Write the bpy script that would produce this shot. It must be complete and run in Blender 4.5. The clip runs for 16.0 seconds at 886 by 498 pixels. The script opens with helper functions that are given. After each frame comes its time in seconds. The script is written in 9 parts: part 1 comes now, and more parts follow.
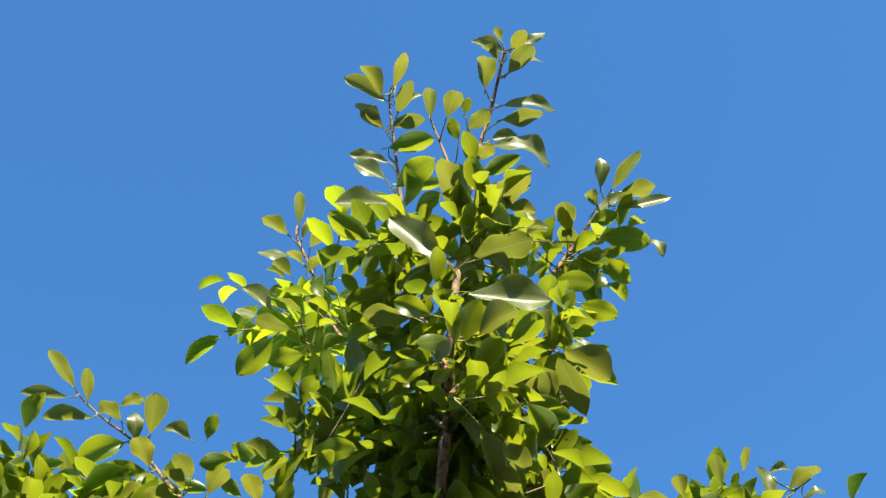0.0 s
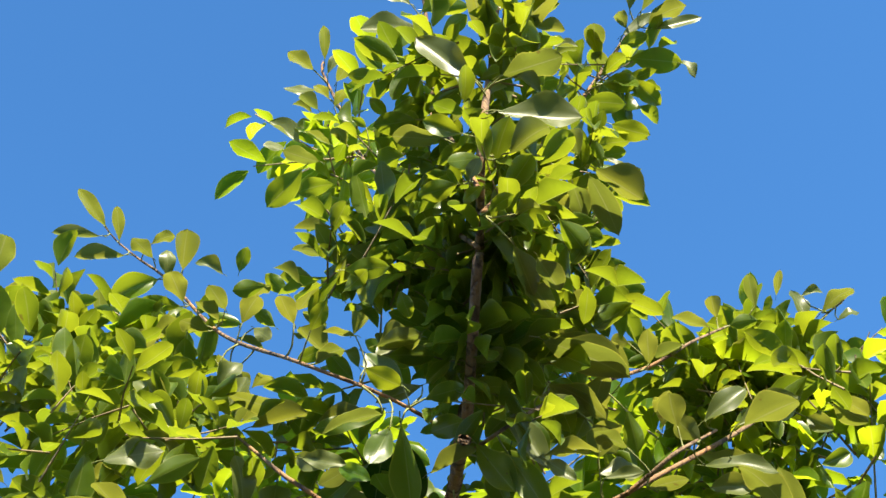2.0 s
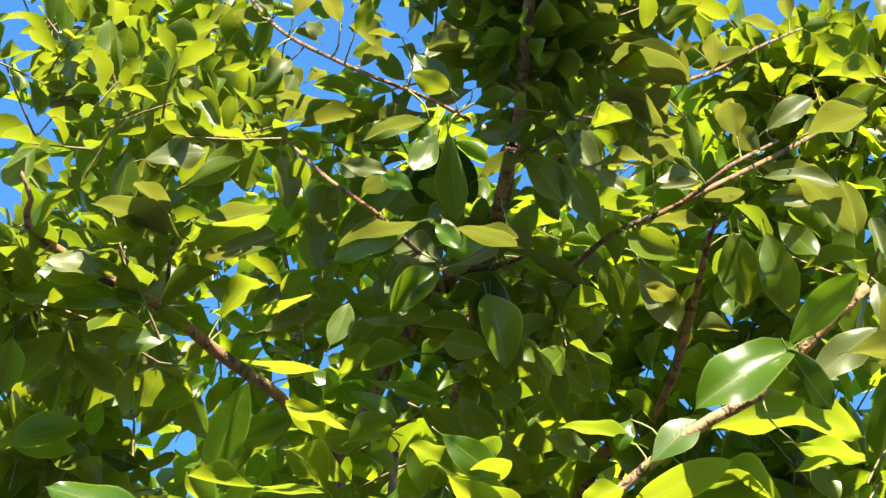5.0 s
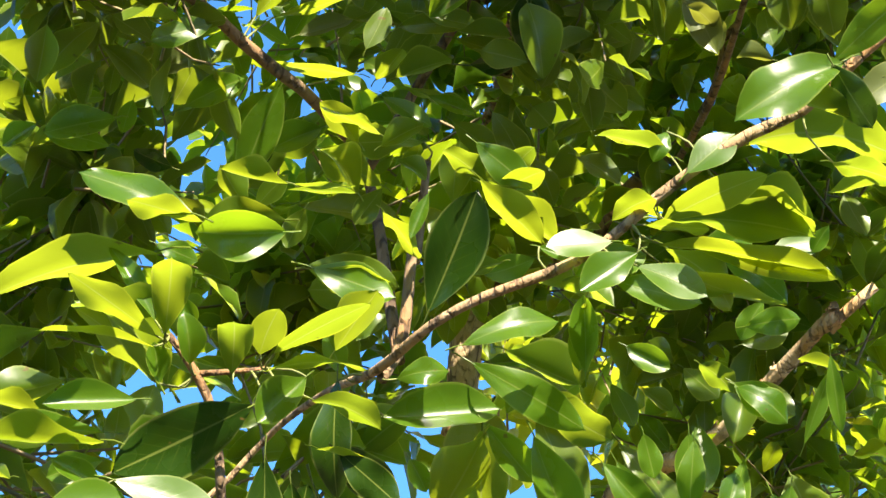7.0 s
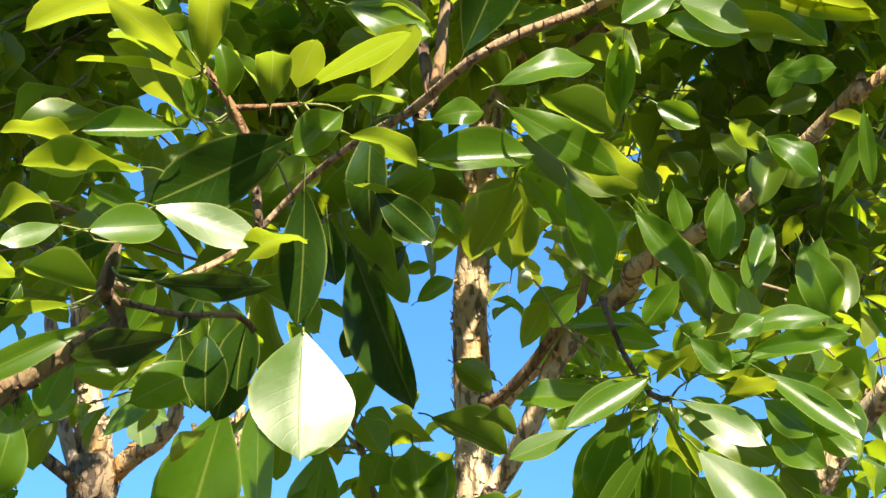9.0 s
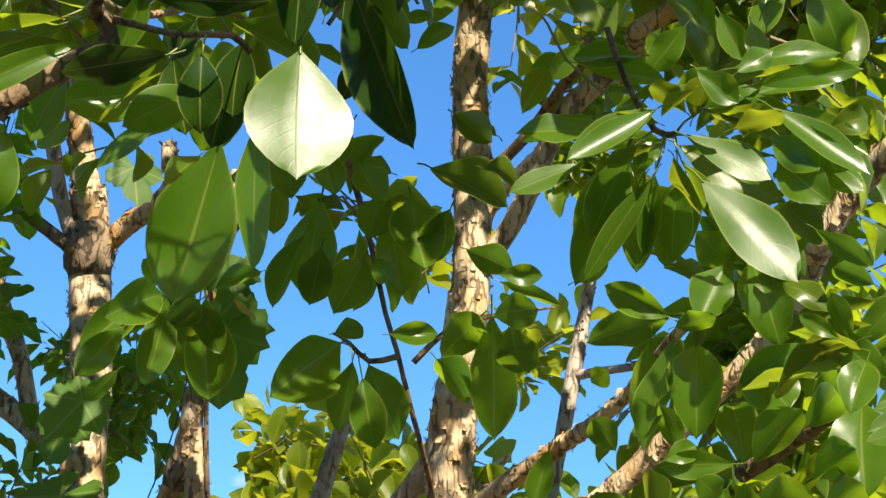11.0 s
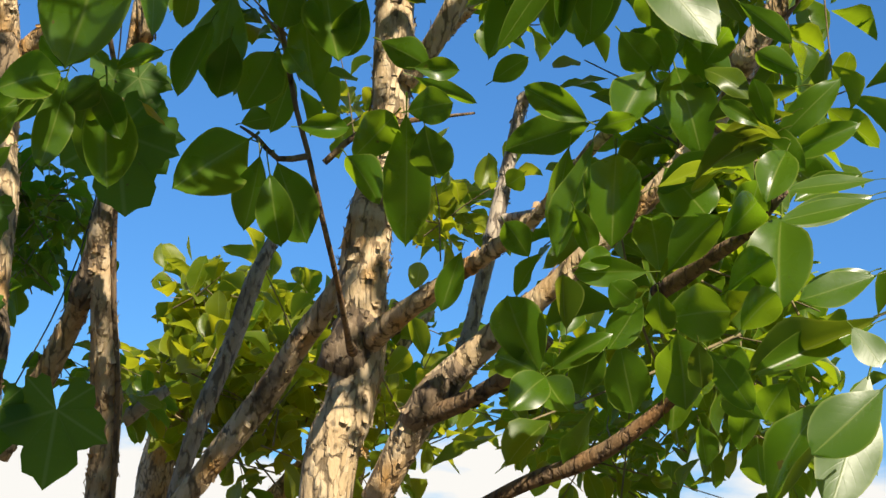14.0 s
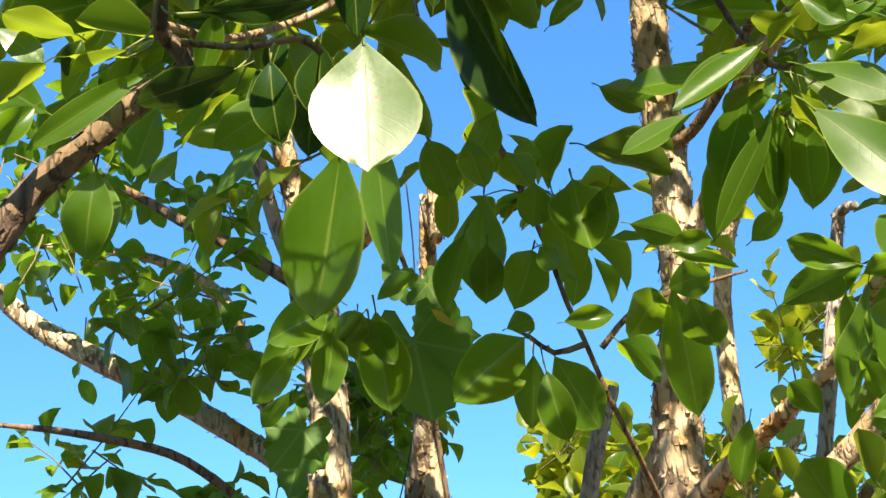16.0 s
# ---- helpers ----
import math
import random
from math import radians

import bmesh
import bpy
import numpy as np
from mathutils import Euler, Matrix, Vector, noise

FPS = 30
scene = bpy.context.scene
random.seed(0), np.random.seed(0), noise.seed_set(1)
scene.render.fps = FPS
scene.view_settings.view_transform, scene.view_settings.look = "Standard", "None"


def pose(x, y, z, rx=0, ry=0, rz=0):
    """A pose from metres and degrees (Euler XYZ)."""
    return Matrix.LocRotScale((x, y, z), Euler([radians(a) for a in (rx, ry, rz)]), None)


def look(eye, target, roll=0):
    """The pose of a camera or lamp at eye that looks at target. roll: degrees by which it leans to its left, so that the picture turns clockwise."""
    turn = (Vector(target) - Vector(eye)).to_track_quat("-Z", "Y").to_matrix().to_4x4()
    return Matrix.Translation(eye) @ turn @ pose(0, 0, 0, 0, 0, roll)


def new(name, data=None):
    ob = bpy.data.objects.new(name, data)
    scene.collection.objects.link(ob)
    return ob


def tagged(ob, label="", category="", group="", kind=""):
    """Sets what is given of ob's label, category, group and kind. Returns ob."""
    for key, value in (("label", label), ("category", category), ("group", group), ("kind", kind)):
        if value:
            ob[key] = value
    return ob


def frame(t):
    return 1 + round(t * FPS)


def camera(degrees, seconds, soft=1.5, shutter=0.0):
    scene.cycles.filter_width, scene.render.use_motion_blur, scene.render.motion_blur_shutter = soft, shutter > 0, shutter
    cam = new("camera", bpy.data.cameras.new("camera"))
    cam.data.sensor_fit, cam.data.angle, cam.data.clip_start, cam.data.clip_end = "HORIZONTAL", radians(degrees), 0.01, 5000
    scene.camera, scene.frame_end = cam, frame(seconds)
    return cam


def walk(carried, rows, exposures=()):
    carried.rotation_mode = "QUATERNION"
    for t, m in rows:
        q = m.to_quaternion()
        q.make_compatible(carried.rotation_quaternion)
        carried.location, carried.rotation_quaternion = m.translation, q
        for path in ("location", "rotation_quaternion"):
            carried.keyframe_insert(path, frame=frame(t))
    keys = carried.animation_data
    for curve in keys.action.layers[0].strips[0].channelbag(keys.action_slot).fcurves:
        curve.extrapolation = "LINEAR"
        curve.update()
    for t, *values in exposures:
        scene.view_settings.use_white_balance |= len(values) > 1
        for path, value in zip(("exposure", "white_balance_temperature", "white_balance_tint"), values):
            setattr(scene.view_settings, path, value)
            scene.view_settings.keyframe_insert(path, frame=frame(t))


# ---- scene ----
cam = camera(31, 16.0)
PATH = [
    (0.00, pose(0.003, -0.207, 1.740, 144.16, 3.98, -0.52)),
    (0.50, pose(0.004, -0.201, 1.738, 143.22, 4.12, -0.09)),
    (1.00, pose(0.009, -0.200, 1.732, 142.21, 4.22, 0.26)),
    (1.50, pose(0.003, -0.181, 1.732, 140.33, 4.23, 0.69)),
    (2.00, pose(-0.002, -0.165, 1.727, 139.06, 3.99, 1.06)),
    (2.50, pose(0.001, -0.151, 1.728, 137.95, 3.95, 1.42)),
    (3.00, pose(0.006, -0.134, 1.728, 136.69, 3.88, 1.63)),
    (3.50, pose(0.001, -0.120, 1.722, 134.92, 3.78, 2.06)),
    (3.70, pose(-0.002, -0.112, 1.721, 134.30, 3.66, 2.29)),
    (5.80, pose(0.060, -0.162, 1.814, 123.09, -0.61, 2.21)),
    (6.00, pose(0.056, -0.160, 1.813, 122.19, -0.81, 2.17)),
    (6.50, pose(0.035, -0.142, 1.784, 120.42, -1.19, 2.01)),
    (7.00, pose(0.028, -0.108, 1.752, 118.67, -1.66, 1.74)),
    (7.50, pose(0.021, -0.107, 1.738, 117.68, -1.75, 1.74)),
    (8.00, pose(0.011, -0.103, 1.719, 116.22, -1.90, 1.50)),
    (8.50, pose(-0.007, -0.086, 1.691, 114.34, -1.80, 1.22)),
    (8.70, pose(-0.010, -0.076, 1.679, 113.57, -1.93, 1.33)),
    (10.80, pose(-0.007, -0.017, 1.624, 107.38, -2.63, 1.22)),
    (11.00, pose(-0.011, -0.004, 1.600, 106.02, -2.63, 1.15)),
    (11.50, pose(-0.029, 0.028, 1.555, 104.23, -2.70, 0.77)),
    (12.00, pose(-0.039, 0.049, 1.530, 104.16, -3.25, 0.25)),
    (12.50, pose(-0.018, 0.060, 1.512, 103.71, -3.49, -0.21)),
    (13.00, pose(-0.003, 0.067, 1.494, 103.12, -3.90, -1.08)),
    (13.50, pose(0.001, 0.079, 1.476, 102.61, -4.41, -1.63)),
    (14.00, pose(0.026, 0.095, 1.496, 102.50, -3.86, -1.50)),
    (14.50, pose(0.062, 0.088, 1.540, 103.18, -2.05, 2.36)),
    (15.00, pose(0.103, 0.092, 1.563, 104.24, -0.32, 8.36)),
    (15.50, pose(0.140, 0.085, 1.569, 105.38, 1.10, 12.18)),
    (16.00, pose(0.179, 0.084, 1.588, 106.44, 2.10, 14.48)),
]
walk(cam, PATH, [(t, e, 7300, 10) for t, e in ((0.0, 1.42), (1.0, 1.44), (2.0, 1.53), (3.5, 1.63), (6.0, 1.98), (7.0, 1.90), (8.7, 1.64), (11.0, 1.10), (12.0, 1.07), (13.0, 0.72), (13.5, 0.63), (14.0, 0.68), (14.5, 1.17), (15.0, 1.42), (16.0, 1.4))])

# ---- light ----
SUN_ELEVATION, SUN_AZIMUTH = radians(43), radians(158)   # azimuth clockwise from +y
to_sun = Vector((math.sin(SUN_AZIMUTH) * math.cos(SUN_ELEVATION), math.cos(SUN_AZIMUTH) * math.cos(SUN_ELEVATION), math.sin(SUN_ELEVATION)))
sun = new("sun", bpy.data.lights.new("sun", "SUN"))
sun.data.energy, sun.data.angle, sun.data.color = 5.0, radians(0.53), (1.0, 0.95, 0.84)
sun.matrix_world = look(to_sun * 30, (0, 0, 0))


def build_world():
    """Clear blue sky with a low bank of white cumulus over the horizon."""
    w = bpy.data.worlds.new("sky")
    w.use_nodes = True
    nt = w.node_tree
    bg = nt.nodes["Background"]
    sky = nt.nodes.new("ShaderNodeTexSky")
    sky.sky_type, sky.sun_disc = "NISHITA", False
    sky.sun_elevation, sky.sun_rotation = SUN_ELEVATION, SUN_AZIMUTH
    sky.air_density, sky.dust_density, sky.ozone_density = 1.0, 0.3, 1.5
    tc = nt.nodes.new("ShaderNodeTexCoord")
    sep = nt.nodes.new("ShaderNodeSeparateXYZ")
    nt.links.new(tc.outputs["Generated"], sep.inputs[0])
    mp = nt.nodes.new("ShaderNodeMapping")
    mp.inputs["Scale"].default_value = (3.0, 3.0, 9.0)
    mp.inputs["Location"].default_value = (0.35, 0.1, 0.0)
    nt.links.new(tc.outputs["Generated"], mp.inputs[0])
    nz = nt.nodes.new("ShaderNodeTexNoise")
    nz.inputs["Scale"].default_value, nz.inputs["Detail"].default_value = 2.2, 7.0
    nt.links.new(mp.outputs[0], nz.inputs["Vector"])
    low = nt.nodes.new("ShaderNodeMapRange")
    low.inputs[1].default_value, low.inputs[2].default_value = 0.05, 0.19
    low.inputs[3].default_value, low.inputs[4].default_value = 0.22, -0.4
    nt.links.new(sep.outputs[2], low.inputs[0])
    add = nt.nodes.new("ShaderNodeMath")
    nt.links.new(nz.outputs["Fac"], add.inputs[0])
    nt.links.new(low.outputs[0], add.inputs[1])
    ramp = nt.nodes.new("ShaderNodeMapRange")
    ramp.inputs[1].default_value, ramp.inputs[2].default_value = 0.5, 0.62
    nt.links.new(add.outputs[0], ramp.inputs[0])
    mix = nt.nodes.new("ShaderNodeMix")
    mix.data_type = "RGBA"
    mix.inputs[7].default_value = (7.0, 7.3, 7.7, 1)
    nt.links.new(ramp.outputs[0], mix.inputs[0])
    clear = nt.nodes.new("ShaderNodeMix")
    clear.data_type, clear.blend_type = "RGBA", "MULTIPLY"
    # the blue pales into white haze round the sun
    glare = nt.nodes.new("ShaderNodeVectorMath")
    glare.operation = "DOT_PRODUCT"
    glare.inputs[1].default_value = to_sun
    nt.links.new(tc.outputs["Generated"], glare.inputs[0])
    pale = nt.nodes.new("ShaderNodeMapRange")
    pale.interpolation_type = "SMOOTHSTEP"
    pale.inputs[1].default_value, pale.inputs[2].default_value = 0.70, 0.98
    pale.inputs[3].default_value, pale.inputs[4].default_value = 1.0, 0.0
    nt.links.new(glare.outputs["Value"], pale.inputs[0])
    nt.links.new(pale.outputs[0], clear.inputs[0])
    clear.inputs[7].default_value = (0.40, 0.99, 1.5, 1)
    nt.links.new(sky.outputs[0], clear.inputs[6])
    deep = nt.nodes.new("ShaderNodeMix")
    deep.data_type, deep.blend_type = "RGBA", "MULTIPLY"
    deep.inputs[7].default_value = (0.62, 0.60, 0.72, 1)
    fade = nt.nodes.new("ShaderNodeMapRange")
    fade.interpolation_type = "SMOOTHSTEP"
    fade.inputs[1].default_value, fade.inputs[2].default_value = 0.0, 0.75
    fade.inputs[3].default_value, fade.inputs[4].default_value = 1.0, 0.0
    nt.links.new(sep.outputs[2], fade.inputs[0])
    nt.links.new(fade.outputs[0], deep.inputs[0])
    nt.links.new(clear.outputs[2], deep.inputs[6])
    nt.links.new(deep.outputs[2], mix.inputs[6])
    nt.links.new(mix.outputs[2], bg.inputs[0])
    bg.inputs[1].default_value = 0.082
    scene.world = w


build_world()


# ---- materials ----
def nodes_of(name):
    m = bpy.data.materials.new(name)
    m.use_nodes = True
    nt = m.node_tree
    return m, nt, nt.nodes["Principled BSDF"], nt.nodes["Material Output"]


def node(nt, kind, **sets):
    n = nt.nodes.new(kind)
    for k, v in sets.items():
        n.inputs[k.replace("_", " ")].default_value = v
    return n


def math_node(nt, op, a, b=0.0):
    n = nt.nodes.new("ShaderNodeMath")
    n.operation = op
    for i, v in enumerate((a, b)):
        if isinstance(v, (int, float)):
            n.inputs[i].default_value = v
        else:
            nt.links.new(v, n.inputs[i])
    return n.outputs[0]


def mix_rgb(nt, fac, a, b):
    n = nt.nodes.new("ShaderNodeMix")
    n.data_type = "RGBA"
    for i, v in ((0, fac), (6, a), (7, b)):
        if isinstance(v, (int, float)):
            n.inputs[i].default_value = v
        elif isinstance(v, tuple):
            n.inputs[i].default_value = (*v, 1)
        else:
            nt.links.new(v, n.inputs[i])
    return n.outputs[2]


def ranged(nt, v, a, b, c=0.0, d=1.0):
    n = nt.nodes.new("ShaderNodeMapRange")
    nt.links.new(v, n.inputs[0])
    for i, x in zip((1, 2, 3, 4), (a, b, c, d)):
        n.inputs[i].default_value = x
    return n.outputs[0]


def leaf_material(name, deep, fresh, glow, share=0.5, rough=0.42):
    """Leathery leaf: waxy face, pale midrib and side veins, light passing through the blade."""
    m, nt, bsdf, out = nodes_of(name)
    uv = nt.nodes.new("ShaderNodeUVMap")
    sep = nt.nodes.new("ShaderNodeSeparateXYZ")
    nt.links.new(uv.outputs[0], sep.inputs[0])
    across = math_node(nt, "ABSOLUTE", math_node(nt, "SUBTRACT", sep.outputs[0], 0.5))
    along = sep.outputs[1]
    rib = ranged(nt, across, 0.008, 0.028, 1.0, 0.0)
    slant = math_node(nt, "SUBTRACT", along, math_node(nt, "MULTIPLY", across, 0.55))
    comb = math_node(nt, "ABSOLUTE", math_node(nt, "SUBTRACT", math_node(nt, "FRACT", math_node(nt, "MULTIPLY", slant, 9.0)), 0.5))
    side = math_node(nt, "MULTIPLY", ranged(nt, comb, 0.0, 0.07, 0.4, 0.0), ranged(nt, across, 0.05, 0.45, 1.0, 0.1))
    vein = math_node(nt, "MAXIMUM", rib, side)
    rim = ranged(nt, across, 0.45, 0.49, 0.0, 0.75)
    obj = nt.nodes.new("ShaderNodeObjectInfo")
    geo = nt.nodes.new("ShaderNodeNewGeometry")
    chance = math_node(nt, "FRACT", math_node(nt, "ADD", obj.outputs["Random"], geo.outputs["Random Per Island"]))
    tc = nt.nodes.new("ShaderNodeTexCoord")
    blot = node(nt, "ShaderNodeTexNoise", Scale=14.0, Detail=5.0)
    nt.links.new(geo.outputs["Position"], blot.inputs["Vector"])
    fine = node(nt, "ShaderNodeTexNoise", Scale=260.0, Detail=3.0)
    nt.links.new(geo.outputs["Position"], fine.inputs["Vector"])
    age = math_node(nt, "ADD", math_node(nt, "MULTIPLY", chance, 0.75), math_node(nt, "MULTIPLY", blot.outputs["Fac"], 0.3))
    face = mix_rgb(nt, age, deep, fresh)
    face = mix_rgb(nt, math_node(nt, "MULTIPLY", vein, 0.26), face, (0.30, 0.36, 0.05))
    face = mix_rgb(nt, math_node(nt, "MULTIPLY", rib, 0.3), face, (0.34, 0.38, 0.10))
    face = mix_rgb(nt, math_node(nt, "MULTIPLY", rim, 0.6), face, (0.36, 0.40, 0.10))
    face = mix_rgb(nt, math_node(nt, "MULTIPLY", fine.outputs["Fac"], 0.25), face, (0.035, 0.06, 0.003))
    speck = node(nt, "ShaderNodeTexNoise", Scale=55.0, Detail=2.0)
    nt.links.new(geo.outputs["Position"], speck.inputs["Vector"])
    spot = ranged(nt, speck.outputs["Fac"], 0.74, 0.77, 0.0, 0.7)
    face = mix_rgb(nt, spot, face, (0.18, 0.11, 0.03))
    nt.links.new(face, bsdf.inputs["Base Color"])
    bsdf.inputs["Roughness"].default_value = rough
    nt.links.new(ranged(nt, blot.outputs["Fac"], 0.3, 0.7, rough - 0.07, rough + 0.1), bsdf.inputs["Roughness"])
    bsdf.inputs["Specular IOR Level"].default_value = 0.40
    through_leaf = nt.nodes.new("ShaderNodeBsdfTranslucent")
    tint = mix_rgb(nt, chance, glow, (glow[0] * 0.6, glow[1] * 0.72, glow[2] * 0.8))
    tint = mix_rgb(nt, math_node(nt, "MULTIPLY", vein, 0.2), tint, (glow[0] * 0.9, glow[1] * 0.9, glow[2] + 0.08))
    tint = mix_rgb(nt, math_node(nt, "MULTIPLY", rib, 0.4), tint, (glow[0] * 0.9, glow[1] * 0.9, glow[2] + 0.1))
    tint = mix_rgb(nt, rim, tint, (min(1, glow[0] * 1.3), min(1, glow[1] * 1.2), glow[2] * 1.6))
    tint = mix_rgb(nt, spot, tint, (0.12, 0.08, 0.02))
    nt.links.new(tint, through_leaf.inputs[0])
    mix = nt.nodes.new("ShaderNodeMixShader")
    mix.inputs[0].default_value = share
    bump = node(nt, "ShaderNodeBump", Strength=0.09, Distance=0.0012)
    nt.links.new(math_node(nt, "SUBTRACT", math_node(nt, "MULTIPLY", fine.outputs["Fac"], 0.4), vein), bump.inputs["Height"])
    nt.links.new(bump.outputs[0], bsdf.inputs["Normal"])
    nt.links.new(bump.outputs[0], through_leaf.inputs["Normal"])
    nt.links.new(bsdf.outputs[0], mix.inputs[1])
    nt.links.new(through_leaf.outputs[0], mix.inputs[2])
    nt.links.new(mix.outputs[0], out.inputs["Surface"])
    return m


def bark_material(name, pale, tan, dark, rust):
    """Flaking bark: pale skin, tan and rust scales, dark cracks."""
    m, nt, bsdf, out = nodes_of(name)
    tc = nt.nodes.new("ShaderNodeTexCoord")
    mp = nt.nodes.new("ShaderNodeMapping")
    mp.inputs["Scale"].default_value = (1, 1, 0.35)
    nt.links.new(tc.outputs["Object"], mp.inputs[0])
    cells = nt.nodes.new("ShaderNodeTexVoronoi")
    cells.inputs["Scale"].default_value = 84.0
    warp = node(nt, "ShaderNodeTexNoise", Scale=30.0, Detail=4.0)
    nt.links.new(mp.outputs[0], warp.inputs["Vector"])
    shift = nt.nodes.new("ShaderNodeVectorMath")
    shift.operation = "MULTIPLY_ADD"
    shift.inputs[1].default_value = (0.05, 0.05, 0.05)
    nt.links.new(warp.outputs["Color"], shift.inputs[0])
    nt.links.new(mp.outputs[0], shift.inputs[2])
    nt.links.new(shift.outputs[0], cells.inputs["Vector"])
    big = node(nt, "ShaderNodeTexNoise", Scale=9.0, Detail=6.0)
    nt.links.new(tc.outputs["Object"], big.inputs["Vector"])
    fine = node(nt, "ShaderNodeTexNoise", Scale=190.0, Detail=6.0)
    nt.links.new(mp.outputs[0], fine.inputs["Vector"])
    plate = nt.nodes.new("ShaderNodeSeparateColor")
    nt.links.new(cells.outputs["Color"], plate.inputs[0])
    col = mix_rgb(nt, plate.outputs[0], pale, tan)
    col = mix_rgb(nt, ranged(nt, big.outputs["Fac"], 0.5, 0.66), col, rust)
    crack = ranged(nt, cells.outputs["Distance"], 0.54, 0.77)
    col = mix_rgb(nt, math_node(nt, "MULTIPLY", crack, 0.8), col, dark)
    col = mix_rgb(nt, ranged(nt, big.outputs["Fac"], 0.36, 0.27), col, dark)
    col = mix_rgb(nt, ranged(nt, fine.outputs["Fac"], 0.55, 0.8, 0.0, 0.5), col, dark)
    nt.links.new(col, bsdf.inputs["Base Color"])
    bsdf.inputs["Roughness"].default_value = 0.9
    bump = node(nt, "ShaderNodeBump", Strength=0.7, Distance=0.005)
    hgt = math_node(nt, "ADD", math_node(nt, "SUBTRACT", plate.outputs[1], crack), math_node(nt, "MULTIPLY", fine.outputs["Fac"], 0.8))
    nt.links.new(hgt, bump.inputs["Height"])
    nt.links.new(bump.outputs[0], bsdf.inputs["Normal"])
    return m


def plain_material(name, a, b, scale=30.0, rough=0.8):
    m, nt, bsdf, out = nodes_of(name)
    tc = nt.nodes.new("ShaderNodeTexCoord")
    nz = node(nt, "ShaderNodeTexNoise", Scale=scale, Detail=8.0)
    nt.links.new(tc.outputs["Object"], nz.inputs["Vector"])
    nt.links.new(mix_rgb(nt, nz.outputs["Fac"], a, b), bsdf.inputs["Base Color"])
    bsdf.inputs["Roughness"].default_value = rough
    bump = node(nt, "ShaderNodeBump", Strength=0.5, Distance=0.01)
    nt.links.new(nz.outputs["Fac"], bump.inputs["Height"])
    nt.links.new(bump.outputs[0], bsdf.inputs["Normal"])
    return m


LEAF = leaf_material("young_leaf", (0.048, 0.104, 0.007), (0.118, 0.178, 0.015), (0.37, 0.43, 0.020), 0.46, 0.33)
# leaf colour split by light: brighter for sunlit leaves, darker for shaded ones
BRIGHT_LEAF = leaf_material("bright_leaf", (0.062, 0.130, 0.007), (0.102, 0.168, 0.010), (0.44, 0.52, 0.026), 0.54, 0.36)
SHADED_LEAF = leaf_material("shaded_leaf", (0.012, 0.040, 0.004), (0.026, 0.062, 0.007), (0.10, 0.20, 0.01), 0.2, 0.26)
SHOOT_LEAF = leaf_material("shoot_leaf", (0.095, 0.125, 0.032), (0.17, 0.20, 0.060), (0.29, 0.30, 0.034), 0.42, 0.38)
MATURE_LEAF = leaf_material("mature_leaf", (0.042, 0.112, 0.008), (0.090, 0.178, 0.014), (0.37, 0.56, 0.020), 0.48, 0.28)
CROWN_LEAF = leaf_material("crown_leaf", (0.031, 0.084, 0.005), (0.085, 0.165, 0.010), (0.50, 0.61, 0.020), 0.50, 0.32)
FAR_LEAF = leaf_material("far_leaf", (0.04, 0.10, 0.005), (0.22, 0.25, 0.012), (0.72, 0.70, 0.03), 0.48, 0.4)
VINE_LEAF = leaf_material("vine_leaf", (0.045, 0.125, 0.010), (0.070, 0.165, 0.014), (0.28, 0.50, 0.02), 0.42, 0.6)
BARK = bark_material("bark", (0.70, 0.54, 0.35), (0.54, 0.38, 0.21), (0.10, 0.065, 0.035), (0.55, 0.29, 0.09))
BROWN_BARK = bark_material("brown_bark", (0.26, 0.17, 0.095), (0.18, 0.115, 0.06), (0.05, 0.03, 0.02), (0.33, 0.17, 0.07))
TAN_BARK = bark_material("tan_bark", (0.46, 0.31, 0.17), (0.36, 0.22, 0.11), (0.09, 0.055, 0.03), (0.42, 0.22, 0.08))
GREY_BARK = bark_material("grey_bark", (0.52, 0.44, 0.35), (0.42, 0.34, 0.26), (0.12, 0.09, 0.07), (0.42, 0.31, 0.21))
DARK_BARK = bark_material("knotted_bark", (0.30, 0.22, 0.14), (0.19, 0.13, 0.08), (0.03, 0.02, 0.014), (0.38, 0.27, 0.16))
TWIG = plain_material("twig", (0.16, 0.11, 0.06), (0.30, 0.24, 0.12), 60)
YOUNG = plain_material("young_twig", (0.16, 0.19, 0.05), (0.28, 0.28, 0.10), 60)
GROUND = plain_material("dry_soil", (0.095, 0.072, 0.04), (0.065, 0.05, 0.024), 3.0, 0.95)
BLOCKER_COAT = plain_material("blocker_render", (0.18, 0.15, 0.11), (0.23, 0.20, 0.15), 5.0, 0.95)
WIRE = plain_material("wire", (0.04, 0.05, 0.06), (0.06, 0.07, 0.08), 40, 0.5)
FRUIT = plain_material("green_fruit", (0.40, 0.45, 0.22), (0.55, 0.56, 0.34), 40, 0.5)
DRY = plain_material("dry_flowers", (0.62, 0.56, 0.40), (0.80, 0.76, 0.60), 90, 0.9)


# ---- builders ----
def part(name, verts, faces, material, parent, label="", uvs=None, smooth=True, kind=""):
    me = bpy.data.meshes.new(name)
    me.from_pydata(verts, [], faces)
    if uvs is not None:
        layer = me.uv_layers.new(name="UVMap")
        idx = np.empty(len(me.loops), dtype=np.int32)
        me.loops.foreach_get("vertex_index", idx)
        layer.data.foreach_set("uv", np.asarray(uvs, dtype=np.float32)[idx].ravel())
    if smooth:
        me.polygons.foreach_set("use_smooth", [True] * len(me.polygons))
    me.materials.append(material)
    me.update()
    ob = new(name, me)
    ob.parent = parent
    return tagged(ob, label=label, kind=kind)


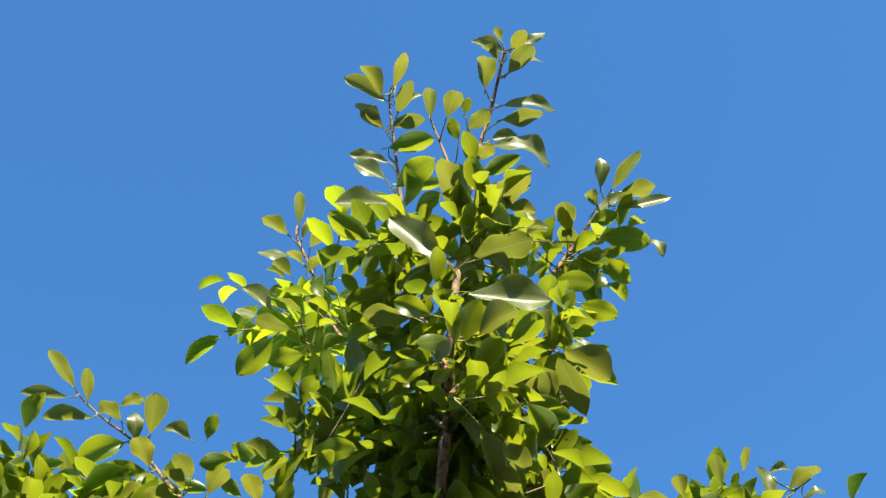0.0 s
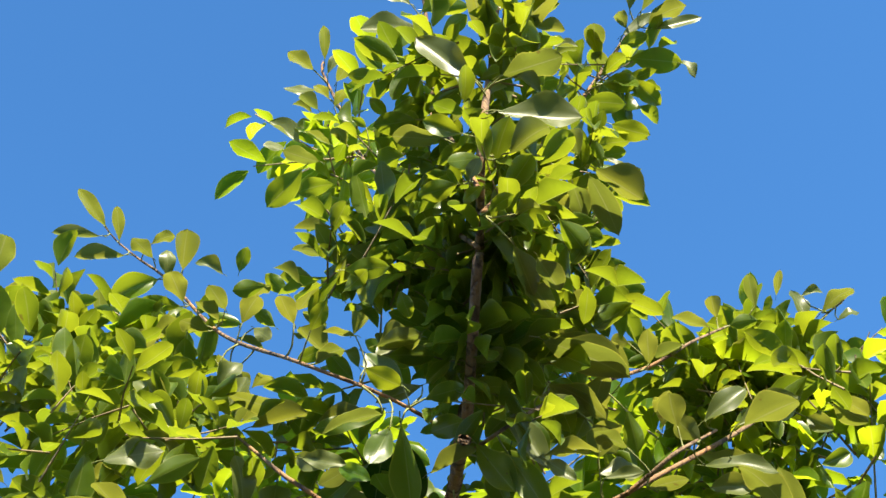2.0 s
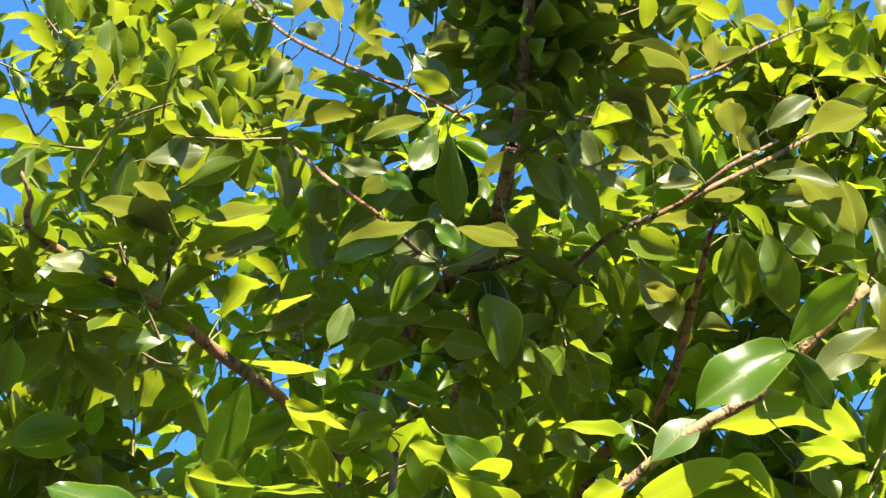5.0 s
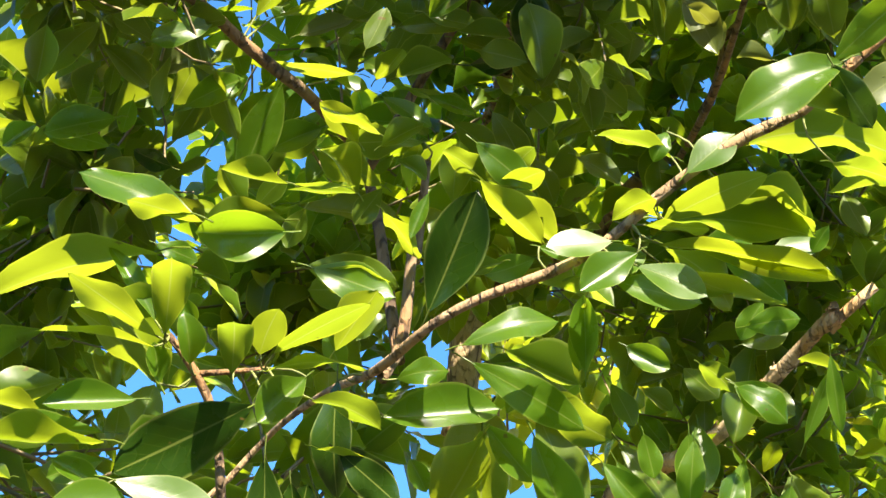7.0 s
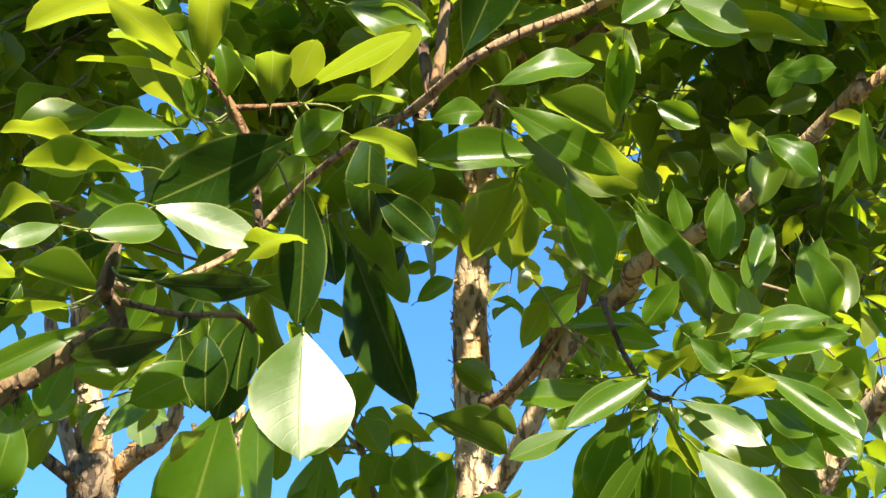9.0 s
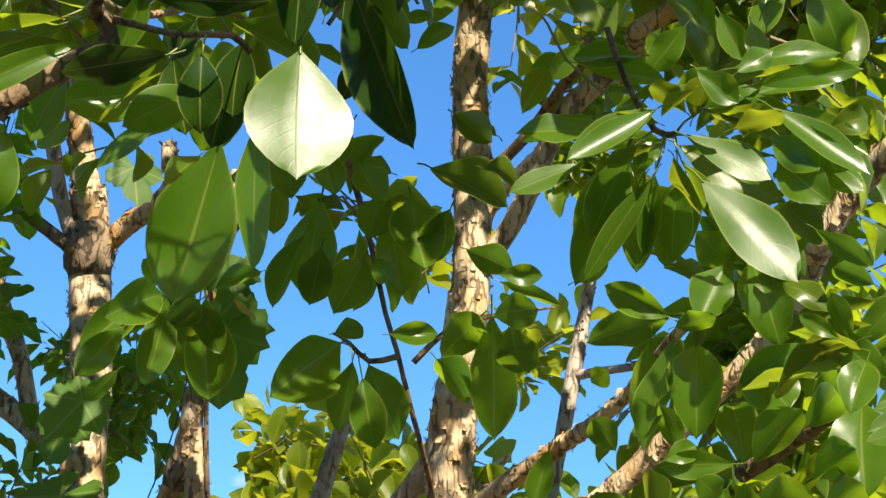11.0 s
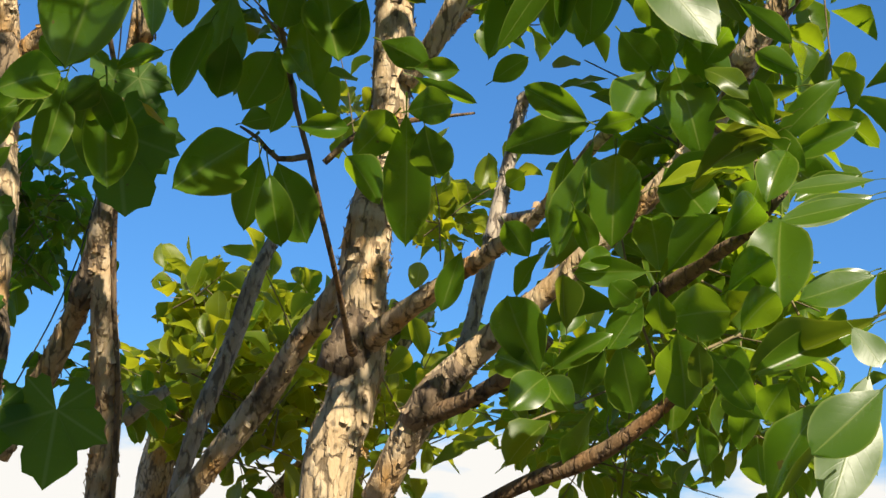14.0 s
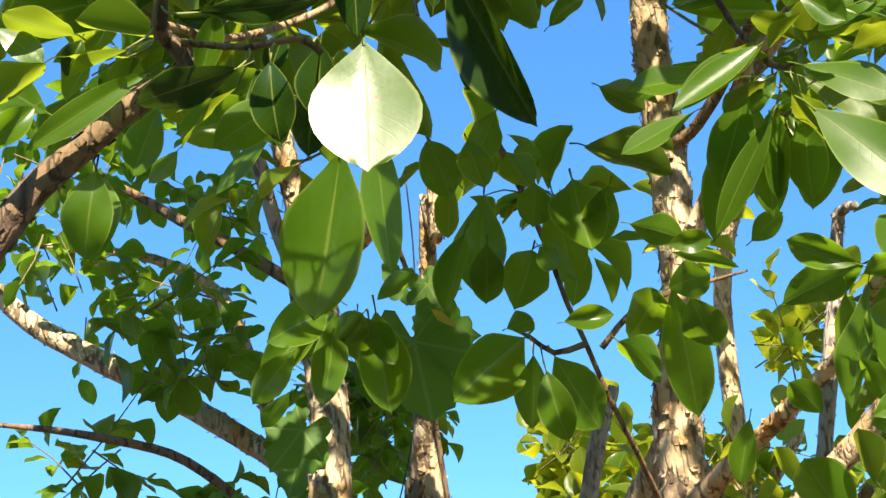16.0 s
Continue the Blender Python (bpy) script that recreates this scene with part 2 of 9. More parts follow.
def spline(points, step=0.03):
    """Points (x, y, z, r) along a smooth line through those given."""
    p = [np.array(q, float) for q in points]
    p = [2 * p[0] - p[1]] + p + [2 * p[-1] - p[-2]]
    line = []
    for a, b, c, d in zip(p, p[1:], p[2:], p[3:]):
        n = max(2, int(np.linalg.norm((c - b)[:3]) / step))
        for k in range(n):
            u = k / n
            q = 0.5 * (2 * b + (c - a) * u + (2 * a - 5 * b + 4 * c - d) * u * u + (3 * b - a - 3 * c + d) * u ** 3)
            q[3] = b[3] + (c[3] - b[3]) * u
            line.append(q)
    line.append(p[-2])
    return line


def tube(line, sides, rough=0.0, seed=0):
    verts, faces = [], []
    side = None
    for i, q in enumerate(line):
        ahead = Vector((line[min(i + 1, len(line) - 1)] - line[max(i - 1, 0)])[:3]).normalized()
        if side is None:
            side = ahead.orthogonal().normalized()
        side = (side - ahead * side.dot(ahead)).normalized()
        up = ahead.cross(side)
        c = Vector(q[:3])
        for k in range(sides):
            a = 2 * math.pi * k / sides
            out = side * math.cos(a) + up * math.sin(a)
            r = q[3]
            if rough:
                at = c + out * r
                r *= 1 + rough * (noise.noise(at * 9 + Vector((seed, 0, 0))) * 0.9 + noise.noise(at * 34) * 0.6)
            verts.append(c + out * r)
    n = len(line)
    for i in range(n - 1):
        for k in range(sides):
            l = (k + 1) % sides
            faces.append((i * sides + k, i * sides + l, (i + 1) * sides + l, (i + 1) * sides + k))
    faces.append(tuple(range(sides))[::-1])
    faces.append(tuple(range((n - 1) * sides, n * sides)))
    return verts, faces


def flakes(name, line, parent, count, material, rng):
    """Curled scales of peeling bark, one mesh."""
    verts, faces = [], []
    for _ in range(count):
        i = rng.randrange(1, len(line) - 1)
        q = line[i]
        ahead = Vector((line[i + 1] - line[i - 1])[:3]).normalized()
        out = Vector((rng.gauss(0, 1), rng.gauss(0, 1), rng.gauss(0, 1)))
        out = (out - ahead * out.dot(ahead)).normalized()
        across = ahead.cross(out)
        w, h, lift = rng.uniform(0.003, 0.009), rng.uniform(0.006, 0.02), rng.uniform(0.001, 0.006)
        c = Vector(q[:3]) + out * q[3] * rng.uniform(0.97, 1.02)
        sgn = rng.choice((-1, 1))
        s = len(verts)
        for v in (0, 0.5, 1):
            for u in (-1, 0, 1):
                verts.append(c + across * (u * w * (1 - 0.35 * v) + rng.uniform(-1, 1) * 0.001) + ahead * ((v - 0.5) * h * sgn) + out * (lift * v * v + 0.001 - 0.0012 * abs(u)))
        for a in (0, 1):
            for b in (0, 1):
                faces.append((s + a * 3 + b, s + a * 3 + b + 1, s + a * 3 + b + 4, s + a * 3 + b + 3))
    return part(name, verts, faces, material, parent, "curled flakes of peeling bark", kind="stuff")


limb_count = [0]
LIMB_LINES, LEAF_BASES = {}, {}


def limb(name, parent, points, material=None):
    thick = max(p[3] for p in points)
    limb_count[0] += 1
    line = spline(points, 0.02 if thick > 0.012 else 0.03)
    verts, faces = tube(line, 18 if thick > 0.02 else 10, 0.4 if name == "knot" else 0.08, limb_count[0])
    mat = material or (BARK if thick > 0.0145 else BROWN_BARK if thick > 0.004 else TWIG)
    ob = part(name, verts, faces, mat, parent)
    if name == "trunk":
        SUN_GAPS.extend((Vector(q[:3]), 0.2) for q in line[::5] if 1.75 < q[2] < 2.9 and 2.0 < q[1] < 3.2)
    LIMB_LINES.setdefault(parent.name, []).extend(Vector(q[:3]) for q in line if q[2] > 1.2)
    if thick > 0.016:
        length = sum(np.linalg.norm((b - a)[:3]) for a, b in zip(line, line[1:]))
        flakes("peeling_bark", [q for q in line if q[3] > 0.008 and q[2] > 1.0] or line, ob, int(length * thick * 5600), mat, random.Random(limb_count[0]))
    return ob


def blade(rows, cols, fold, droop, wave, sharp, twist, seed, petiole=True):
    """One leaf: 1 long along +y, 1 wide, stalk below its base. Gives verts, faces and uvs."""
    rng = random.Random(seed)
    verts, faces, uvs = [], [], []
    ph = rng.uniform(0, 6)
    bend = rng.uniform(-0.05, 0.05)
    swell = rng.uniform(1.0, 1.32)
    calm = 1.0 if fold > 0.1 else 0.4
    cup = rng.uniform(-0.5, 1.0) * calm
    for i in range(rows + 1):
        v = 1 - (1 - i / rows) ** 1.3
        half = 0.5 * math.sin(math.pi * min(1, (0.01 + 0.99 * v) ** swell)) ** (0.78 if v < 0.5 else 0.6) if i < rows else 0.0
        half *= 1 - sharp * max(0, v - 0.75) / 0.25 * 0.2
        half = max(half, 0.012)
        for j in range(cols + 1):
            u = j / cols * 2 - 1
            x = u * half
            z = fold * (abs(x) - 0.12) + droop * (v - v * v) * 2.2 + wave * math.sin(v * 9 + ph + (u > 0) * 1.7) * u * u * half
            z += twist * u * half * v + cup * x * x
            verts.append((x + bend * math.sin(v * 3.1), v - 0.03 * abs(u) * v, z))
            uvs.append((0.5 + 0.5 * u, v))
    for i in range(rows):
        for j in range(cols):
            a = i * (cols + 1) + j
            faces.append((a, a + 1, a + cols + 2, a + cols + 1))
    if petiole:
        s = len(verts)
        for v, r, z in ((-0.17, 0.022, -0.05), (-0.08, 0.018, 0.0), (0.03, 0.014, 0.003)):
            for k in range(3):
                verts.append((r * math.cos(k * 2.094) * 1.4, v, z + r * 0.5 * math.sin(k * 2.094)))
                uvs.append((0.5, 0.02))
        for i in (0, 3):
            for k in range(3):
                l = (k + 1) % 3
                faces.append((s + i + k, s + i + l, s + i + 3 + l, s + i + 3 + k))
    return verts, faces, uvs


def leaf_mesh(name, shape, material):
    verts, faces, uvs = shape
    me = bpy.data.meshes.new(name)
    me.from_pydata(verts, [], faces)
    layer = me.uv_layers.new(name="UVMap")
    for lp in me.loops:
        layer.data[lp.index].uv = uvs[lp.vertex_index]
    me.polygons.foreach_set("use_smooth", [True] * len(me.polygons))
    me.materials.append(material)
    return me


rng_leaf = random.Random(11)
LEAF_SHAPES = [blade(11, 6, rng_leaf.uniform(0.12, 0.46), rng_leaf.uniform(-0.1, 0.40), rng_leaf.uniform(0.02, 0.22), rng_leaf.uniform(0.0, 0.4), rng_leaf.uniform(-0.25, 0.25), k) for k in range(14)]
YOUNG_LEAVES = [leaf_mesh("leaf", s, LEAF) for s in LEAF_SHAPES]
SHOOT = [leaf_mesh("leaf", s, SHOOT_LEAF) for s in LEAF_SHAPES]
MATURE = [leaf_mesh("leaf", s, MATURE_LEAF) for s in LEAF_SHAPES]
FLAT_SHAPES = [blade(11, 6, rng_leaf.uniform(0.03, 0.09), rng_leaf.uniform(0.02, 0.05), rng_leaf.uniform(0.02, 0.05), rng_leaf.uniform(0.0, 0.5), rng_leaf.uniform(-0.03, 0.03), 60 + k) for k in range(6)]
BRIGHT = [leaf_mesh("leaf", s, BRIGHT_LEAF) for s in LEAF_SHAPES]
SHADED = [leaf_mesh("leaf", s, SHADED_LEAF) for s in LEAF_SHAPES]
GLOSSY = [leaf_mesh("leaf", s, MATURE_LEAF) for s in FLAT_SHAPES]


def leaf(parent, base, tip, width, roll, kinds=None):
    """A leaf of its own between two places; roll turns its face about its length."""
    base, tip = Vector(base), Vector(tip)
    a = tip - base
    length = a.length
    a.normalize()
    br = a.cross(Vector((0, 0, 1))).normalized()
    nr = br.cross(a)
    n = nr * math.cos(radians(roll)) + br * math.sin(radians(roll))
    b = a.cross(n)
    LEAF_BASES.setdefault(parent.name, []).append((base, a))
    ob = new("leaf", rng_leaf.choice(kinds or YOUNG_LEAVES))
    ob.parent = parent
    m = Matrix.Identity(4)
    m.col[0][:3], m.col[1][:3], m.col[2][:3], m.col[3][:3] = b * width, a * length, n * min(length * 0.8, width * 1.5), base
    ob.matrix_local = m
    return ob


# points and radii: foliage is opened from these toward the sun to light them
SUN_GAPS = [(Vector(p), r) for p, r in (
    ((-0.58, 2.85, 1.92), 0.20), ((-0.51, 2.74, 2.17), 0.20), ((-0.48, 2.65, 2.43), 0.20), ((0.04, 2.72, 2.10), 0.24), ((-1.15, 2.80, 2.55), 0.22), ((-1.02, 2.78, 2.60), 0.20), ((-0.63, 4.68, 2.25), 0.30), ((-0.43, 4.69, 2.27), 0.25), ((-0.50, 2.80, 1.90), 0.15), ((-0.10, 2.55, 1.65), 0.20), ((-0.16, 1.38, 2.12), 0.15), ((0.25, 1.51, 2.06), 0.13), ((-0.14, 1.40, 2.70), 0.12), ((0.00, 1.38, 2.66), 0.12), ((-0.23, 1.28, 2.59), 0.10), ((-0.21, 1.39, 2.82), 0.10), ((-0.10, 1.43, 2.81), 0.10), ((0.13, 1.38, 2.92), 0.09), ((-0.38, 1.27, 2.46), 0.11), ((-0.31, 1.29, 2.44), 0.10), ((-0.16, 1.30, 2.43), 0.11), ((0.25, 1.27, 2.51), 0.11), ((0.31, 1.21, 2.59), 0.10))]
SMALL = [blade(7, 2, 0.2 + 0.05 * k, 0.03 * k, 0.1, 0.08 * k, 0.1 * (k - 2), 40 + k, False) for k in range(6)]


CLOUDS = {}


def cloud(group, *shape):
    """Notes one cloud of twigs: centre, half sizes, pitch, yaw, number of twigs, leaf length."""
    CLOUDS.setdefault(group, []).append(shape)


def foliage(parent, clouds, material, seed, hang=0.35, wide=0.46, reach=1.0):
    """Leafy twigs that cannot be counted: clouds of (centre, half sizes across / away / up, pitch, yaw, twigs, leaf length)."""
    rng = random.Random(seed)
    verts, faces, uvs, tv, tf = [], [], [], [], []
    for centre, half, pitch, yaw, count, size in clouds:
        turn = pose(*centre, pitch, 0, yaw)
        for _ in range(count):
            while True:
                p = Vector((rng.uniform(-1, 1), rng.uniform(-1, 1), rng.uniform(-1, 1)))
                if p.length < 1.1:
                    break
            root = turn @ Vector((p.x * half[0], p.y * half[1], p.z * half[2]))
            # twigs on the sun line are left out so light reaches bark and leaves
            if any((root - c).dot(to_sun) > 0 and (root - c - to_sun * (root - c).dot(to_sun)).length < (r if root.z < 2.9 else 0.7 * r if root.z < 3.2 else 0.55 * r) for c, r in SUN_GAPS):
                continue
            way = Vector((rng.gauss(0, 0.8), rng.gauss(0, 0.8), rng.gauss(0.35, 0.7))).normalized()
            long = size * rng.uniform(1.6, 3.0) * reach
            s = len(tv)
            bend = Vector((rng.gauss(0, 0.2), rng.gauss(0, 0.2), rng.gauss(0, 0.2)))
            side = way.orthogonal().normalized()
            for v in (0, 0.5, 1):
                for k in range(3):
                    a = k * 2.094
                    tv.append(root + way * long * (v - 0.3) + bend * long * v * v * 0.5 + (side * math.cos(a) + way.cross(side) * math.sin(a)) * (0.0026 - 0.0014 * v) * size / 0.09)
            for i in (0, 3):
                for k in range(3):
                    l = (k + 1) % 3
                    tf.append((s + i + k, s + i + l, s + i + 3 + l, s + i + 3 + k))
            n = rng.randint(6, 10)
            spin = rng.uniform(0, 6)
            for i in range(n):
                v = 0.15 + 0.85 * i / (n - 1)
                spin += 2.4
                out = side * math.cos(spin) + way.cross(side) * math.sin(spin)
                a = (out * (1.1 - 0.5 * v) + way * (0.25 + 0.6 * v) + Vector((0, 0, -hang * rng.uniform(0.2, 2.2)))).normalized()
                b = a.cross(Vector((rng.gauss(0, 0.4), rng.gauss(0, 0.4), 1))).normalized()
                nn = b.cross(a)
                length = size * rng.uniform(0.62, 1.15)
                width = length * wide * rng.uniform(0.84, 1.16)
                at = root + way * long * (v - 0.3) + bend * long * v * v * 0.5 + a * length * 0.15
                shape = rng.choice(SMALL)
                s = len(verts)
                for x, y, z in shape[0]:
                    verts.append(at + b * x * width + a * y * length + nn * z * length)
                faces.extend(tuple(s + q for q in f) for f in shape[1])
                uvs.extend(shape[2])
    part("foliage", verts, faces, material, parent, "dense glossy green leaves", uvs, kind="stuff")
    part("twig_growth", tv, tf, TWIG, parent, "thin brown leafy twigs", kind="stuff")


def stems(parent, reach):
    """Thin green stalks from the leaves to the nearest wood of their tree."""
    wood = np.array([tuple(p) for p in LIMB_LINES[parent.name]])
    verts, faces = [], []
    for base, a in LEAF_BASES[parent.name]:
        d = np.linalg.norm(wood - np.array(tuple(base)), axis=1)
        i = int(d.argmin())
        if d[i] > reach or d[i] < 0.004:
            continue
        foot = Vector(wood[i])
        mid = (foot + base) / 2 - a * d[i] * 0.18 + Vector((0, 0, -0.06 * d[i]))
        line = spline([(*foot, 0.0016), (*mid, 0.0012), (*base, 0.0009)], 0.02)
        v, f = tube(line, 4)
        s = len(verts)
        verts.extend(v)
        faces.extend(tuple(s + q for q in g) for g in f)
    part("stalk_growth", verts, faces, YOUNG, parent, "thin pale green leaf stalks", kind="stuff")


def tree(base, label, group="trees"):
    ob = new("tree", None)
    ob.location = base
    bpy.context.view_layer.update()
    return tagged(ob, label, "tree", group)


# ---- ground ----
def build_ground():
    verts, faces, n = [], [], 48
    for i in range(n + 1):
        for j in range(n + 1):
            x, y = ((i / n * 2 - 1) ** 3) * 1500, ((j / n * 2 - 1) ** 3) * 1500
            verts.append((x, y, noise.noise(Vector((x, y, 0)) * 0.3) * 0.05 - 0.02))
    for i in range(n):
        for j in range(n):
            a = i * (n + 1) + j
            faces.append((a, a + n + 1, a + n + 2, a + 1))
    ob = part("ground", verts, faces, GROUND, None, kind="structure")
    tagged(ob, "bare brown dry soil under the trees", "ground")


build_ground()


def build_blocker_wall(name, x0, y0, x1, y1, height):
    """An unseen, added plain rendered wall with a coping, behind and beside the viewer."""
    bm = bmesh.new()
    for low, high, grow in ((-0.2, height, 0.0), (height, height + 0.06, 0.03)):
        r = bmesh.ops.create_cube(bm, size=1.0)
        for v in r["verts"]:
            v.co = ((x0 + x1) / 2 + v.co.x * (abs(x1 - x0) + 0.2 + 2 * grow), (y0 + y1) / 2 + v.co.y * (abs(y1 - y0) + 0.2 + 2 * grow), low if v.co.z < 0 else high)
    bmesh.ops.bevel(bm, geom=list(bm.edges), offset=0.01, segments=1, affect="EDGES")
    me = bpy.data.meshes.new(name)
    bm.to_mesh(me)
    bm.free()
    me.materials.append(BLOCKER_COAT)
    tagged(new(name, me), "plain tan rendered wall added out of view to block skylight", "wall", kind="structure")


# three walls added out of view to cut low skylight on the leaves
build_blocker_wall("blocker_wall_south", -4.3, -2.6, 4.3, -2.6, 2.8)
build_blocker_wall("blocker_wall_west", -4.4, -2.6, -4.4, 1.6, 2.8)
build_blocker_wall("blocker_wall_east", 4.4, -2.6, 4.4, 1.6, 2.8)
# ---- the trees ----
ORIGIN = (0, 0, 0)
main_tree = tree(ORIGIN, "broadleaf tree with flaking tan bark and glossy green leaves")
left_tree = tree(ORIGIN, "pale-barked tree trunk with long bare side branches")
slim_tree = tree(ORIGIN, "slim twin-stemmed tree with rough peeling brown bark")
overhang_tree = tree(ORIGIN, "leaning tree whose leafy bough hangs overhead")
far_tree = tree(ORIGIN, "sunlit yellow-green tree standing behind the trunks")

limb("trunk", main_tree, [(-0.137, 2.567, -0.050, 0.0637), (-0.119, 2.570, 0.813, 0.0488), (-0.100, 2.572, 1.626, 0.0424), (-0.078, 2.570, 1.770, 0.0408), (-0.063, 2.578, 1.866, 0.0403), (-0.068, 2.559, 2.033, 0.0386), (-0.048, 2.575, 2.207, 0.0309), (-0.049, 2.584, 2.366, 0.0315), (-0.055, 2.600, 2.513, 0.0332), (-0.064, 2.582, 2.672, 0.0307), (-0.052, 2.515, 2.880, 0.0293), (-0.042, 2.469, 3.062, 0.0277), (-0.062, 2.494, 3.037, 0.0248), (-0.016, 2.473, 3.083, 0.0227), (0.096, 2.418, 3.102, 0.0214)])
limb("branch", main_tree, [(0.035, 2.448, 3.088, 0.0131), (0.176, 2.370, 3.122, 0.0137), (0.232, 2.280, 3.175, 0.0134), (0.309, 2.149, 3.187, 0.0114), (0.352, 2.015, 3.201, 0.0081), (0.364, 1.866, 3.237, 0.0064), (0.391, 1.771, 3.272, 0.0042)], BROWN_BARK)
limb("branch", main_tree, [(-0.062, 2.494, 3.037, 0.0166), (-0.038, 2.431, 3.225, 0.0117), (0.005, 2.282, 3.376, 0.0098), (0.069, 1.651, 3.229, 0.0078)], BROWN_BARK)
limb("knot", main_tree, [(-0.092, 2.572, 1.831, 0.0357), (-0.080, 2.567, 1.867, 0.0419), (-0.072, 2.561, 1.903, 0.0428), (-0.064, 2.566, 1.936, 0.0340)], DARK_BARK)
limb("branch", main_tree, [(-0.023, 2.523, 1.639, 0.0234), (0.017, 2.486, 1.729, 0.0257), (0.053, 2.457, 1.796, 0.0272), (0.111, 2.425, 1.860, 0.0210), (0.202, 2.373, 1.943, 0.0175), (0.330, 2.277, 2.067, 0.0155), (0.404, 2.217, 2.156, 0.0153), (0.450, 2.155, 2.247, 0.0168), (0.429, 2.123, 2.224, 0.0184), (0.479, 2.064, 2.305, 0.0174), (0.523, 1.992, 2.353, 0.0156)])
limb("knot", main_tree, [(0.023, 2.463, 1.748, 0.0187), (0.045, 2.448, 1.786, 0.0245), (0.069, 2.444, 1.813, 0.0228), (0.095, 2.429, 1.843, 0.0160)], DARK_BARK)
limb("branch", main_tree, [(-0.026, 2.559, 2.310, 0.0169), (0.016, 2.540, 2.375, 0.0169), (0.046, 2.519, 2.438, 0.0179), (0.088, 2.483, 2.537, 0.0179), (0.133, 2.461, 2.589, 0.0179), (0.202, 2.412, 2.642, 0.0168), (0.202, 2.345, 2.646, 0.0158), (0.254, 2.310, 2.668, 0.0147), (0.354, 2.179, 2.687, 0.0124), (0.435, 2.080, 2.747, 0.0113), (0.502, 1.982, 2.797, 0.0102), (0.487, 1.997, 2.775, 0.0093), (0.558, 1.955, 2.828, 0.0076)])
limb("branch", main_tree, [(-0.038, 2.569, 2.482, 0.0135), (-0.007, 2.546, 2.487, 0.0105), (0.047, 2.487, 2.531, 0.0104), (0.098, 2.419, 2.591, 0.0093), (0.119, 2.350, 2.592, 0.0083), (0.126, 2.335, 2.630, 0.0055)], BROWN_BARK)
limb("branch", main_tree, [(-0.059, 2.566, 1.878, 0.0232), (-0.011, 2.490, 1.913, 0.0165), (0.069, 2.407, 1.965, 0.0135), (0.143, 2.312, 2.008, 0.0114), (0.194, 2.236, 2.047, 0.0095), (0.243, 2.122, 2.104, 0.0078), (0.301, 2.052, 2.144, 0.0053)])
limb("branch", main_tree, [(0.107, 3.439, 1.986, 0.0168), (0.131, 3.477, 2.055, 0.0171), (0.152, 3.505, 2.174, 0.0173), (0.177, 3.521, 2.327, 0.0188), (0.201, 3.530, 2.482, 0.0153), (0.222, 3.490, 2.604, 0.0127), (0.255, 3.442, 2.606, 0.0102)], GREY_BARK)
limb("branch", main_tree, [(0.177, 3.521, 2.327, 0.0126), (0.225, 3.466, 2.327, 0.0099), (0.290, 3.307, 2.308, 0.0084)], GREY_BARK)
limb("branch", main_tree, [(-0.364, 2.801, 1.612, 0.0175), (-0.287, 2.773, 1.720, 0.0221), (-0.219, 2.748, 1.818, 0.0239), (-0.168, 2.699, 1.900, 0.0207), (-0.116, 2.649, 1.971, 0.0185), (-0.077, 2.617, 2.034, 0.0166)])
limb("branch", slim_tree, [(-0.482, 3.591, 1.651, 0.0176), (-0.443, 3.602, 1.840, 0.0202), (-0.387, 3.606, 2.021, 0.0203), (-0.351, 3.595, 2.164, 0.0191), (-0.306, 3.593, 2.291, 0.0115)], GREY_BARK)
limb("branch", main_tree, [(-0.073, 2.485, 1.857, 0.0087), (-0.077, 2.383, 1.863, 0.0050), (-0.094, 2.271, 1.925, 0.0040), (-0.116, 2.174, 1.991, 0.0038), (-0.138, 2.124, 2.064, 0.0038), (-0.156, 2.109, 2.114, 0.0038), (-0.174, 2.086, 2.184, 0.0038), (-0.193, 2.041, 2.246, 0.0045), (-0.215, 1.995, 2.305, 0.0045)], BROWN_BARK)
limb("branch", main_tree, [(-0.137, 2.116, 2.054, 0.0045), (-0.172, 2.087, 2.040, 0.0037), (-0.198, 2.059, 2.058, 0.0029), (-0.219, 2.044, 2.067, 0.0015)], BROWN_BARK)
limb("branch", main_tree, [(-0.114, 2.119, 2.048, 0.0045), (-0.065, 2.127, 2.101, 0.0038), (-0.012, 2.172, 2.129, 0.0039), (0.080, 2.165, 2.145, 0.0016)], BROWN_BARK)
limb("branch", main_tree, [(0.132, 2.690, 1.645, 0.0111), (0.217, 2.641, 1.693, 0.0137), (0.291, 2.600, 1.724, 0.0153), (0.346, 2.559, 1.758, 0.0134), (0.413, 2.500, 1.818, 0.0096), (0.437, 2.408, 1.859, 0.0068)], BROWN_BARK)
limb("branch", main_tree, [(0.039, 2.462, 1.762, 0.0161), (0.106, 2.406, 1.788, 0.0133), (0.169, 2.346, 1.828, 0.0114), (0.206, 2.286, 1.862, 0.0080)], BROWN_BARK)
limb("branch", main_tree, [(0.353, 2.284, 1.938, 0.0121), (0.378, 2.245, 1.953, 0.0127), (0.411, 2.182, 1.974, 0.0109), (0.443, 2.118, 1.993, 0.0084), (0.476, 2.047, 2.035, 0.0052)], BROWN_BARK)
limb("branch", main_tree, [(-0.555, 3.315, 1.809, 0.0163), (-0.514, 3.317, 1.847, 0.0152), (-0.472, 3.320, 1.880, 0.0105)], GREY_BARK)
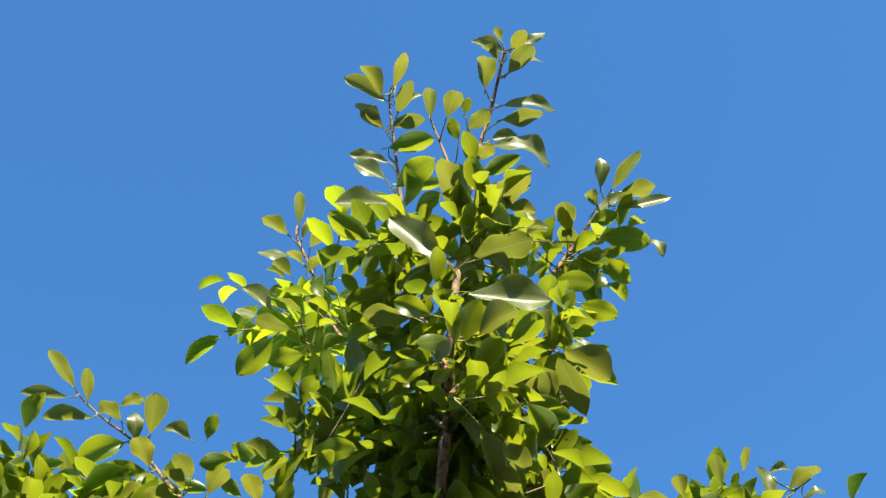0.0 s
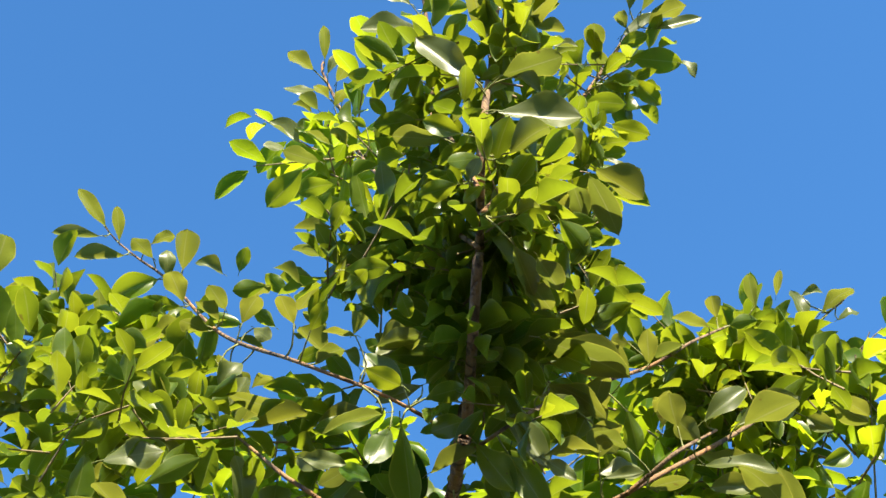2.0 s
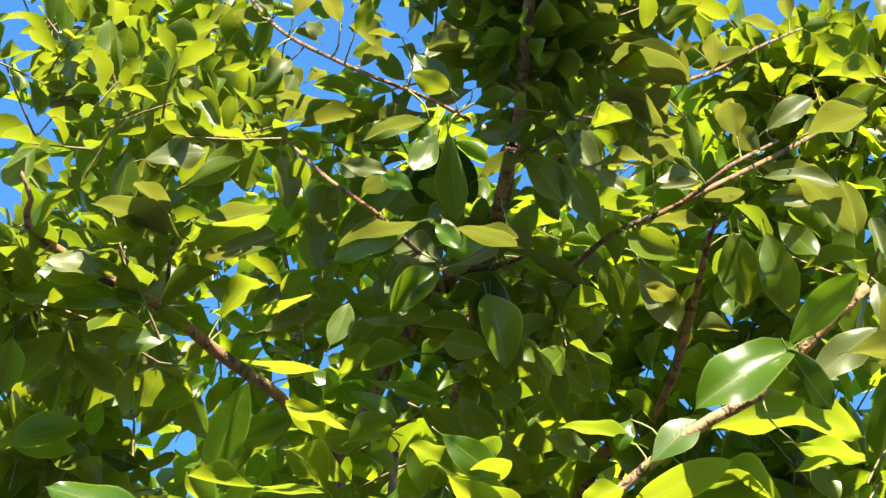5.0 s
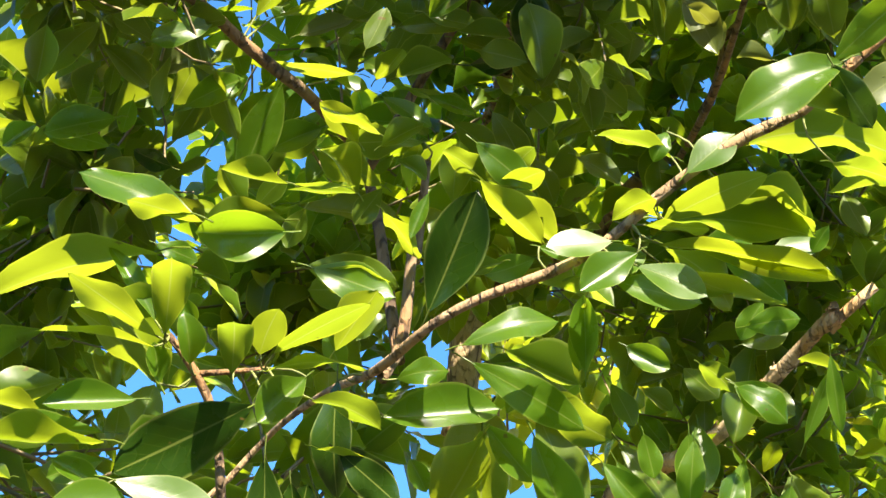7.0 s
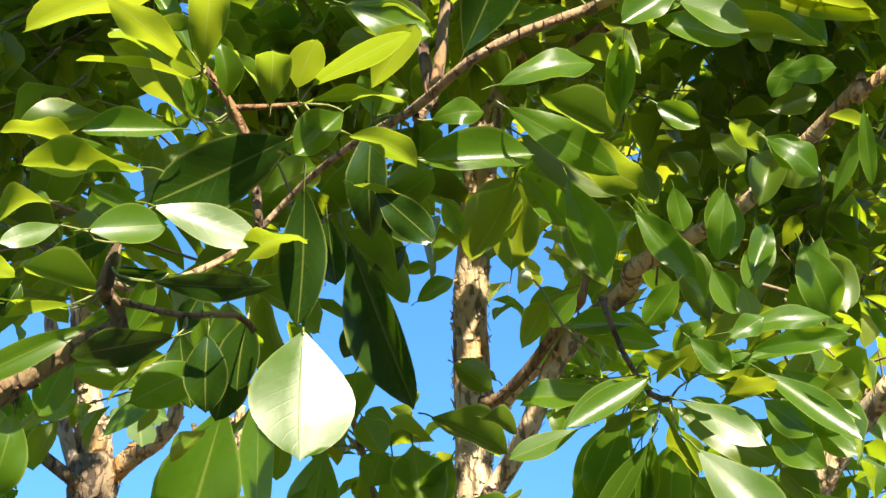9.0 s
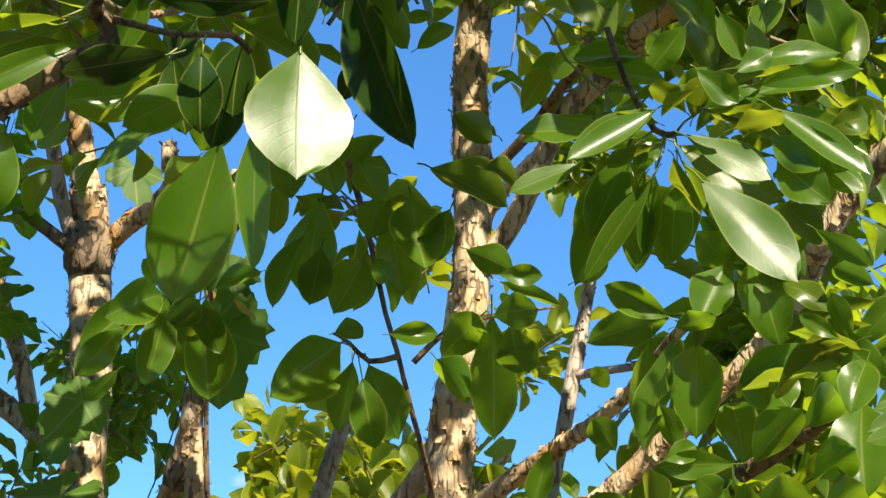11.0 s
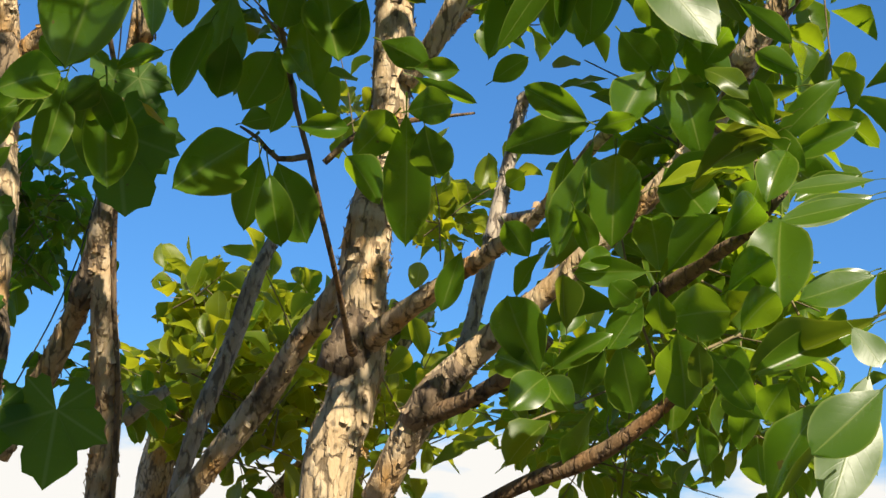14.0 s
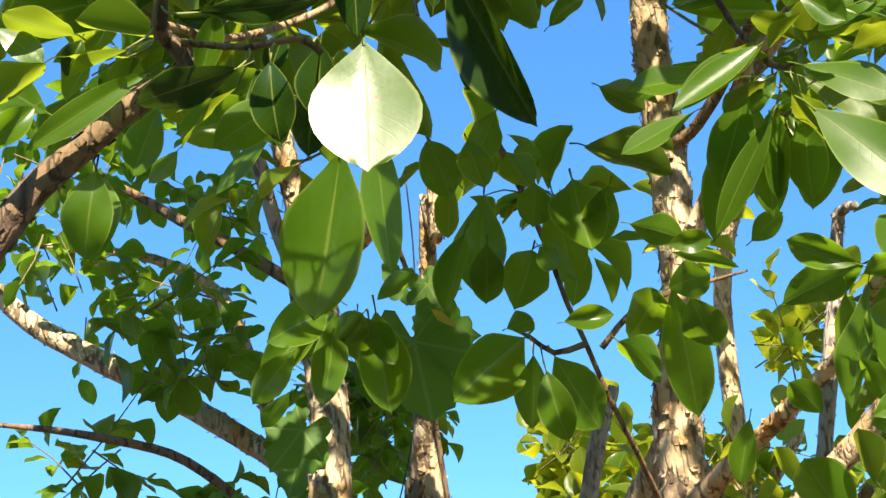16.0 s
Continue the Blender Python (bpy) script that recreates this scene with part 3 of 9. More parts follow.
limb("trunk", left_tree, [(-0.756, 2.932, -0.050, 0.0657), (-0.753, 2.922, 0.854, 0.0504), (-0.749, 2.911, 1.709, 0.0438), (-0.745, 2.904, 1.810, 0.0459), (-0.743, 2.890, 1.920, 0.0417), (-0.749, 2.901, 2.035, 0.0390), (-0.753, 2.916, 2.165, 0.0374), (-0.770, 2.933, 2.239, 0.0373), (-0.800, 2.987, 2.420, 0.0407), (-0.809, 2.947, 2.546, 0.0340), (-0.810, 2.948, 2.537, 0.0287), (-0.831, 2.901, 2.672, 0.0230), (-0.842, 2.850, 2.807, 0.0184)])
limb("knot", left_tree, [(-0.745, 2.881, 1.827, 0.0415), (-0.745, 2.875, 1.872, 0.0518), (-0.743, 2.871, 1.907, 0.0539), (-0.741, 2.876, 1.948, 0.0416)], DARK_BARK)
limb("knot", left_tree, [(-0.791, 2.970, 2.370, 0.0381), (-0.795, 2.969, 2.410, 0.0495), (-0.796, 2.960, 2.442, 0.0495), (-0.801, 2.948, 2.478, 0.0360)], DARK_BARK)
limb("branch", left_tree, [(-0.767, 2.961, 2.426, 0.0202), (-0.722, 2.939, 2.467, 0.0212), (-0.670, 2.911, 2.496, 0.0199), (-0.631, 2.884, 2.539, 0.0154), (-0.638, 2.861, 2.604, 0.0143), (-0.626, 2.828, 2.551, 0.0154)])
limb("branch", left_tree, [(-0.827, 2.953, 2.438, 0.0157), (-0.852, 2.923, 2.514, 0.0146), (-0.872, 2.880, 2.625, 0.0146), (-0.888, 2.842, 2.715, 0.0124), (-0.853, 2.860, 2.612, 0.0113)], GREY_BARK)
limb("branch", left_tree, [(-0.823, 2.923, 2.409, 0.0132), (-0.832, 2.916, 2.420, 0.0132), (-0.965, 2.926, 2.512, 0.0125), (-1.061, 2.924, 2.569, 0.0115), (-1.157, 2.916, 2.632, 0.0093), (-1.223, 2.870, 2.668, 0.0058)], BROWN_BARK)
limb("branch", left_tree, [(-0.835, 2.979, 2.038, 0.0208), (-0.900, 3.000, 2.092, 0.0212), (-0.977, 3.016, 2.143, 0.0226), (-1.125, 3.023, 2.236, 0.0244), (-1.272, 3.015, 2.317, 0.0237), (-1.409, 2.979, 2.400, 0.0216), (-1.504, 2.958, 2.489, 0.0195)])
limb("branch", left_tree, [(-0.881, 3.010, 2.079, 0.0178), (-0.922, 3.023, 2.213, 0.0170), (-0.981, 3.089, 2.306, 0.0187), (-1.043, 3.146, 2.421, 0.0180), (-1.092, 3.162, 2.489, 0.0171), (-1.199, 3.152, 2.557, 0.0124), (-1.294, 3.101, 2.578, 0.0099), (-1.429, 3.028, 2.586, 0.0074)])
limb("branch", left_tree, [(-0.875, 2.813, 1.968, 0.0094), (-0.929, 2.784, 2.020, 0.0094), (-1.001, 2.745, 2.068, 0.0094), (-1.107, 2.690, 2.096, 0.0083), (-1.194, 2.642, 2.111, 0.0063), (-1.270, 2.599, 2.118, 0.0042)], BROWN_BARK)
limb("trunk", slim_tree, [(-0.485, 2.908, -0.050, 0.0378), (-0.492, 2.885, 0.851, 0.0290), (-0.499, 2.863, 1.702, 0.0252), (-0.506, 2.841, 1.817, 0.0261), (-0.513, 2.817, 1.912, 0.0240), (-0.523, 2.792, 1.997, 0.0209), (-0.531, 2.768, 2.062, 0.0179)])
limb("branch", slim_tree, [(-0.696, 2.925, 1.695, 0.0219), (-0.633, 2.898, 1.814, 0.0207), (-0.581, 2.854, 1.924, 0.0204), (-0.550, 2.809, 1.989, 0.0201), (-0.531, 2.768, 2.062, 0.0199), (-0.514, 2.737, 2.166, 0.0178), (-0.498, 2.709, 2.281, 0.0168), (-0.488, 2.676, 2.394, 0.0149), (-0.481, 2.654, 2.459, 0.0129), (-0.464, 2.644, 2.387, 0.0119), (-0.462, 2.615, 2.481, 0.0099)])
limb("knot", slim_tree, [(-0.562, 2.812, 1.953, 0.0191), (-0.546, 2.799, 1.992, 0.0250), (-0.534, 2.783, 2.035, 0.0249), (-0.529, 2.767, 2.067, 0.0179)], DARK_BARK)
limb("branch", overhang_tree, [(-0.597, 1.316, 1.951, 0.0170), (-0.540, 1.327, 2.024, 0.0154), (-0.509, 1.329, 2.064, 0.0143), (-0.464, 1.338, 2.103, 0.0127), (-0.417, 1.344, 2.142, 0.0117), (-0.370, 1.352, 2.173, 0.0101), (-0.381, 1.322, 2.195, 0.0074), (-0.375, 1.300, 2.196, 0.0075), (-0.366, 1.289, 2.231, 0.0048)], BROWN_BARK)
limb("branch", overhang_tree, [(-0.366, 1.329, 2.188, 0.0037), (-0.346, 1.335, 2.186, 0.0032), (-0.307, 1.346, 2.182, 0.0032), (-0.261, 1.353, 2.187, 0.0037), (-0.243, 1.362, 2.173, 0.0032)], BROWN_BARK)
limb("branch", overhang_tree, [(-0.377, 1.300, 2.196, 0.0043), (-0.384, 1.520, 2.277, 0.0043), (-0.330, 1.703, 2.397, 0.0041), (-0.251, 1.681, 2.479, 0.0041), (-0.172, 1.549, 2.474, 0.0045), (-0.106, 1.397, 2.432, 0.0053), (-0.046, 1.313, 2.444, 0.0051), (0.007, 1.294, 2.467, 0.0051), (0.069, 1.284, 2.488, 0.0056), (0.119, 1.270, 2.511, 0.0051), (0.175, 1.252, 2.557, 0.0057), (0.219, 1.231, 2.584, 0.0062), (0.264, 1.221, 2.611, 0.0063), (0.315, 1.210, 2.633, 0.0063), (0.369, 1.181, 2.676, 0.0058), (0.426, 1.159, 2.721, 0.0053)], TAN_BARK)
limb("branch", overhang_tree, [(-0.100, 1.401, 2.424, 0.0059), (-0.085, 1.455, 2.496, 0.0068), (-0.079, 1.462, 2.606, 0.0064), (-0.076, 1.488, 2.608, 0.0058), (-0.071, 1.476, 2.675, 0.0052), (-0.065, 1.459, 2.726, 0.0039)], BROWN_BARK)
limb("branch", overhang_tree, [(-0.247, 1.365, 2.270, 0.0050), (-0.258, 1.351, 2.349, 0.0045), (-0.278, 1.326, 2.393, 0.0045), (-0.305, 1.304, 2.425, 0.0034)], BROWN_BARK)
limb("branch", overhang_tree, [(-0.278, 1.326, 2.393, 0.0034), (-0.242, 1.330, 2.398, 0.0028), (-0.209, 1.333, 2.403, 0.0023)], BROWN_BARK)
limb("branch", overhang_tree, [(-0.088, 1.463, 2.472, 0.0068), (-0.144, 1.539, 2.757, 0.0069), (-0.199, 1.448, 2.797, 0.0074), (-0.225, 1.389, 2.790, 0.0072), (-0.270, 1.336, 2.802, 0.0071), (-0.315, 1.287, 2.821, 0.0064), (-0.393, 1.227, 2.838, 0.0057), (-0.441, 1.173, 2.853, 0.0044), (-0.431, 1.143, 2.863, 0.0031), (-0.440, 1.120, 2.884, 0.0019)], BROWN_BARK)
limb("branch", overhang_tree, [(-0.312, 1.286, 2.824, 0.0032), (-0.307, 1.270, 2.847, 0.0025), (-0.302, 1.248, 2.877, 0.0019)], BROWN_BARK)
limb("branch", overhang_tree, [(-0.144, 1.539, 2.757, 0.0062), (-0.035, 1.469, 2.934, 0.0063), (0.015, 1.395, 2.935, 0.0061), (0.055, 1.377, 2.925, 0.0040), (0.095, 1.369, 2.935, 0.0020)], BROWN_BARK)
limb("branch", overhang_tree, [(-0.006, 1.433, 2.934, 0.0076), (0.068, 1.375, 3.014, 0.0083), (0.078, 1.307, 3.019, 0.0081), (0.092, 1.249, 3.056, 0.0086), (0.086, 1.248, 3.002, 0.0079), (0.097, 1.202, 3.048, 0.0073)], BROWN_BARK)
limb("branch", overhang_tree, [(0.093, 1.472, 2.260, 0.0034), (0.117, 1.510, 2.216, 0.0029), (0.149, 1.543, 2.180, 0.0035), (0.170, 1.542, 2.175, 0.0035)], BROWN_BARK)
limb("leader", main_tree, [(-0.053, 2.579, 3.212, 0.0184), (-0.037, 2.560, 3.334, 0.0153), (0.068, 1.245, 2.931, 0.0076), (0.087, 1.218, 2.990, 0.0065), (0.112, 1.058, 3.108, 0.0065), (0.116, 1.078, 3.134, 0.0053), (0.127, 0.960, 3.216, 0.0047), (0.161, 1.017, 3.457, 0.0041), (0.181, 1.029, 3.596, 0.0035), (0.198, 1.022, 3.673, 0.0033), (0.223, 1.002, 3.748, 0.0029), (0.251, 0.946, 3.833, 0.0021)], BROWN_BARK)
limb("branch", main_tree, [(0.072, 1.573, 3.017, 0.0036), (-0.010, 1.297, 2.873, 0.0031), (-0.071, 1.180, 2.859, 0.0026), (-0.118, 1.169, 2.895, 0.0025), (-0.181, 1.219, 3.008, 0.0018)], BROWN_BARK)
limb("branch", main_tree, [(0.089, 1.225, 2.978, 0.0026), (-0.001, 1.133, 2.971, 0.0022), (-0.096, 1.083, 2.984, 0.0022), (-0.247, 1.489, 3.468, 0.0030), (-0.369, 1.691, 3.820, 0.0024), (-0.420, 1.689, 3.873, 0.0021), (-0.467, 1.689, 3.930, 0.0016), (-0.489, 1.668, 3.951, 0.0012)], BROWN_BARK)
limb("branch", main_tree, [(0.077, 1.708, 3.071, 0.0046), (0.146, 1.591, 3.058, 0.0044), (0.197, 1.360, 2.954, 0.0035), (0.281, 1.331, 2.975, 0.0033), (0.334, 1.282, 2.988, 0.0027), (0.412, 1.344, 3.079, 0.0018)], BROWN_BARK)
limb("branch", main_tree, [(0.087, 1.231, 2.966, 0.0026), (0.158, 1.197, 2.991, 0.0023), (0.239, 1.302, 3.125, 0.0023), (0.356, 1.381, 3.235, 0.0027), (0.413, 1.371, 3.264, 0.0022), (0.517, 1.516, 3.441, 0.0018)], BROWN_BARK)
limb("branch", main_tree, [(0.282, 1.337, 2.981, 0.0034), (0.522, 1.469, 3.219, 0.0029), (0.689, 1.730, 3.584, 0.0027), (0.752, 1.746, 3.676, 0.0020), (0.743, 1.600, 3.571, 0.0011)], BROWN_BARK)
limb("branch", main_tree, [(0.117, 0.975, 3.132, 0.0031), (0.083, 1.061, 3.422, 0.0036), (0.090, 1.129, 3.692, 0.0027), (0.088, 1.143, 3.869, 0.0025), (0.083, 1.100, 3.968, 0.0018), (0.092, 1.063, 3.945, 0.0010)], BROWN_BARK)
limb("branch", main_tree, [(0.117, 0.998, 3.119, 0.0031), (0.217, 1.108, 3.366, 0.0038), (0.320, 1.228, 3.658, 0.0034), (0.374, 1.215, 3.739, 0.0031), (0.402, 1.196, 3.772, 0.0021), (0.424, 1.176, 3.787, 0.0010)], BROWN_BARK)
limb("branch", main_tree, [(0.115, 1.055, 3.126, 0.0032), (0.036, 1.209, 3.421, 0.0028), (-0.022, 1.474, 3.860, 0.0030), (-0.057, 1.599, 4.167, 0.0030), (-0.091, 1.628, 4.337, 0.0022), (-0.088, 1.626, 4.370, 0.0014)], BROWN_BARK)
limb("branch", main_tree, [(0.171, 1.028, 3.498, 0.0028), (0.153, 1.026, 3.666, 0.0019), (0.141, 1.021, 3.736, 0.0016), (0.135, 1.019, 3.773, 0.0010)], BROWN_BARK)
limb("branch", main_tree, [(0.117, 1.129, 3.152, 0.0030), (0.073, 1.129, 3.540, 0.0019), (0.032, 1.389, 3.956, 0.0019)], BROWN_BARK)
limb("branch", main_tree, [(0.279, 2.392, 3.206, 0.0049), (0.302, 1.734, 2.991, 0.0058), (0.317, 1.384, 2.960, 0.0033), (0.328, 1.344, 2.968, 0.0016)], BROWN_BARK)
limb("trunk", overhang_tree, [(-1.387, 1.268, -0.050, 0.0700), (-1.287, 1.268, 0.700, 0.0550), (-1.017, 1.298, 1.500, 0.0320), (-0.837, 1.318, 1.740, 0.0240), (-0.640, 1.314, 1.915, 0.0185), (-0.590, 1.317, 1.960, 0.0168)])
limb("trunk", far_tree, [(-0.796, 5.092, -0.050, 0.0900), (-0.766, 5.072, 1.000, 0.0700), (-0.746, 5.042, 1.838, 0.0536), (-0.653, 5.001, 2.270, 0.0214)])
limb("branch", far_tree, [(-0.729, 5.057, 1.400, 0.0500), (-0.319, 4.997, 1.838, 0.0322), (0.058, 4.952, 2.379, 0.0161)])
limb("branch", far_tree, [(-0.30, 5.0, 0.9, 0.05), (-0.13, 4.9, 2.0, 0.035), (-0.11, 4.8, 2.9, 0.025), (0.2, 4.5, 3.3, 0.015), (0.7, 4.2, 3.6, 0.008)])

leaf(main_tree, (0.077, 1.078, 3.919), (0.010, 1.056, 3.961), 0.029, -115, SHOOT)
leaf(main_tree, (0.069, 1.068, 3.920), (0.037, 1.013, 3.922), 0.030, -12, SHOOT)
leaf(main_tree, (0.089, 1.057, 3.925), (0.108, 0.986, 3.912), 0.020, -4, SHOOT)
leaf(main_tree, (0.094, 1.091, 3.904), (0.117, 1.027, 3.897), 0.023, -8, SHOOT)
leaf(main_tree, (0.098, 1.087, 3.906), (0.138, 1.078, 3.936), 0.024, 103, SHOOT)
leaf(main_tree, (0.067, 1.101, 3.881), (0.028, 1.083, 3.925), 0.028, -108, SHOOT)
leaf(main_tree, (0.070, 1.103, 3.880), (0.034, 1.073, 3.883), 0.026, -3, SHOOT)
leaf(main_tree, (0.134, 0.994, 3.730), (0.132, 0.940, 3.723), 0.020, -1, SHOOT)
leaf(main_tree, (0.084, 1.104, 3.888), (0.137, 1.091, 3.885), 0.031, 12, SHOOT)
leaf(main_tree, (0.077, 1.115, 3.840), (0.150, 1.103, 3.844), 0.035, -24, YOUNG_LEAVES)
leaf(main_tree, (0.156, 0.979, 3.704), (0.172, 0.933, 3.698), 0.028, -11, SHOOT)
leaf(main_tree, (0.180, 0.968, 3.692), (0.188, 0.948, 3.704), 0.014, -13, YOUNG_LEAVES)
leaf(main_tree, (0.184, 0.979, 3.668), (0.214, 0.946, 3.663), 0.025, -5, SHOOT)
leaf(main_tree, (0.168, 0.983, 3.648), (0.157, 0.956, 3.665), 0.019, 19, YOUNG_LEAVES)
leaf(main_tree, (0.235, 0.982, 3.695), (0.295, 0.968, 3.691), 0.035, 9, SHOOT)
leaf(main_tree, (0.239, 0.975, 3.723), (0.318, 0.989, 3.725), 0.029, 100, SHOOT)
leaf(main_tree, (0.248, 0.932, 3.804), (0.200, 0.931, 3.840), 0.030, -99, SHOOT)
leaf(main_tree, (0.238, 0.939, 3.794), (0.212, 0.913, 3.789), 0.019, -11, SHOOT)
leaf(main_tree, (0.215, 0.964, 3.755), (0.211, 0.906, 3.751), 0.031, -19, SHOOT)
leaf(main_tree, (0.251, 0.950, 3.773), (0.284, 0.895, 3.759), 0.031, -9, SHOOT)
leaf(main_tree, (0.256, 0.948, 3.773), (0.304, 0.941, 3.788), 0.028, 80, SHOOT)
leaf(main_tree, (0.259, 0.928, 3.805), (0.278, 0.893, 3.798), 0.022, -10, SHOOT)
leaf(main_tree, (0.244, 0.921, 3.818), (0.235, 0.898, 3.820), 0.013, -10, SHOOT)
leaf(main_tree, (0.263, 0.924, 3.806), (0.312, 0.917, 3.832), 0.016, 129, SHOOT)
leaf(main_tree, (0.217, 0.991, 3.658), (0.255, 0.993, 3.674), 0.023, 110, SHOOT)
leaf(main_tree, (0.218, 0.994, 3.647), (0.300, 1.025, 3.634), 0.047, 97, SHOOT)
leaf(main_tree, (0.190, 0.998, 3.619), (0.216, 0.971, 3.610), 0.022, -4, SHOOT)
leaf(main_tree, (0.187, 0.987, 3.654), (0.180, 1.011, 3.639), 0.016, 6, YOUNG_LEAVES)
leaf(main_tree, (0.082, 1.101, 3.710), (0.142, 1.066, 3.730), 0.040, -22, YOUNG_LEAVES)
leaf(main_tree, (0.089, 1.109, 3.728), (0.154, 1.107, 3.725), 0.026, -24, YOUNG_LEAVES)
leaf(main_tree, (0.104, 1.066, 3.591), (0.141, 1.043, 3.605), 0.025, -29, YOUNG_LEAVES)
leaf(main_tree, (0.100, 1.069, 3.589), (0.120, 1.076, 3.584), 0.012, -33, YOUNG_LEAVES)
leaf(main_tree, (0.074, 1.102, 3.779), (0.012, 1.095, 3.793), 0.023, -111, SHOOT)
leaf(main_tree, (0.066, 1.091, 3.717), (0.021, 1.084, 3.754), 0.033, -96, SHOOT)
leaf(main_tree, (0.075, 1.092, 3.654), (-0.010, 1.086, 3.653), 0.043, -97, SHOOT)
leaf(main_tree, (0.074, 1.084, 3.620), (0.021, 1.090, 3.617), 0.030, -125, YOUNG_LEAVES)
leaf(main_tree, (0.021, 1.260, 3.799), (-0.019, 1.219, 3.827), 0.032, 17, YOUNG_LEAVES)
leaf(main_tree, (-0.061, 1.567, 4.214), (-0.030, 1.507, 4.206), 0.027, -4, SHOOT)
leaf(main_tree, (-0.084, 1.597, 4.334), (-0.080, 1.514, 4.330), 0.022, -3, SHOOT)
leaf(main_tree, (-0.105, 1.579, 4.275), (-0.150, 1.524, 4.262), 0.034, -11, SHOOT)
leaf(main_tree, (-0.108, 1.578, 4.276), (-0.145, 1.571, 4.301), 0.025, -95, SHOOT)
leaf(main_tree, (-0.078, 1.575, 4.255), (-0.052, 1.556, 4.298), 0.021, 128, SHOOT)
leaf(main_tree, (-0.101, 1.566, 4.189), (-0.162, 1.566, 4.202), 0.031, -92, SHOOT)
leaf(main_tree, (-0.077, 1.569, 4.164), (-0.102, 1.532, 4.156), 0.025, -15, SHOOT)
leaf(main_tree, (-0.095, 1.513, 4.054), (-0.123, 1.471, 4.045), 0.029, -9, SHOOT)
leaf(main_tree, (-0.106, 1.517, 4.051), (-0.140, 1.499, 4.055), 0.022, -10, SHOOT)
leaf(main_tree, (-0.066, 1.535, 4.090), (-0.043, 1.494, 4.085), 0.020, 1, SHOOT)
leaf(main_tree, (-0.050, 1.547, 4.131), (-0.007, 1.520, 4.151), 0.030, -24, YOUNG_LEAVES)
leaf(main_tree, (0.042, 1.185, 3.702), (0.017, 1.174, 3.710), 0.016, 28, YOUNG_LEAVES)
leaf(main_tree, (0.042, 1.192, 3.697), (0.076, 1.176, 3.707), 0.022, -24, YOUNG_LEAVES)
leaf(main_tree, (0.123, 0.943, 3.311), (0.058, 0.925, 3.380), 0.043, -118, SHOOT)
leaf(main_tree, (0.123, 0.946, 3.309), (0.111, 0.956, 3.288), 0.014, -118, SHOOT)
leaf(main_tree, (0.157, 0.988, 3.418), (0.145, 0.951, 3.486), 0.020, -169, SHOOT)
leaf(main_tree, (0.150, 0.988, 3.454), (0.129, 0.882, 3.447), 0.033, -11, SHOOT)
leaf(main_tree, (0.176, 0.994, 3.447), (0.244, 0.900, 3.433), 0.035, -4, SHOOT)
leaf(main_tree, (0.218, 0.972, 3.458), (0.256, 0.977, 3.453), 0.022, 6, SHOOT)
leaf(main_tree, (0.163, 0.957, 3.333), (0.235, 0.926, 3.322), 0.044, 7, SHOOT)
leaf(main_tree, (0.233, 0.976, 3.418), (0.268, 0.977, 3.416), 0.019, 71, SHOOT)
leaf(main_tree, (0.244, 1.025, 3.467), (0.274, 1.015, 3.464), 0.017, 10, SHOOT)
leaf(main_tree, (0.177, 0.959, 3.330), (0.206, 0.964, 3.299), 0.022, 105, SHOOT)
leaf(main_tree, (0.340, 1.180, 3.694), (0.333, 1.123, 3.692), 0.032, -8, SHOOT)
leaf(main_tree, (0.358, 1.197, 3.690), (0.330, 1.171, 3.684), 0.022, -17, SHOOT)
leaf(main_tree, (0.393, 1.176, 3.751), (0.379, 1.144, 3.750), 0.020, 7, SHOOT)
leaf(main_tree, (0.400, 1.156, 3.772), (0.405, 1.129, 3.818), 0.023, 178, SHOOT)
leaf(main_tree, (0.418, 1.159, 3.771), (0.459, 1.090, 3.773), 0.026, 3, SHOOT)
leaf(main_tree, (0.427, 1.172, 3.755), (0.482, 1.138, 3.749), 0.036, 5, SHOOT)
leaf(main_tree, (0.430, 1.176, 3.746), (0.515, 1.178, 3.774), 0.022, 112, SHOOT)
leaf(main_tree, (0.386, 1.180, 3.739), (0.438, 1.165, 3.775), 0.019, 107, SHOOT)
leaf(main_tree, (0.380, 1.193, 3.728), (0.423, 1.177, 3.731), 0.025, -29, YOUNG_LEAVES)
leaf(main_tree, (0.391, 1.193, 3.696), (0.468, 1.194, 3.678), 0.040, -29, YOUNG_LEAVES)
leaf(main_tree, (0.461, 1.198, 3.687), (0.483, 1.206, 3.653), 0.023, 98, SHOOT)
leaf(main_tree, (0.390, 1.201, 3.650), (0.428, 1.229, 3.621), 0.029, 152, YOUNG_LEAVES)
leaf(main_tree, (0.343, 1.203, 3.648), (0.397, 1.200, 3.640), 0.031, -33, YOUNG_LEAVES)
leaf(main_tree, (0.302, 1.157, 3.540), (0.357, 1.157, 3.530), 0.031, -27, YOUNG_LEAVES)
leaf(main_tree, (0.324, 1.133, 3.454), (0.375, 1.142, 3.437), 0.030, -32, YOUNG_LEAVES)
leaf(main_tree, (0.324, 1.136, 3.452), (0.376, 1.163, 3.454), 0.021, 16, SHOOT)
leaf(main_tree, (0.286, 1.104, 3.383), (0.298, 1.124, 3.365), 0.016, -18, YOUNG_LEAVES)
leaf(main_tree, (0.258, 1.075, 3.317), (0.242, 1.033, 3.318), 0.025, -6, SHOOT)
leaf(main_tree, (0.303, 1.116, 3.421), (0.308, 1.095, 3.437), 0.015, -16, YOUNG_LEAVES)
leaf(main_tree, (0.298, 1.097, 3.336), (0.317, 1.098, 3.314), 0.016, 85, SHOOT)
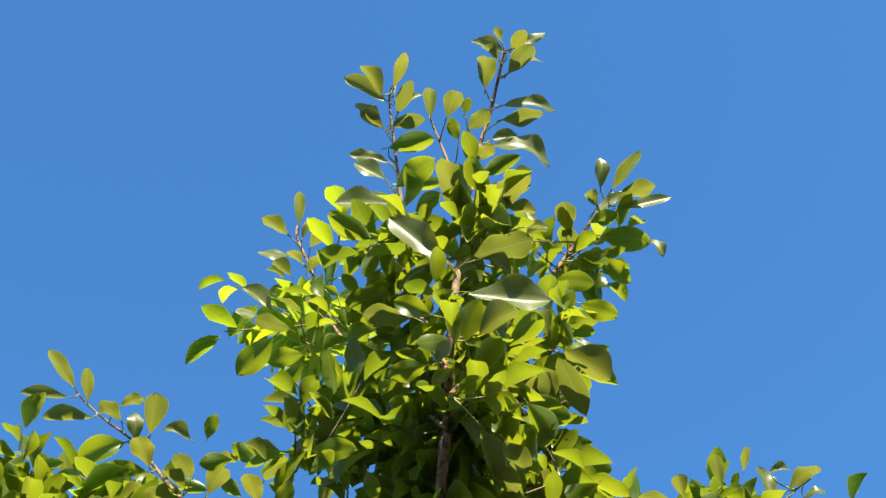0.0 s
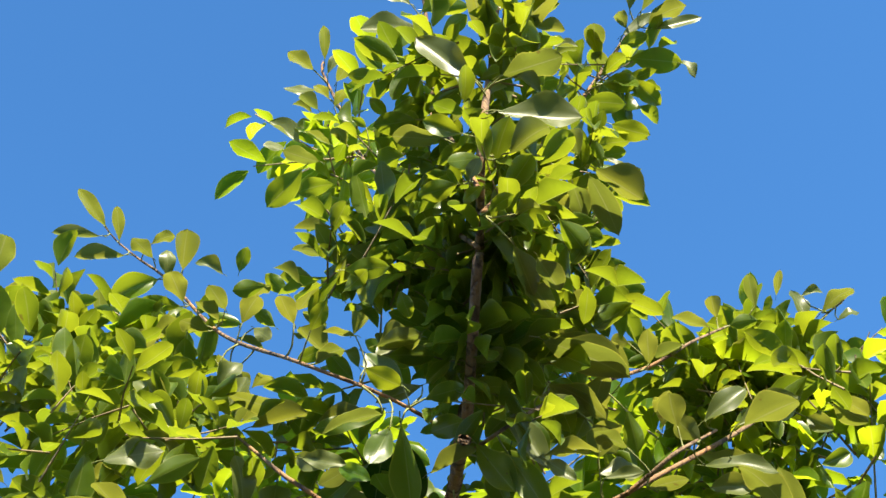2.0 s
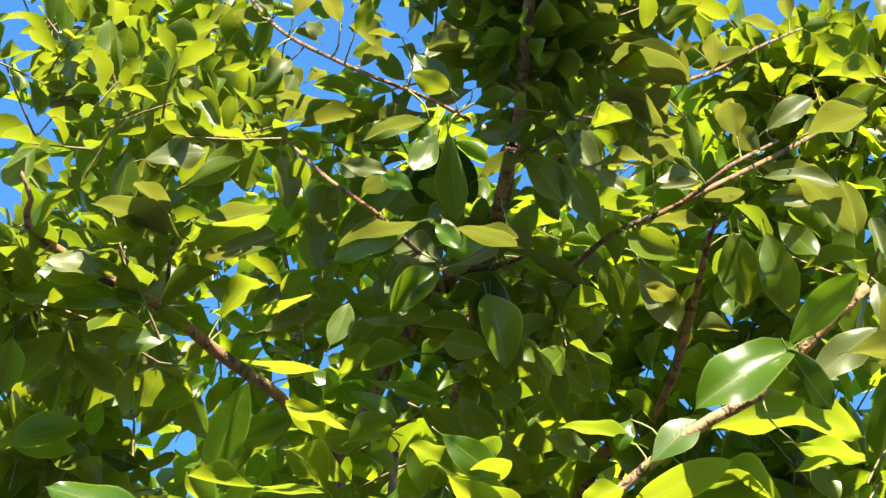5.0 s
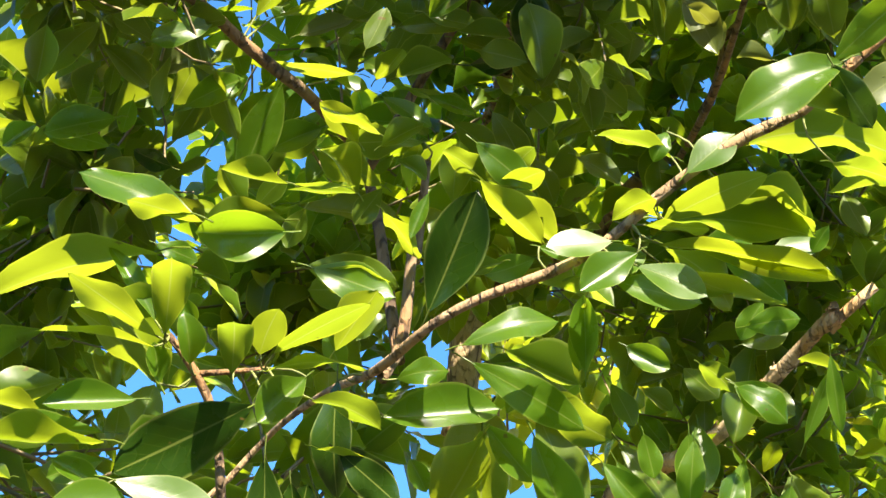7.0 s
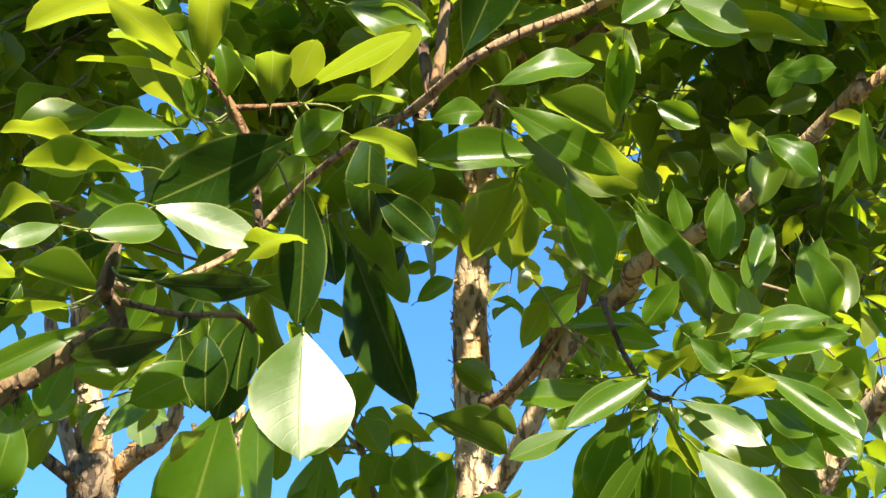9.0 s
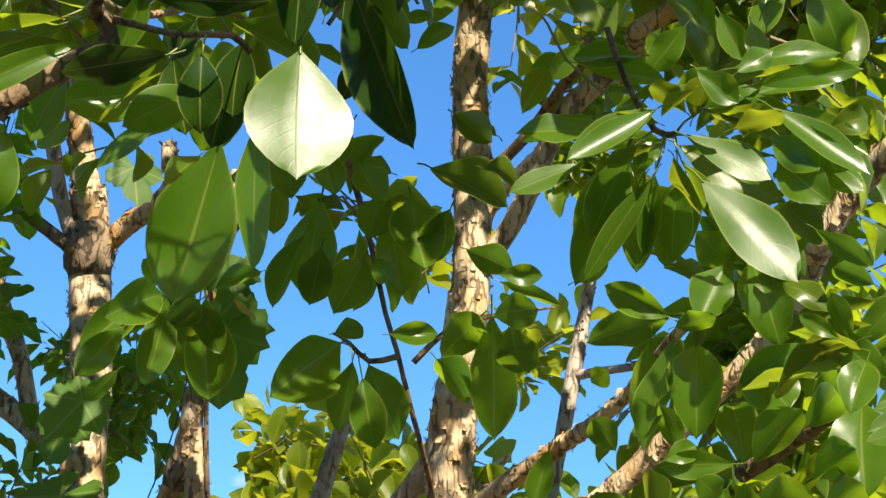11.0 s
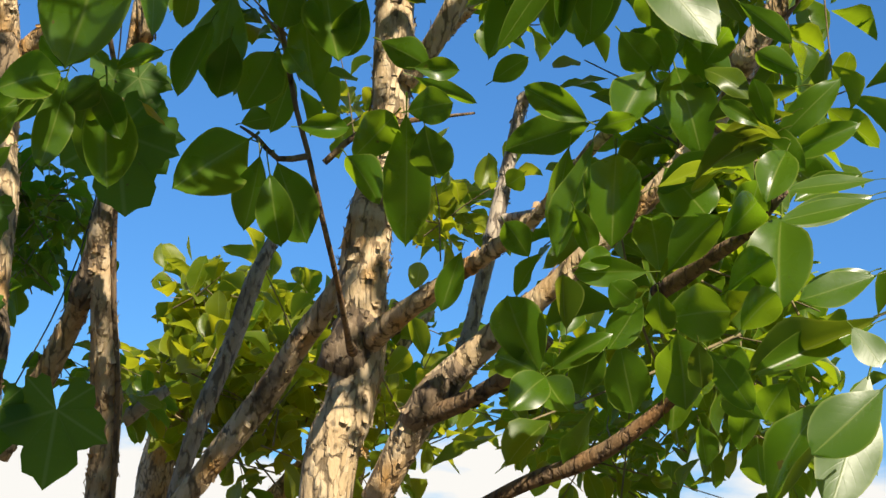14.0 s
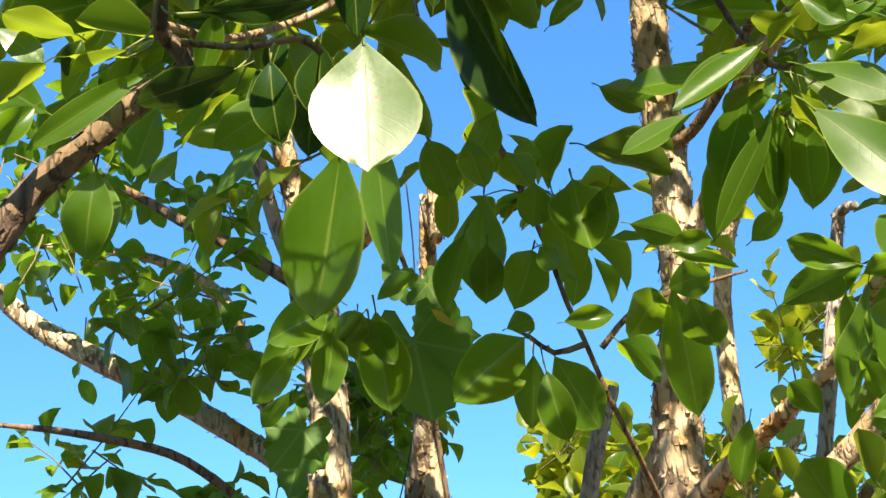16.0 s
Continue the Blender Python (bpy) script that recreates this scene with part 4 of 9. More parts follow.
leaf(main_tree, (0.278, 1.088, 3.303), (0.343, 1.140, 3.300), 0.047, 9, SHOOT)
leaf(main_tree, (0.266, 1.075, 3.272), (0.307, 1.170, 3.265), 0.034, 7, SHOOT)
leaf(main_tree, (0.241, 1.063, 3.242), (0.257, 1.116, 3.238), 0.031, 2, SHOOT)
leaf(main_tree, (0.207, 1.010, 3.115), (0.237, 1.040, 3.084), 0.030, -15, YOUNG_LEAVES)
leaf(main_tree, (0.180, 1.030, 3.234), (0.235, 1.103, 3.237), 0.043, 9, SHOOT)
leaf(main_tree, (0.188, 1.018, 3.156), (0.224, 1.058, 3.159), 0.023, 11, SHOOT)
leaf(main_tree, (0.148, 0.942, 3.239), (0.249, 0.951, 3.231), 0.049, 95, SHOOT)
leaf(main_tree, (0.140, 0.969, 3.182), (0.159, 0.929, 3.211), 0.029, -13, YOUNG_LEAVES)
leaf(main_tree, (0.157, 0.963, 3.185), (0.201, 0.921, 3.176), 0.034, -9, SHOOT)
leaf(main_tree, (0.153, 1.006, 3.170), (0.186, 1.000, 3.171), 0.019, -33, YOUNG_LEAVES)
leaf(main_tree, (0.154, 0.985, 3.100), (0.181, 0.970, 3.095), 0.018, -2, SHOOT)
leaf(main_tree, (0.124, 0.983, 3.105), (0.154, 0.968, 3.115), 0.019, -33, YOUNG_LEAVES)
leaf(main_tree, (0.103, 0.953, 3.125), (0.118, 0.942, 3.151), 0.018, 127, SHOOT)
leaf(main_tree, (0.119, 0.958, 3.120), (0.096, 0.973, 3.109), 0.016, -123, YOUNG_LEAVES)
leaf(main_tree, (0.063, 1.109, 3.338), (-0.004, 1.146, 3.308), 0.045, -132, YOUNG_LEAVES)
leaf(main_tree, (0.102, 0.946, 3.204), (0.057, 0.932, 3.216), 0.027, -135, YOUNG_LEAVES)
leaf(main_tree, (0.082, 0.999, 3.268), (0.021, 0.996, 3.275), 0.035, -9, SHOOT)
leaf(main_tree, (0.099, 1.004, 3.307), (0.116, 0.982, 3.301), 0.016, 3, SHOOT)
leaf(main_tree, (0.055, 1.043, 3.368), (0.000, 1.047, 3.365), 0.031, 36, YOUNG_LEAVES)
leaf(main_tree, (0.019, 1.058, 3.401), (-0.002, 1.039, 3.415), 0.017, -152, YOUNG_LEAVES)
leaf(main_tree, (0.076, 1.118, 3.378), (0.040, 1.111, 3.385), 0.020, -126, YOUNG_LEAVES)
leaf(main_tree, (-0.112, 1.356, 3.681), (-0.171, 1.397, 3.643), 0.045, 19, YOUNG_LEAVES)
leaf(main_tree, (-0.062, 1.298, 3.567), (-0.116, 1.305, 3.559), 0.031, 28, YOUNG_LEAVES)
leaf(main_tree, (-0.064, 1.267, 3.510), (-0.094, 1.294, 3.487), 0.026, 27, YOUNG_LEAVES)
leaf(main_tree, (-0.030, 1.180, 3.367), (-0.065, 1.189, 3.357), 0.021, 32, YOUNG_LEAVES)
leaf(main_tree, (-0.088, 1.387, 3.739), (-0.144, 1.363, 3.743), 0.034, -11, SHOOT)
leaf(main_tree, (-0.121, 1.438, 3.859), (-0.171, 1.423, 3.906), 0.039, -80, SHOOT)
leaf(main_tree, (-0.144, 1.405, 3.803), (-0.177, 1.388, 3.791), 0.022, -89, SHOOT)
leaf(main_tree, (-0.088, 1.466, 3.940), (-0.132, 1.455, 3.921), 0.028, -107, SHOOT)
leaf(main_tree, (-0.070, 1.405, 3.806), (-0.105, 1.372, 3.803), 0.027, -26, SHOOT)
leaf(main_tree, (-0.044, 1.446, 3.856), (-0.066, 1.406, 3.852), 0.026, 0, SHOOT)
leaf(main_tree, (-0.010, 1.425, 3.873), (-0.033, 1.412, 3.882), 0.015, -133, YOUNG_LEAVES)
leaf(main_tree, (-0.058, 1.198, 3.350), (-0.114, 1.208, 3.365), 0.024, -12, SHOOT)
leaf(main_tree, (0.081, 1.063, 3.201), (0.046, 1.083, 3.185), 0.024, 38, YOUNG_LEAVES)
leaf(main_tree, (0.092, 0.978, 3.150), (0.046, 0.987, 3.145), 0.026, 35, YOUNG_LEAVES)
leaf(main_tree, (0.290, 1.230, 3.213), (0.232, 1.249, 3.227), 0.035, -18, SHOOT)
leaf(main_tree, (0.176, 1.020, 3.066), (0.203, 1.071, 3.062), 0.032, 8, SHOOT)
leaf(main_tree, (0.052, 1.088, 3.180), (0.071, 1.111, 3.158), 0.021, 140, YOUNG_LEAVES)
leaf(main_tree, (0.039, 1.111, 3.041), (-0.010, 1.145, 3.061), 0.035, -5, SHOOT)
leaf(main_tree, (0.164, 1.061, 3.073), (0.195, 1.109, 3.070), 0.031, 3, SHOOT)
leaf(main_tree, (0.151, 1.011, 3.077), (0.174, 1.085, 3.070), 0.028, 13, SHOOT)
leaf(main_tree, (0.238, 1.026, 3.097), (0.217, 1.048, 3.080), 0.020, 25, YOUNG_LEAVES)
leaf(main_tree, (0.012, 1.114, 3.211), (-0.017, 1.128, 3.198), 0.019, 32, YOUNG_LEAVES)
leaf(main_tree, (-0.038, 1.165, 3.272), (-0.003, 1.196, 3.272), 0.026, 1, SHOOT)
leaf(main_tree, (-0.040, 1.000, 3.040), (0.010, 1.000, 3.041), 0.025, -37, YOUNG_LEAVES)
leaf(main_tree, (-0.483, 1.656, 3.936), (-0.516, 1.567, 3.938), 0.033, -4, SHOOT)
leaf(main_tree, (-0.494, 1.667, 3.922), (-0.580, 1.661, 3.934), 0.026, 3, SHOOT)
leaf(main_tree, (-0.449, 1.680, 3.881), (-0.540, 1.685, 3.892), 0.035, -1, SHOOT)
leaf(main_tree, (-0.460, 1.675, 3.917), (-0.452, 1.597, 3.919), 0.023, -5, SHOOT)
leaf(main_tree, (-0.396, 1.667, 3.855), (-0.425, 1.618, 3.854), 0.031, -5, SHOOT)
leaf(main_tree, (-0.397, 1.659, 3.884), (-0.354, 1.640, 3.880), 0.026, -5, SHOOT)
leaf(main_tree, (-0.341, 1.667, 3.819), (-0.322, 1.578, 3.823), 0.042, -13, SHOOT)
leaf(main_tree, (-0.366, 1.674, 3.808), (-0.370, 1.653, 3.858), 0.030, -157, SHOOT)
leaf(main_tree, (-0.254, 1.546, 3.664), (-0.297, 1.527, 3.674), 0.027, -96, SHOOT)
leaf(main_tree, (-0.326, 1.605, 3.670), (-0.339, 1.538, 3.670), 0.039, 2, SHOOT)
leaf(main_tree, (-0.387, 1.682, 3.813), (-0.472, 1.695, 3.784), 0.045, -127, YOUNG_LEAVES)
leaf(main_tree, (-0.331, 1.611, 3.663), (-0.397, 1.595, 3.666), 0.028, -134, YOUNG_LEAVES)
leaf(main_tree, (-0.223, 1.513, 3.629), (-0.207, 1.484, 3.655), 0.023, -8, YOUNG_LEAVES)
leaf(main_tree, (-0.068, 1.341, 3.451), (-0.126, 1.321, 3.455), 0.026, -10, SHOOT)
leaf(main_tree, (-0.098, 1.111, 3.147), (-0.128, 1.085, 3.148), 0.022, -10, SHOOT)
leaf(main_tree, (-0.676, 1.688, 3.858), (-0.636, 1.601, 3.863), 0.051, -11, SHOOT)
leaf(main_tree, (-0.512, 1.745, 3.786), (-0.566, 1.648, 3.764), 0.035, -20, SHOOT)
leaf(main_tree, (-0.487, 1.741, 3.779), (-0.483, 1.667, 3.783), 0.027, -2, SHOOT)
leaf(main_tree, (-0.565, 1.757, 3.804), (-0.598, 1.712, 3.788), 0.032, -8, SHOOT)
leaf(main_tree, (-0.643, 1.751, 3.806), (-0.615, 1.662, 3.814), 0.045, 2, SHOOT)
leaf(main_tree, (-0.441, 1.710, 3.692), (-0.440, 1.674, 3.695), 0.020, -1, SHOOT)
leaf(main_tree, (-0.103, 1.091, 3.057), (-0.115, 1.047, 3.059), 0.026, -7, SHOOT)
leaf(main_tree, (-0.081, 1.044, 2.994), (-0.063, 1.021, 3.016), 0.021, -11, YOUNG_LEAVES)
leaf(main_tree, (-0.196, 1.359, 3.348), (-0.168, 1.310, 3.348), 0.032, -10, SHOOT)
leaf(main_tree, (-0.150, 1.217, 3.263), (-0.193, 1.218, 3.258), 0.024, 38, YOUNG_LEAVES)
leaf(main_tree, (-0.249, 1.496, 3.503), (-0.276, 1.448, 3.496), 0.031, -6, SHOOT)
leaf(main_tree, (0.555, 1.476, 3.439), (0.539, 1.414, 3.446), 0.020, -2, SHOOT)
leaf(main_tree, (0.674, 1.703, 3.700), (0.674, 1.645, 3.703), 0.016, -8, SHOOT)
leaf(main_tree, (0.719, 1.720, 3.651), (0.703, 1.704, 3.714), 0.037, -117, SHOOT)
leaf(main_tree, (0.713, 1.691, 3.683), (0.754, 1.696, 3.691), 0.021, 93, SHOOT)
leaf(main_tree, (0.737, 1.694, 3.641), (0.784, 1.639, 3.638), 0.033, -2, SHOOT)
leaf(main_tree, (0.750, 1.670, 3.597), (0.788, 1.665, 3.607), 0.022, 82, SHOOT)
leaf(main_tree, (0.706, 1.722, 3.573), (0.779, 1.705, 3.556), 0.035, 94, SHOOT)
leaf(main_tree, (0.492, 1.473, 3.418), (0.481, 1.432, 3.423), 0.024, -7, SHOOT)
leaf(main_tree, (0.517, 1.501, 3.427), (0.558, 1.491, 3.424), 0.023, -36, YOUNG_LEAVES)
leaf(main_tree, (0.461, 1.421, 3.347), (0.406, 1.392, 3.344), 0.035, -15, SHOOT)
leaf(main_tree, (0.401, 1.356, 3.249), (0.367, 1.389, 3.259), 0.027, 2, SHOOT)
leaf(main_tree, (0.352, 1.364, 3.224), (0.346, 1.304, 3.231), 0.026, -13, SHOOT)
leaf(main_tree, (0.591, 1.606, 3.456), (0.534, 1.564, 3.456), 0.040, 0, SHOOT)
leaf(main_tree, (0.664, 1.705, 3.605), (0.645, 1.776, 3.607), 0.041, 2, SHOOT)
leaf(main_tree, (-0.006, 1.229, 3.273), (0.027, 1.208, 3.262), 0.023, 5, SHOOT)
leaf(main_tree, (0.036, 1.113, 3.048), (-0.007, 1.146, 3.063), 0.031, -2, SHOOT)
leaf(main_tree, (-0.033, 1.057, 2.995), (-0.069, 1.040, 2.988), 0.022, -18, SHOOT)
leaf(main_tree, (-0.042, 1.017, 3.024), (-0.015, 1.000, 3.039), 0.019, -35, YOUNG_LEAVES)
leaf(main_tree, (-0.078, 1.073, 2.971), (-0.045, 1.044, 2.963), 0.025, 5, SHOOT)
leaf(main_tree, (-0.289, 1.539, 3.528), (-0.361, 1.552, 3.536), 0.041, -11, SHOOT)
leaf(main_tree, (-0.362, 1.579, 3.477), (-0.397, 1.591, 3.457), 0.024, -139, YOUNG_LEAVES)
leaf(main_tree, (-0.216, 1.402, 3.305), (-0.199, 1.451, 3.303), 0.030, -1, SHOOT)
leaf(main_tree, (0.258, 1.320, 3.101), (0.270, 1.257, 3.107), 0.030, 1, SHOOT)
leaf(main_tree, (0.281, 1.272, 2.996), (0.240, 1.245, 3.002), 0.028, -17, SHOOT)
leaf(main_tree, (0.237, 1.288, 3.111), (0.202, 1.284, 3.121), 0.020, 35, YOUNG_LEAVES)
leaf(main_tree, (0.042, 1.140, 2.973), (0.087, 1.132, 2.979), 0.025, -40, YOUNG_LEAVES)
leaf(main_tree, (0.020, 1.071, 3.079), (0.030, 1.096, 3.057), 0.019, 174, YOUNG_LEAVES)
leaf(main_tree, (-0.238, 1.480, 3.509), (-0.257, 1.428, 3.509), 0.031, -9, SHOOT)
leaf(main_tree, (-0.202, 1.464, 3.500), (-0.165, 1.424, 3.495), 0.031, 13, SHOOT)
leaf(main_tree, (-0.162, 1.480, 3.463), (-0.193, 1.458, 3.480), 0.023, 25, YOUNG_LEAVES)
leaf(main_tree, (-0.126, 1.458, 3.473), (-0.097, 1.405, 3.472), 0.034, 2, SHOOT)
leaf(main_tree, (-0.086, 1.466, 3.440), (-0.116, 1.424, 3.435), 0.029, -21, SHOOT)
leaf(main_tree, (-0.058, 1.424, 3.453), (-0.088, 1.397, 3.475), 0.026, 16, YOUNG_LEAVES)
leaf(main_tree, (-0.045, 1.461, 3.419), (-0.010, 1.416, 3.414), 0.032, 9, SHOOT)
leaf(main_tree, (-0.018, 1.425, 3.425), (-0.048, 1.377, 3.423), 0.032, -22, SHOOT)
leaf(main_tree, (-0.182, 1.509, 3.448), (-0.221, 1.485, 3.451), 0.026, -24, SHOOT)
leaf(main_tree, (-0.132, 1.512, 3.421), (-0.089, 1.504, 3.432), 0.025, -25, YOUNG_LEAVES)
leaf(main_tree, (-0.267, 1.508, 3.492), (-0.303, 1.467, 3.477), 0.032, -2, SHOOT)
leaf(main_tree, (0.001, 1.467, 3.373), (-0.029, 1.448, 3.391), 0.023, 22, YOUNG_LEAVES)
leaf(main_tree, (-0.228, 1.548, 3.432), (-0.247, 1.499, 3.432), 0.029, -13, SHOOT)
leaf(main_tree, (-0.066, 1.507, 3.374), (-0.097, 1.483, 3.376), 0.022, -11, SHOOT)
leaf(main_tree, (-0.203, 1.556, 3.414), (-0.167, 1.530, 3.407), 0.025, 7, SHOOT)
leaf(main_tree, (-0.141, 1.438, 3.489), (-0.172, 1.413, 3.508), 0.025, 36, YOUNG_LEAVES)
leaf(main_tree, (-0.073, 1.411, 3.477), (-0.038, 1.381, 3.469), 0.026, 11, SHOOT)
leaf(main_tree, (-0.008, 1.402, 3.447), (0.014, 1.447, 3.446), 0.028, 5, SHOOT)
leaf(main_tree, (-0.104, 1.477, 3.430), (-0.136, 1.464, 3.431), 0.019, -6, SHOOT)
leaf(main_tree, (-0.282, 1.488, 3.522), (-0.246, 1.473, 3.540), 0.024, -18, YOUNG_LEAVES)
leaf(main_tree, (-0.041, 1.490, 3.378), (-0.062, 1.453, 3.377), 0.024, -12, SHOOT)
leaf(main_tree, (0.015, 1.490, 3.337), (-0.017, 1.482, 3.344), 0.019, 38, YOUNG_LEAVES)
leaf(overhang_tree, (-0.314, 1.262, 2.496), (-0.504, 1.336, 2.483), 0.071, -3, BRIGHT)
leaf(overhang_tree, (-0.280, 1.240, 2.526), (-0.396, 1.223, 2.563), 0.045, -91, MATURE)
leaf(overhang_tree, (-0.276, 1.262, 2.530), (-0.335, 1.188, 2.512), 0.034, 6, BRIGHT)
leaf(overhang_tree, (-0.308, 1.267, 2.406), (-0.370, 1.157, 2.417), 0.033, 11, BRIGHT)
leaf(overhang_tree, (-0.314, 1.278, 2.428), (-0.369, 1.271, 2.508), 0.020, -77, MATURE)
leaf(overhang_tree, (-0.300, 1.268, 2.409), (-0.282, 1.181, 2.447), 0.040, -2, BRIGHT)
leaf(overhang_tree, (-0.314, 1.290, 2.406), (-0.427, 1.270, 2.413), 0.029, -13, BRIGHT)
leaf(overhang_tree, (-0.315, 1.362, 2.397), (-0.379, 1.220, 2.421), 0.079, 2, BRIGHT)
leaf(overhang_tree, (-0.280, 1.303, 2.393), (-0.287, 1.278, 2.439), 0.028, -139, MATURE)
leaf(overhang_tree, (-0.313, 1.325, 2.382), (-0.319, 1.305, 2.418), 0.024, -143, MATURE)
leaf(overhang_tree, (-0.235, 1.286, 2.376), (-0.227, 1.227, 2.404), 0.036, -2, BRIGHT)
leaf(overhang_tree, (-0.212, 1.298, 2.403), (-0.188, 1.245, 2.427), 0.035, -4, BRIGHT)
leaf(overhang_tree, (-0.196, 1.290, 2.401), (-0.095, 1.200, 2.412), 0.037, 8, BRIGHT)
leaf(overhang_tree, (-0.205, 1.288, 2.380), (-0.101, 1.263, 2.372), 0.029, 10, BRIGHT)
leaf(overhang_tree, (-0.168, 1.322, 2.390), (-0.211, 1.307, 2.334), 0.040, -82, MATURE)
leaf(overhang_tree, (-0.144, 1.348, 2.432), (-0.097, 1.269, 2.461), 0.042, -13, BRIGHT)
leaf(overhang_tree, (-0.321, 1.274, 2.343), (-0.403, 1.248, 2.326), 0.037, -83, MATURE)
leaf(overhang_tree, (-0.419, 1.316, 2.344), (-0.497, 1.297, 2.349), 0.045, 5, BRIGHT)
leaf(overhang_tree, (-0.344, 1.266, 2.298), (-0.464, 1.273, 2.304), 0.052, 6, BRIGHT)
leaf(overhang_tree, (-0.352, 1.290, 2.316), (-0.457, 1.267, 2.311), 0.030, -78, MATURE)
leaf(overhang_tree, (-0.217, 1.311, 2.353), (-0.348, 1.317, 2.283), 0.068, -134, SHADED)
leaf(overhang_tree, (-0.330, 1.265, 2.259), (-0.232, 1.294, 2.237), 0.044, 80, GLOSSY)
leaf(overhang_tree, (-0.381, 1.243, 2.225), (-0.317, 1.275, 2.245), 0.042, 82, GLOSSY)
leaf(overhang_tree, (-0.326, 1.272, 2.187), (-0.217, 1.291, 2.193), 0.028, 137, SHADED)
leaf(overhang_tree, (-0.264, 1.316, 2.220), (-0.185, 1.261, 2.229), 0.041, 2, BRIGHT)
leaf(overhang_tree, (-0.195, 1.278, 2.287), (-0.198, 1.325, 2.164), 0.046, -178, SHADED)
leaf(overhang_tree, (-0.192, 1.327, 2.163), (-0.183, 1.299, 2.031), 0.098, 0, GLOSSY)
leaf(overhang_tree, (-0.186, 1.613, 2.375), (-0.105, 1.681, 2.196), 0.073, 152, SHADED)
leaf(overhang_tree, (-0.162, 1.332, 2.370), (-0.096, 1.380, 2.360), 0.043, -8, BRIGHT)
leaf(overhang_tree, (-0.159, 1.371, 2.335), (-0.102, 1.434, 2.329), 0.030, 7, BRIGHT)
leaf(overhang_tree, (-0.139, 1.393, 2.339), (-0.077, 1.417, 2.292), 0.038, 124, SHADED)
leaf(overhang_tree, (-0.101, 1.454, 2.405), (0.024, 1.489, 2.431), 0.059, 82, MATURE)
leaf(overhang_tree, (-0.009, 1.450, 2.466), (0.114, 1.476, 2.400), 0.044, 115, MATURE)
leaf(overhang_tree, (0.047, 1.481, 2.446), (0.146, 1.541, 2.416), 0.056, -11, BRIGHT)
leaf(overhang_tree, (0.003, 1.483, 2.396), (-0.046, 1.585, 2.343), 0.063, 15, BRIGHT)
leaf(overhang_tree, (0.002, 1.508, 2.414), (0.001, 1.620, 2.347), 0.060, 4, BRIGHT)
leaf(overhang_tree, (0.007, 1.478, 2.407), (0.060, 1.501, 2.350), 0.036, 115, MATURE)
leaf(overhang_tree, (0.058, 1.463, 2.388), (0.100, 1.501, 2.291), 0.049, 123, MATURE)
leaf(overhang_tree, (0.108, 1.362, 2.495), (0.107, 1.465, 2.446), 0.028, 4, BRIGHT)
leaf(overhang_tree, (-0.017, 1.369, 2.449), (0.083, 1.394, 2.490), 0.038, 82, MATURE)
leaf(overhang_tree, (-0.054, 1.371, 2.486), (-0.003, 1.305, 2.597), 0.062, 150, SHADED)
leaf(overhang_tree, (0.094, 1.278, 2.482), (0.167, 1.294, 2.516), 0.041, 81, GLOSSY)
leaf(overhang_tree, (0.059, 1.283, 2.517), (0.107, 1.294, 2.507), 0.028, 88, MATURE)
leaf(overhang_tree, (0.177, 1.273, 2.516), (0.355, 1.301, 2.497), 0.040, -2, BRIGHT)
leaf(overhang_tree, (0.180, 1.300, 2.509), (0.310, 1.340, 2.485), 0.056, 2, BRIGHT)
leaf(overhang_tree, (0.135, 1.296, 2.486), (0.220, 1.295, 2.462), 0.040, 89, GLOSSY)
leaf(overhang_tree, (0.179, 1.277, 2.547), (0.337, 1.297, 2.541), 0.063, -12, BRIGHT)
leaf(overhang_tree, (0.163, 1.264, 2.532), (0.223, 1.231, 2.510), 0.022, -0, BRIGHT)
leaf(overhang_tree, (-0.001, 1.300, 2.605), (0.065, 1.381, 2.575), 0.043, -11, BRIGHT)
leaf(overhang_tree, (-0.176, 1.342, 2.520), (-0.089, 1.373, 2.518), 0.051, -13, BRIGHT)
leaf(overhang_tree, (-0.195, 1.286, 2.532), (-0.286, 1.275, 2.525), 0.052, -124, MATURE)
leaf(overhang_tree, (-0.198, 1.289, 2.592), (-0.267, 1.273, 2.600), 0.040, -3, BRIGHT)
leaf(overhang_tree, (-0.193, 1.291, 2.592), (-0.127, 1.294, 2.592), 0.017, 1, BRIGHT)
leaf(overhang_tree, (-0.116, 1.390, 2.717), (-0.177, 1.321, 2.709), 0.037, -5, BRIGHT)
leaf(overhang_tree, (-0.069, 1.414, 2.723), (-0.163, 1.442, 2.737), 0.047, 1, BRIGHT)
leaf(overhang_tree, (-0.139, 1.404, 2.650), (-0.178, 1.334, 2.663), 0.043, -2, BRIGHT)
leaf(overhang_tree, (0.004, 1.387, 2.655), (-0.044, 1.349, 2.672), 0.035, 5, BRIGHT)
leaf(overhang_tree, (-0.008, 1.357, 2.686), (0.055, 1.383, 2.642), 0.039, 122, MATURE)
leaf(overhang_tree, (0.019, 1.402, 2.649), (0.067, 1.354, 2.650), 0.038, -4, BRIGHT)
leaf(overhang_tree, (0.189, 1.248, 2.602), (0.109, 1.190, 2.590), 0.035, -9, BRIGHT)
leaf(overhang_tree, (0.185, 1.236, 2.623), (0.170, 1.238, 2.588), 0.021, -98, MATURE)
leaf(overhang_tree, (0.201, 1.221, 2.566), (0.250, 1.222, 2.613), 0.038, 82, GLOSSY)
leaf(overhang_tree, (0.344, 1.146, 2.646), (0.236, 1.140, 2.574), 0.057, -87, MATURE)
leaf(overhang_tree, (0.333, 1.141, 2.638), (0.370, 1.167, 2.583), 0.040, 163, SHADED)
